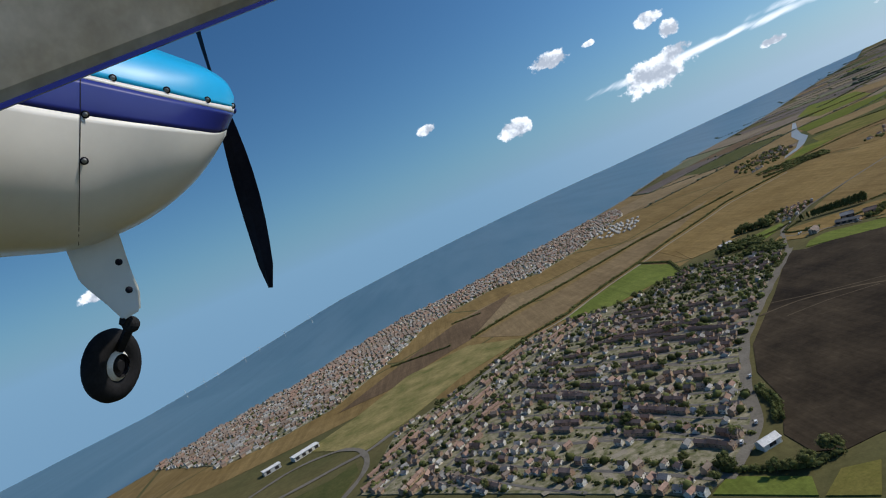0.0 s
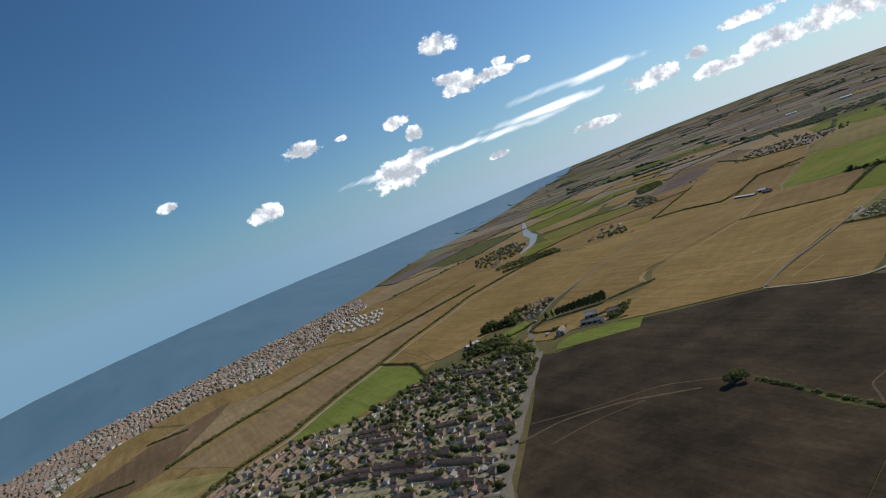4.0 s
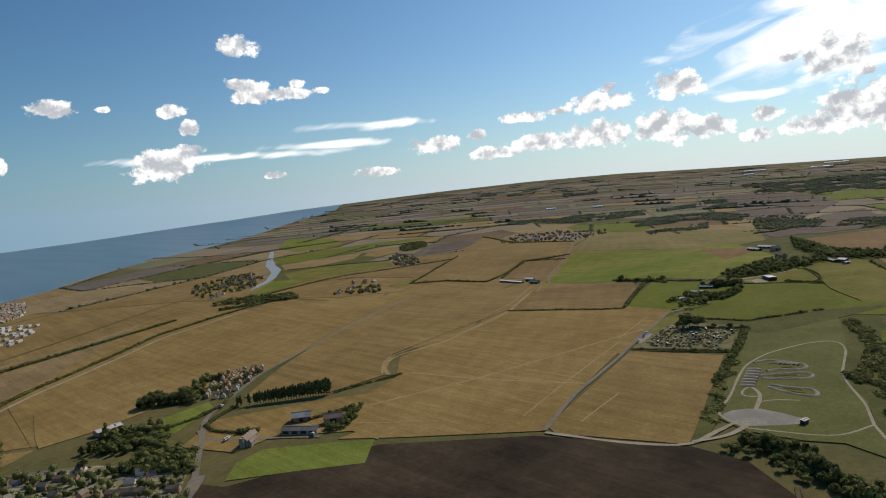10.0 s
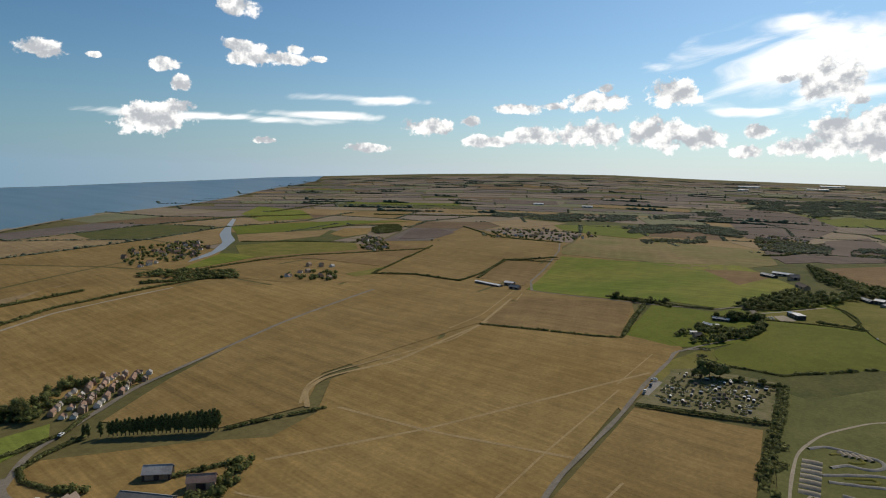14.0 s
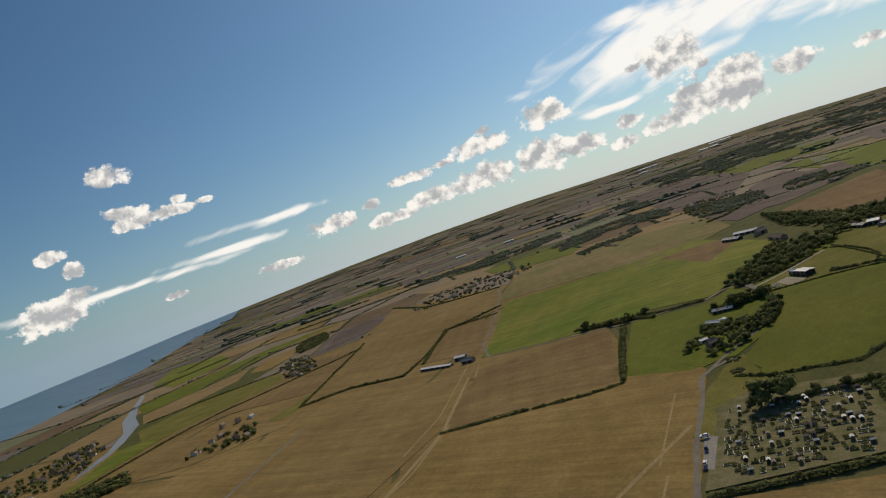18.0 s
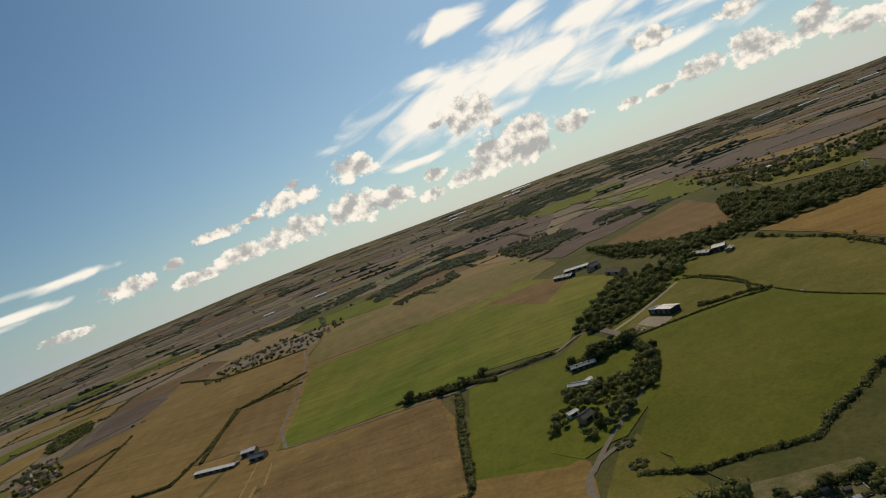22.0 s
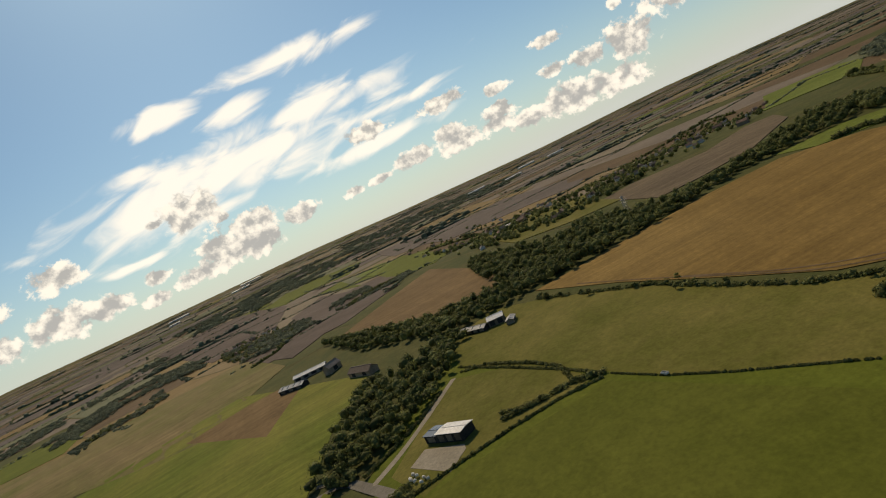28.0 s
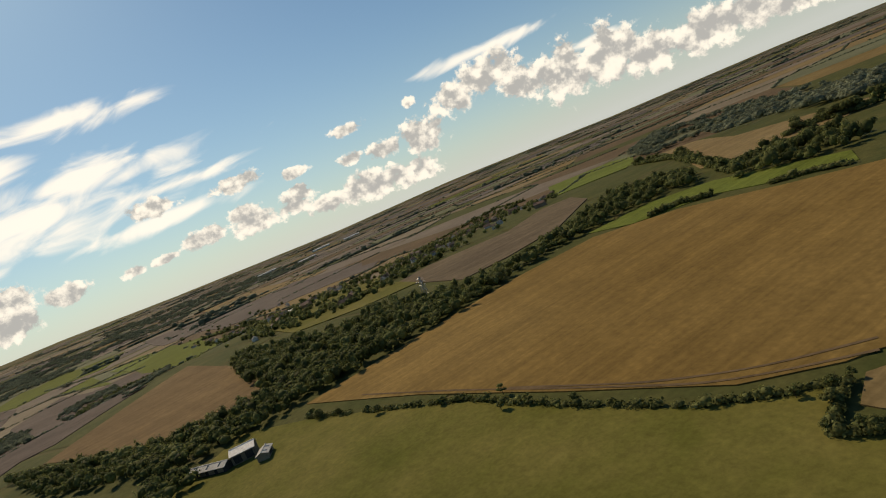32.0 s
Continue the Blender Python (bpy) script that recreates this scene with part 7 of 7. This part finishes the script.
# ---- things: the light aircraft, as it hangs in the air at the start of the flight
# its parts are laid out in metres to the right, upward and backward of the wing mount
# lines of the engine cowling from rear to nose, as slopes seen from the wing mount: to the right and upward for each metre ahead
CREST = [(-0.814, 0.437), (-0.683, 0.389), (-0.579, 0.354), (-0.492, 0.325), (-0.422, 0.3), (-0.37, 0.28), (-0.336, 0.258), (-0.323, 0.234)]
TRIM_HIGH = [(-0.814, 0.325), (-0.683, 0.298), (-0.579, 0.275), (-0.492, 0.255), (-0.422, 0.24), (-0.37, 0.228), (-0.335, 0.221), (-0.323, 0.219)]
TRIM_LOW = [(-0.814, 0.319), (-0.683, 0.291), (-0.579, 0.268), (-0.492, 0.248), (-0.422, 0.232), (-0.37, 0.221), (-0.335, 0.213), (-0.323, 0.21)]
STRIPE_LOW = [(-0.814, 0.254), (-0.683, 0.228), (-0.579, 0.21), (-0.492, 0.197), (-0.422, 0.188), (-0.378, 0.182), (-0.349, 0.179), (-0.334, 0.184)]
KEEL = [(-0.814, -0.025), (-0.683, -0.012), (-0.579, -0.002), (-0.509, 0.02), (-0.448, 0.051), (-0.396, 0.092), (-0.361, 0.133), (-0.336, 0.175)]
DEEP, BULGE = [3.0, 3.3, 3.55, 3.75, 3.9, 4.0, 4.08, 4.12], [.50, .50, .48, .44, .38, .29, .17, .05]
LEG = [(-2.223, -0.049, -3.75), (-1.909, 0.043, -3.75), (-1.805, -0.128, -3.75), (-1.756, -0.232, -3.75), (-1.752, -0.35, -3.75), (-1.85, -0.409, -3.75), (-1.955, -0.311, -3.75), (-2.024, -0.258, -3.75), (-2.105, -0.186, -3.75)]
EDGE_A, EDGE_B = (-1.411, 0.201, -1.55), (-0.393, 1.192, -2.75)
HUB, WHEEL = (-1.829, -0.441, -3.8), (-2.015, -0.709, -3.95)
PROP_HUB = (-1.486, 0.952, -4.350)
BLADE_TIPS = [(-1.818, 2.186, -4.4), (-1.189, -0.265, -4.4)]
SCREWS = [(2.78, .205), (3.93, .205), (5.15, .205), (6.7, .205), (2.29, .415), (2.29, .62)]  # station, share from crest to keel


def paint(name, colour, rough, uneven=.05):
    m = material(name, tuple(c * (1 - uneven) for c in colour), tuple(min(.9, c * (1 + uneven)) for c in colour), .5, .3, rough=rough, bump=0, spec=.5)
    for k in m.node_tree.nodes:
        if k.bl_idname == "ShaderNodeMath" and k.operation == "MULTIPLY_ADD":
            k.inputs[1].default_value, k.inputs[2].default_value = .06, .97
    return m


MATS["AIR_WHITE"] = paint("aircraft_white", (.80, .79, .75), .3)
MATS["AIR_BLUE"] = paint("aircraft_light_blue", (.012, .42, .78), .25)
MATS["AIR_NAVY"] = paint("aircraft_dark_blue", (.022, .034, .24), .25)
MATS["AIR_RUBBER"] = material("tyre_rubber", (.016, .016, .018), (.026, .026, .028), .3, .02, rough=.7)
MATS["AIR_BLACK"] = material("propeller_black", (.012, .012, .018), (.020, .020, .028), .3, .02, rough=.5)
MATS["AIR_GREY"] = material("wing_underside", (.290, .260, .200), (.500, .480, .430), .42, .25, rough=.35, bump=0, spec=.4)
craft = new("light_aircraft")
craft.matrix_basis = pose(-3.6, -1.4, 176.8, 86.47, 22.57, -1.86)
tagged(craft, "white and blue light aircraft with a nose wheel, in flight", "aircraft")
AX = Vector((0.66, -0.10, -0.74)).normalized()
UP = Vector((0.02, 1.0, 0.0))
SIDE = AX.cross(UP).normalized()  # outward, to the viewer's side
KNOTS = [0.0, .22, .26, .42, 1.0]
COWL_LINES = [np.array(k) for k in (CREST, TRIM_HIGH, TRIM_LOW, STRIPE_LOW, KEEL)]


def along(values, u):
    """A smooth value at station u of a line of eight stations."""
    v = np.asarray(values, float)
    i = min(max(int(u), 0), len(v) - 2)
    t = u - i
    a, b, c, d = v[max(i - 1, 0)], v[i], v[i + 1], v[min(i + 2, len(v) - 1)]
    return b + .5 * t * ((c - a) + t * ((2 * a - 5 * b + 4 * c - d) + t * (3 * (b - c) + d - a)))


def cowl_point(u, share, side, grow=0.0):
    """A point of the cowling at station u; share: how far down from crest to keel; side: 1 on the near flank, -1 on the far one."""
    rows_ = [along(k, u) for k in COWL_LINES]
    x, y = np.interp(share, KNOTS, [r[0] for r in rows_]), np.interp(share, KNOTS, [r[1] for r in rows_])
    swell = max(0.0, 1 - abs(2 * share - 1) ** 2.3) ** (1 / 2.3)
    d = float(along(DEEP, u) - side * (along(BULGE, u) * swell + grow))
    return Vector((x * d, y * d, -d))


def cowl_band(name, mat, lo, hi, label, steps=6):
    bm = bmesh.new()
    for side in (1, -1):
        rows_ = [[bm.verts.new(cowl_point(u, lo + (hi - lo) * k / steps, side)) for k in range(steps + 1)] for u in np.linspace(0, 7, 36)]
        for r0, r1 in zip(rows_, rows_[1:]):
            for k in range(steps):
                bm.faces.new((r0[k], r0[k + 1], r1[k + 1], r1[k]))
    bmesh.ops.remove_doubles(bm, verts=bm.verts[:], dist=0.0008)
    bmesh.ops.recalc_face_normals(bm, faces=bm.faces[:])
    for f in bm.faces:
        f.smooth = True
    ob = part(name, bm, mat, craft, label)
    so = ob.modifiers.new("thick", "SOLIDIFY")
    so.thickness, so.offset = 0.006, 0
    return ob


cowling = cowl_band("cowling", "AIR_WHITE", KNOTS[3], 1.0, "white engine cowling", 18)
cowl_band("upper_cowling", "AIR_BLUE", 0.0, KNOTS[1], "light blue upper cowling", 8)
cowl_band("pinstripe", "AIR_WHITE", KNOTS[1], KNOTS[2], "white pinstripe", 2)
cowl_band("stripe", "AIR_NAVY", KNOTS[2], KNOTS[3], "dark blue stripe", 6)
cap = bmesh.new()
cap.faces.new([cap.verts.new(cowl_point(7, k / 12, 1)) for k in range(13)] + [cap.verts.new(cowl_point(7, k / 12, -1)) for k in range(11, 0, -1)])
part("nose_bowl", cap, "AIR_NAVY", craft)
seam = bmesh.new()
pr = None
for k in range(31):
    share = .25 + .74 * k / 30
    now = [seam.verts.new(cowl_point(2.2, share, 1, .005)), seam.verts.new(cowl_point(2.216, share, 1, .005))]
    if pr:
        seam.faces.new((pr[0], pr[1], now[1], now[0]))
    pr = now
part("panel_seam", seam, "AIR_BLACK", cowling)
for station, share in SCREWS:
    q = cowl_point(station, share, 1, .012)
    for nm, r, flat, mat in (("washer", .020, .25, "AIR_BLACK"), ("screw", .014, .6, "STEEL")):
        sc = bmesh.new()
        bmesh.ops.create_uvsphere(sc, u_segments=12, v_segments=6, radius=r, matrix=Matrix.Translation(q) @ (-q).to_track_quat("Z", "Y").to_matrix().to_4x4() @ Matrix.Diagonal((1, 1, flat, 1)))
        part(nm, sc, mat, cowling)

# wing: an aerofoil between two stations
wing_bm = bmesh.new()
A0, B0 = Vector(EDGE_A), Vector(EDGE_B)
back, lift_v = Vector((-0.30, 0.62, 0.72)).normalized(), Vector((-0.25, 0.75, -0.62)).normalized()
prof = [(0, 0), (.05, -.018), (.25, -.03), (.8, -.03), (1.6, -.01), (1.62, .01), (.8, .14), (.25, .13), (.05, .06)]
st_ = [[wing_bm.verts.new(o + back * a + lift_v * b) for a, b in prof] for o in (A0, A0.lerp(B0, .5), B0)]
for r0, r1 in zip(st_, st_[1:]):
    for k in range(len(prof)):
        wing_bm.faces.new((r0[k], r0[(k + 1) % len(prof)], r1[(k + 1) % len(prof)], r1[k]))
wing_bm.faces.new(st_[0])
wing_bm.faces.new(st_[-1][::-1])
bmesh.ops.recalc_face_normals(wing_bm, faces=wing_bm.faces[:])
edge_bm = bmesh.new()
rod(edge_bm, A0, B0, .011)
part("trailing_edge", edge_bm, "AIR_NAVY", craft, "dark edge strip of the wing")
wing = part("wing", wing_bm, "AIR_GREY", craft, "grey-white wing underside with flaking paint")

# nose leg, fork and wheel
leg = bmesh.new()
LEG = [(x, y + (.14 if k < 2 else 0), z) for k, (x, y, z) in enumerate(LEG)]
thick = Vector((0.45, 0, 0.8)).normalized() * .05
fr, bk = [leg.verts.new(Vector(p) + thick) for p in LEG], [leg.verts.new(Vector(p) - thick) for p in LEG]
leg.faces.new(fr)
leg.faces.new(bk[::-1])
for i in range(len(LEG)):
    j = (i + 1) % len(LEG)
    leg.faces.new((fr[i], bk[i], bk[j], fr[j]))
bmesh.ops.recalc_face_normals(leg, faces=leg.faces[:])
bmesh.ops.bevel(leg, geom=leg.edges[:], offset=.012, segments=2, affect="EDGES")
nose_leg = part("nose_leg", leg, "AIR_WHITE", craft, "white nose leg fairing")
for k in (1.0, .62):
    q = Vector(LEG[3]).lerp(Vector(LEG[1]), 1 - k) * .98 + Vector((-.03, 0, .06))
    hb = bmesh.new()
    bmesh.ops.create_uvsphere(hb, u_segments=10, v_segments=6, radius=.02, matrix=Matrix.Translation(q))
    part("bolt", hb, "AIR_BLACK", nose_leg)
fork = bmesh.new()
rod(fork, HUB, Vector(WHEEL) + Vector((.05, .10, 0)), .03)
bmesh.ops.create_uvsphere(fork, u_segments=14, v_segments=9, radius=.05, matrix=Matrix.Translation(HUB))
rod(fork, HUB, Vector(LEG[5]), .035)
part("fork", fork, "AIR_RUBBER", craft)
axle = Vector((0.97, 0.02, 0.24)).normalized()
turn_w = Matrix.Translation(WHEEL) @ axle.to_track_quat("Z", "Y").to_matrix().to_4x4()
ty_bm = bmesh.new()
prev = None
first = None
for a in range(40):
    th = a / 40 * 2 * math.pi
    rowv = []
    for b in range(12):
        ph = b / 12 * 2 * math.pi
        r = .150 + .076 * math.cos(ph)
        rowv.append(ty_bm.verts.new(turn_w @ Vector((r * math.cos(th), r * math.sin(th), .066 * math.sin(ph)))))
    if prev:
        for b in range(12):
            ty_bm.faces.new((prev[b], rowv[b], rowv[(b + 1) % 12], prev[(b + 1) % 12]))
    prev, first = rowv, first or rowv
for b in range(12):
    ty_bm.faces.new((prev[b], first[b], first[(b + 1) % 12], prev[(b + 1) % 12]))
bmesh.ops.recalc_face_normals(ty_bm, faces=ty_bm.faces[:])
for f in ty_bm.faces:
    f.smooth = True
tyre = part("tyre", ty_bm, "AIR_RUBBER", craft, "black rubber nose tyre")
for nm, r1, r2, z, mat in (("rim", .098, .072, .052, "AIR_WHITE"), ("hub_cap", .045, .03, .05, "AIR_RUBBER")):
    rb = bmesh.new()
    bmesh.ops.create_cone(rb, cap_ends=nm != "rim", segments=28, radius1=r1, radius2=r2, depth=.03, matrix=turn_w @ Matrix.Translation((0, 0, z)))
    part(nm, rb, mat, tyre)
disc = bmesh.new()
bmesh.ops.create_cone(disc, cap_ends=True, segments=24, radius1=.085, radius2=.07, depth=.07, matrix=turn_w)
part("wheel_disc", disc, "AIR_RUBBER", tyre)

# propeller at rest
for tip in BLADE_TIPS:
    pb_ = bmesh.new()
    h, t = Vector(PROP_HUB), Vector(tip)
    d = (t - h)
    wide = d.cross(AX).normalized()
    rows_ = []
    for k in range(9):
        w = k / 8
        c_ = h + d * w + wide * (.05 * math.sin(w * 2.4))
        half = .035 + .045 * math.sin(min(1.0, w * 1.15) * math.pi * .8) if w < .97 else .02
        tw = AX * (half * (.7 - .5 * w))
        rows_.append([pb_.verts.new(c_ - wide * half - tw), pb_.verts.new(c_ + AX * .014), pb_.verts.new(c_ + wide * half + tw), pb_.verts.new(c_ - AX * .014)])
    for r0, r1 in zip(rows_, rows_[1:]):
        for k in range(4):
            pb_.faces.new((r0[k], r0[(k + 1) % 4], r1[(k + 1) % 4], r1[k]))
    pb_.faces.new(rows_[0])
    pb_.faces.new(rows_[-1][::-1])
    bmesh.ops.recalc_face_normals(pb_, faces=pb_.faces[:])
    part("propeller_blade", pb_, "AIR_BLACK", craft, "dark propeller blade at rest")
spin = bmesh.new()
bmesh.ops.create_cone(spin, cap_ends=True, segments=20, radius1=.10, radius2=.02, depth=.2, matrix=Matrix.Translation(PROP_HUB) @ AX.to_track_quat("Z", "Y").to_matrix().to_4x4())
part("spinner", spin, "AIR_NAVY", craft)
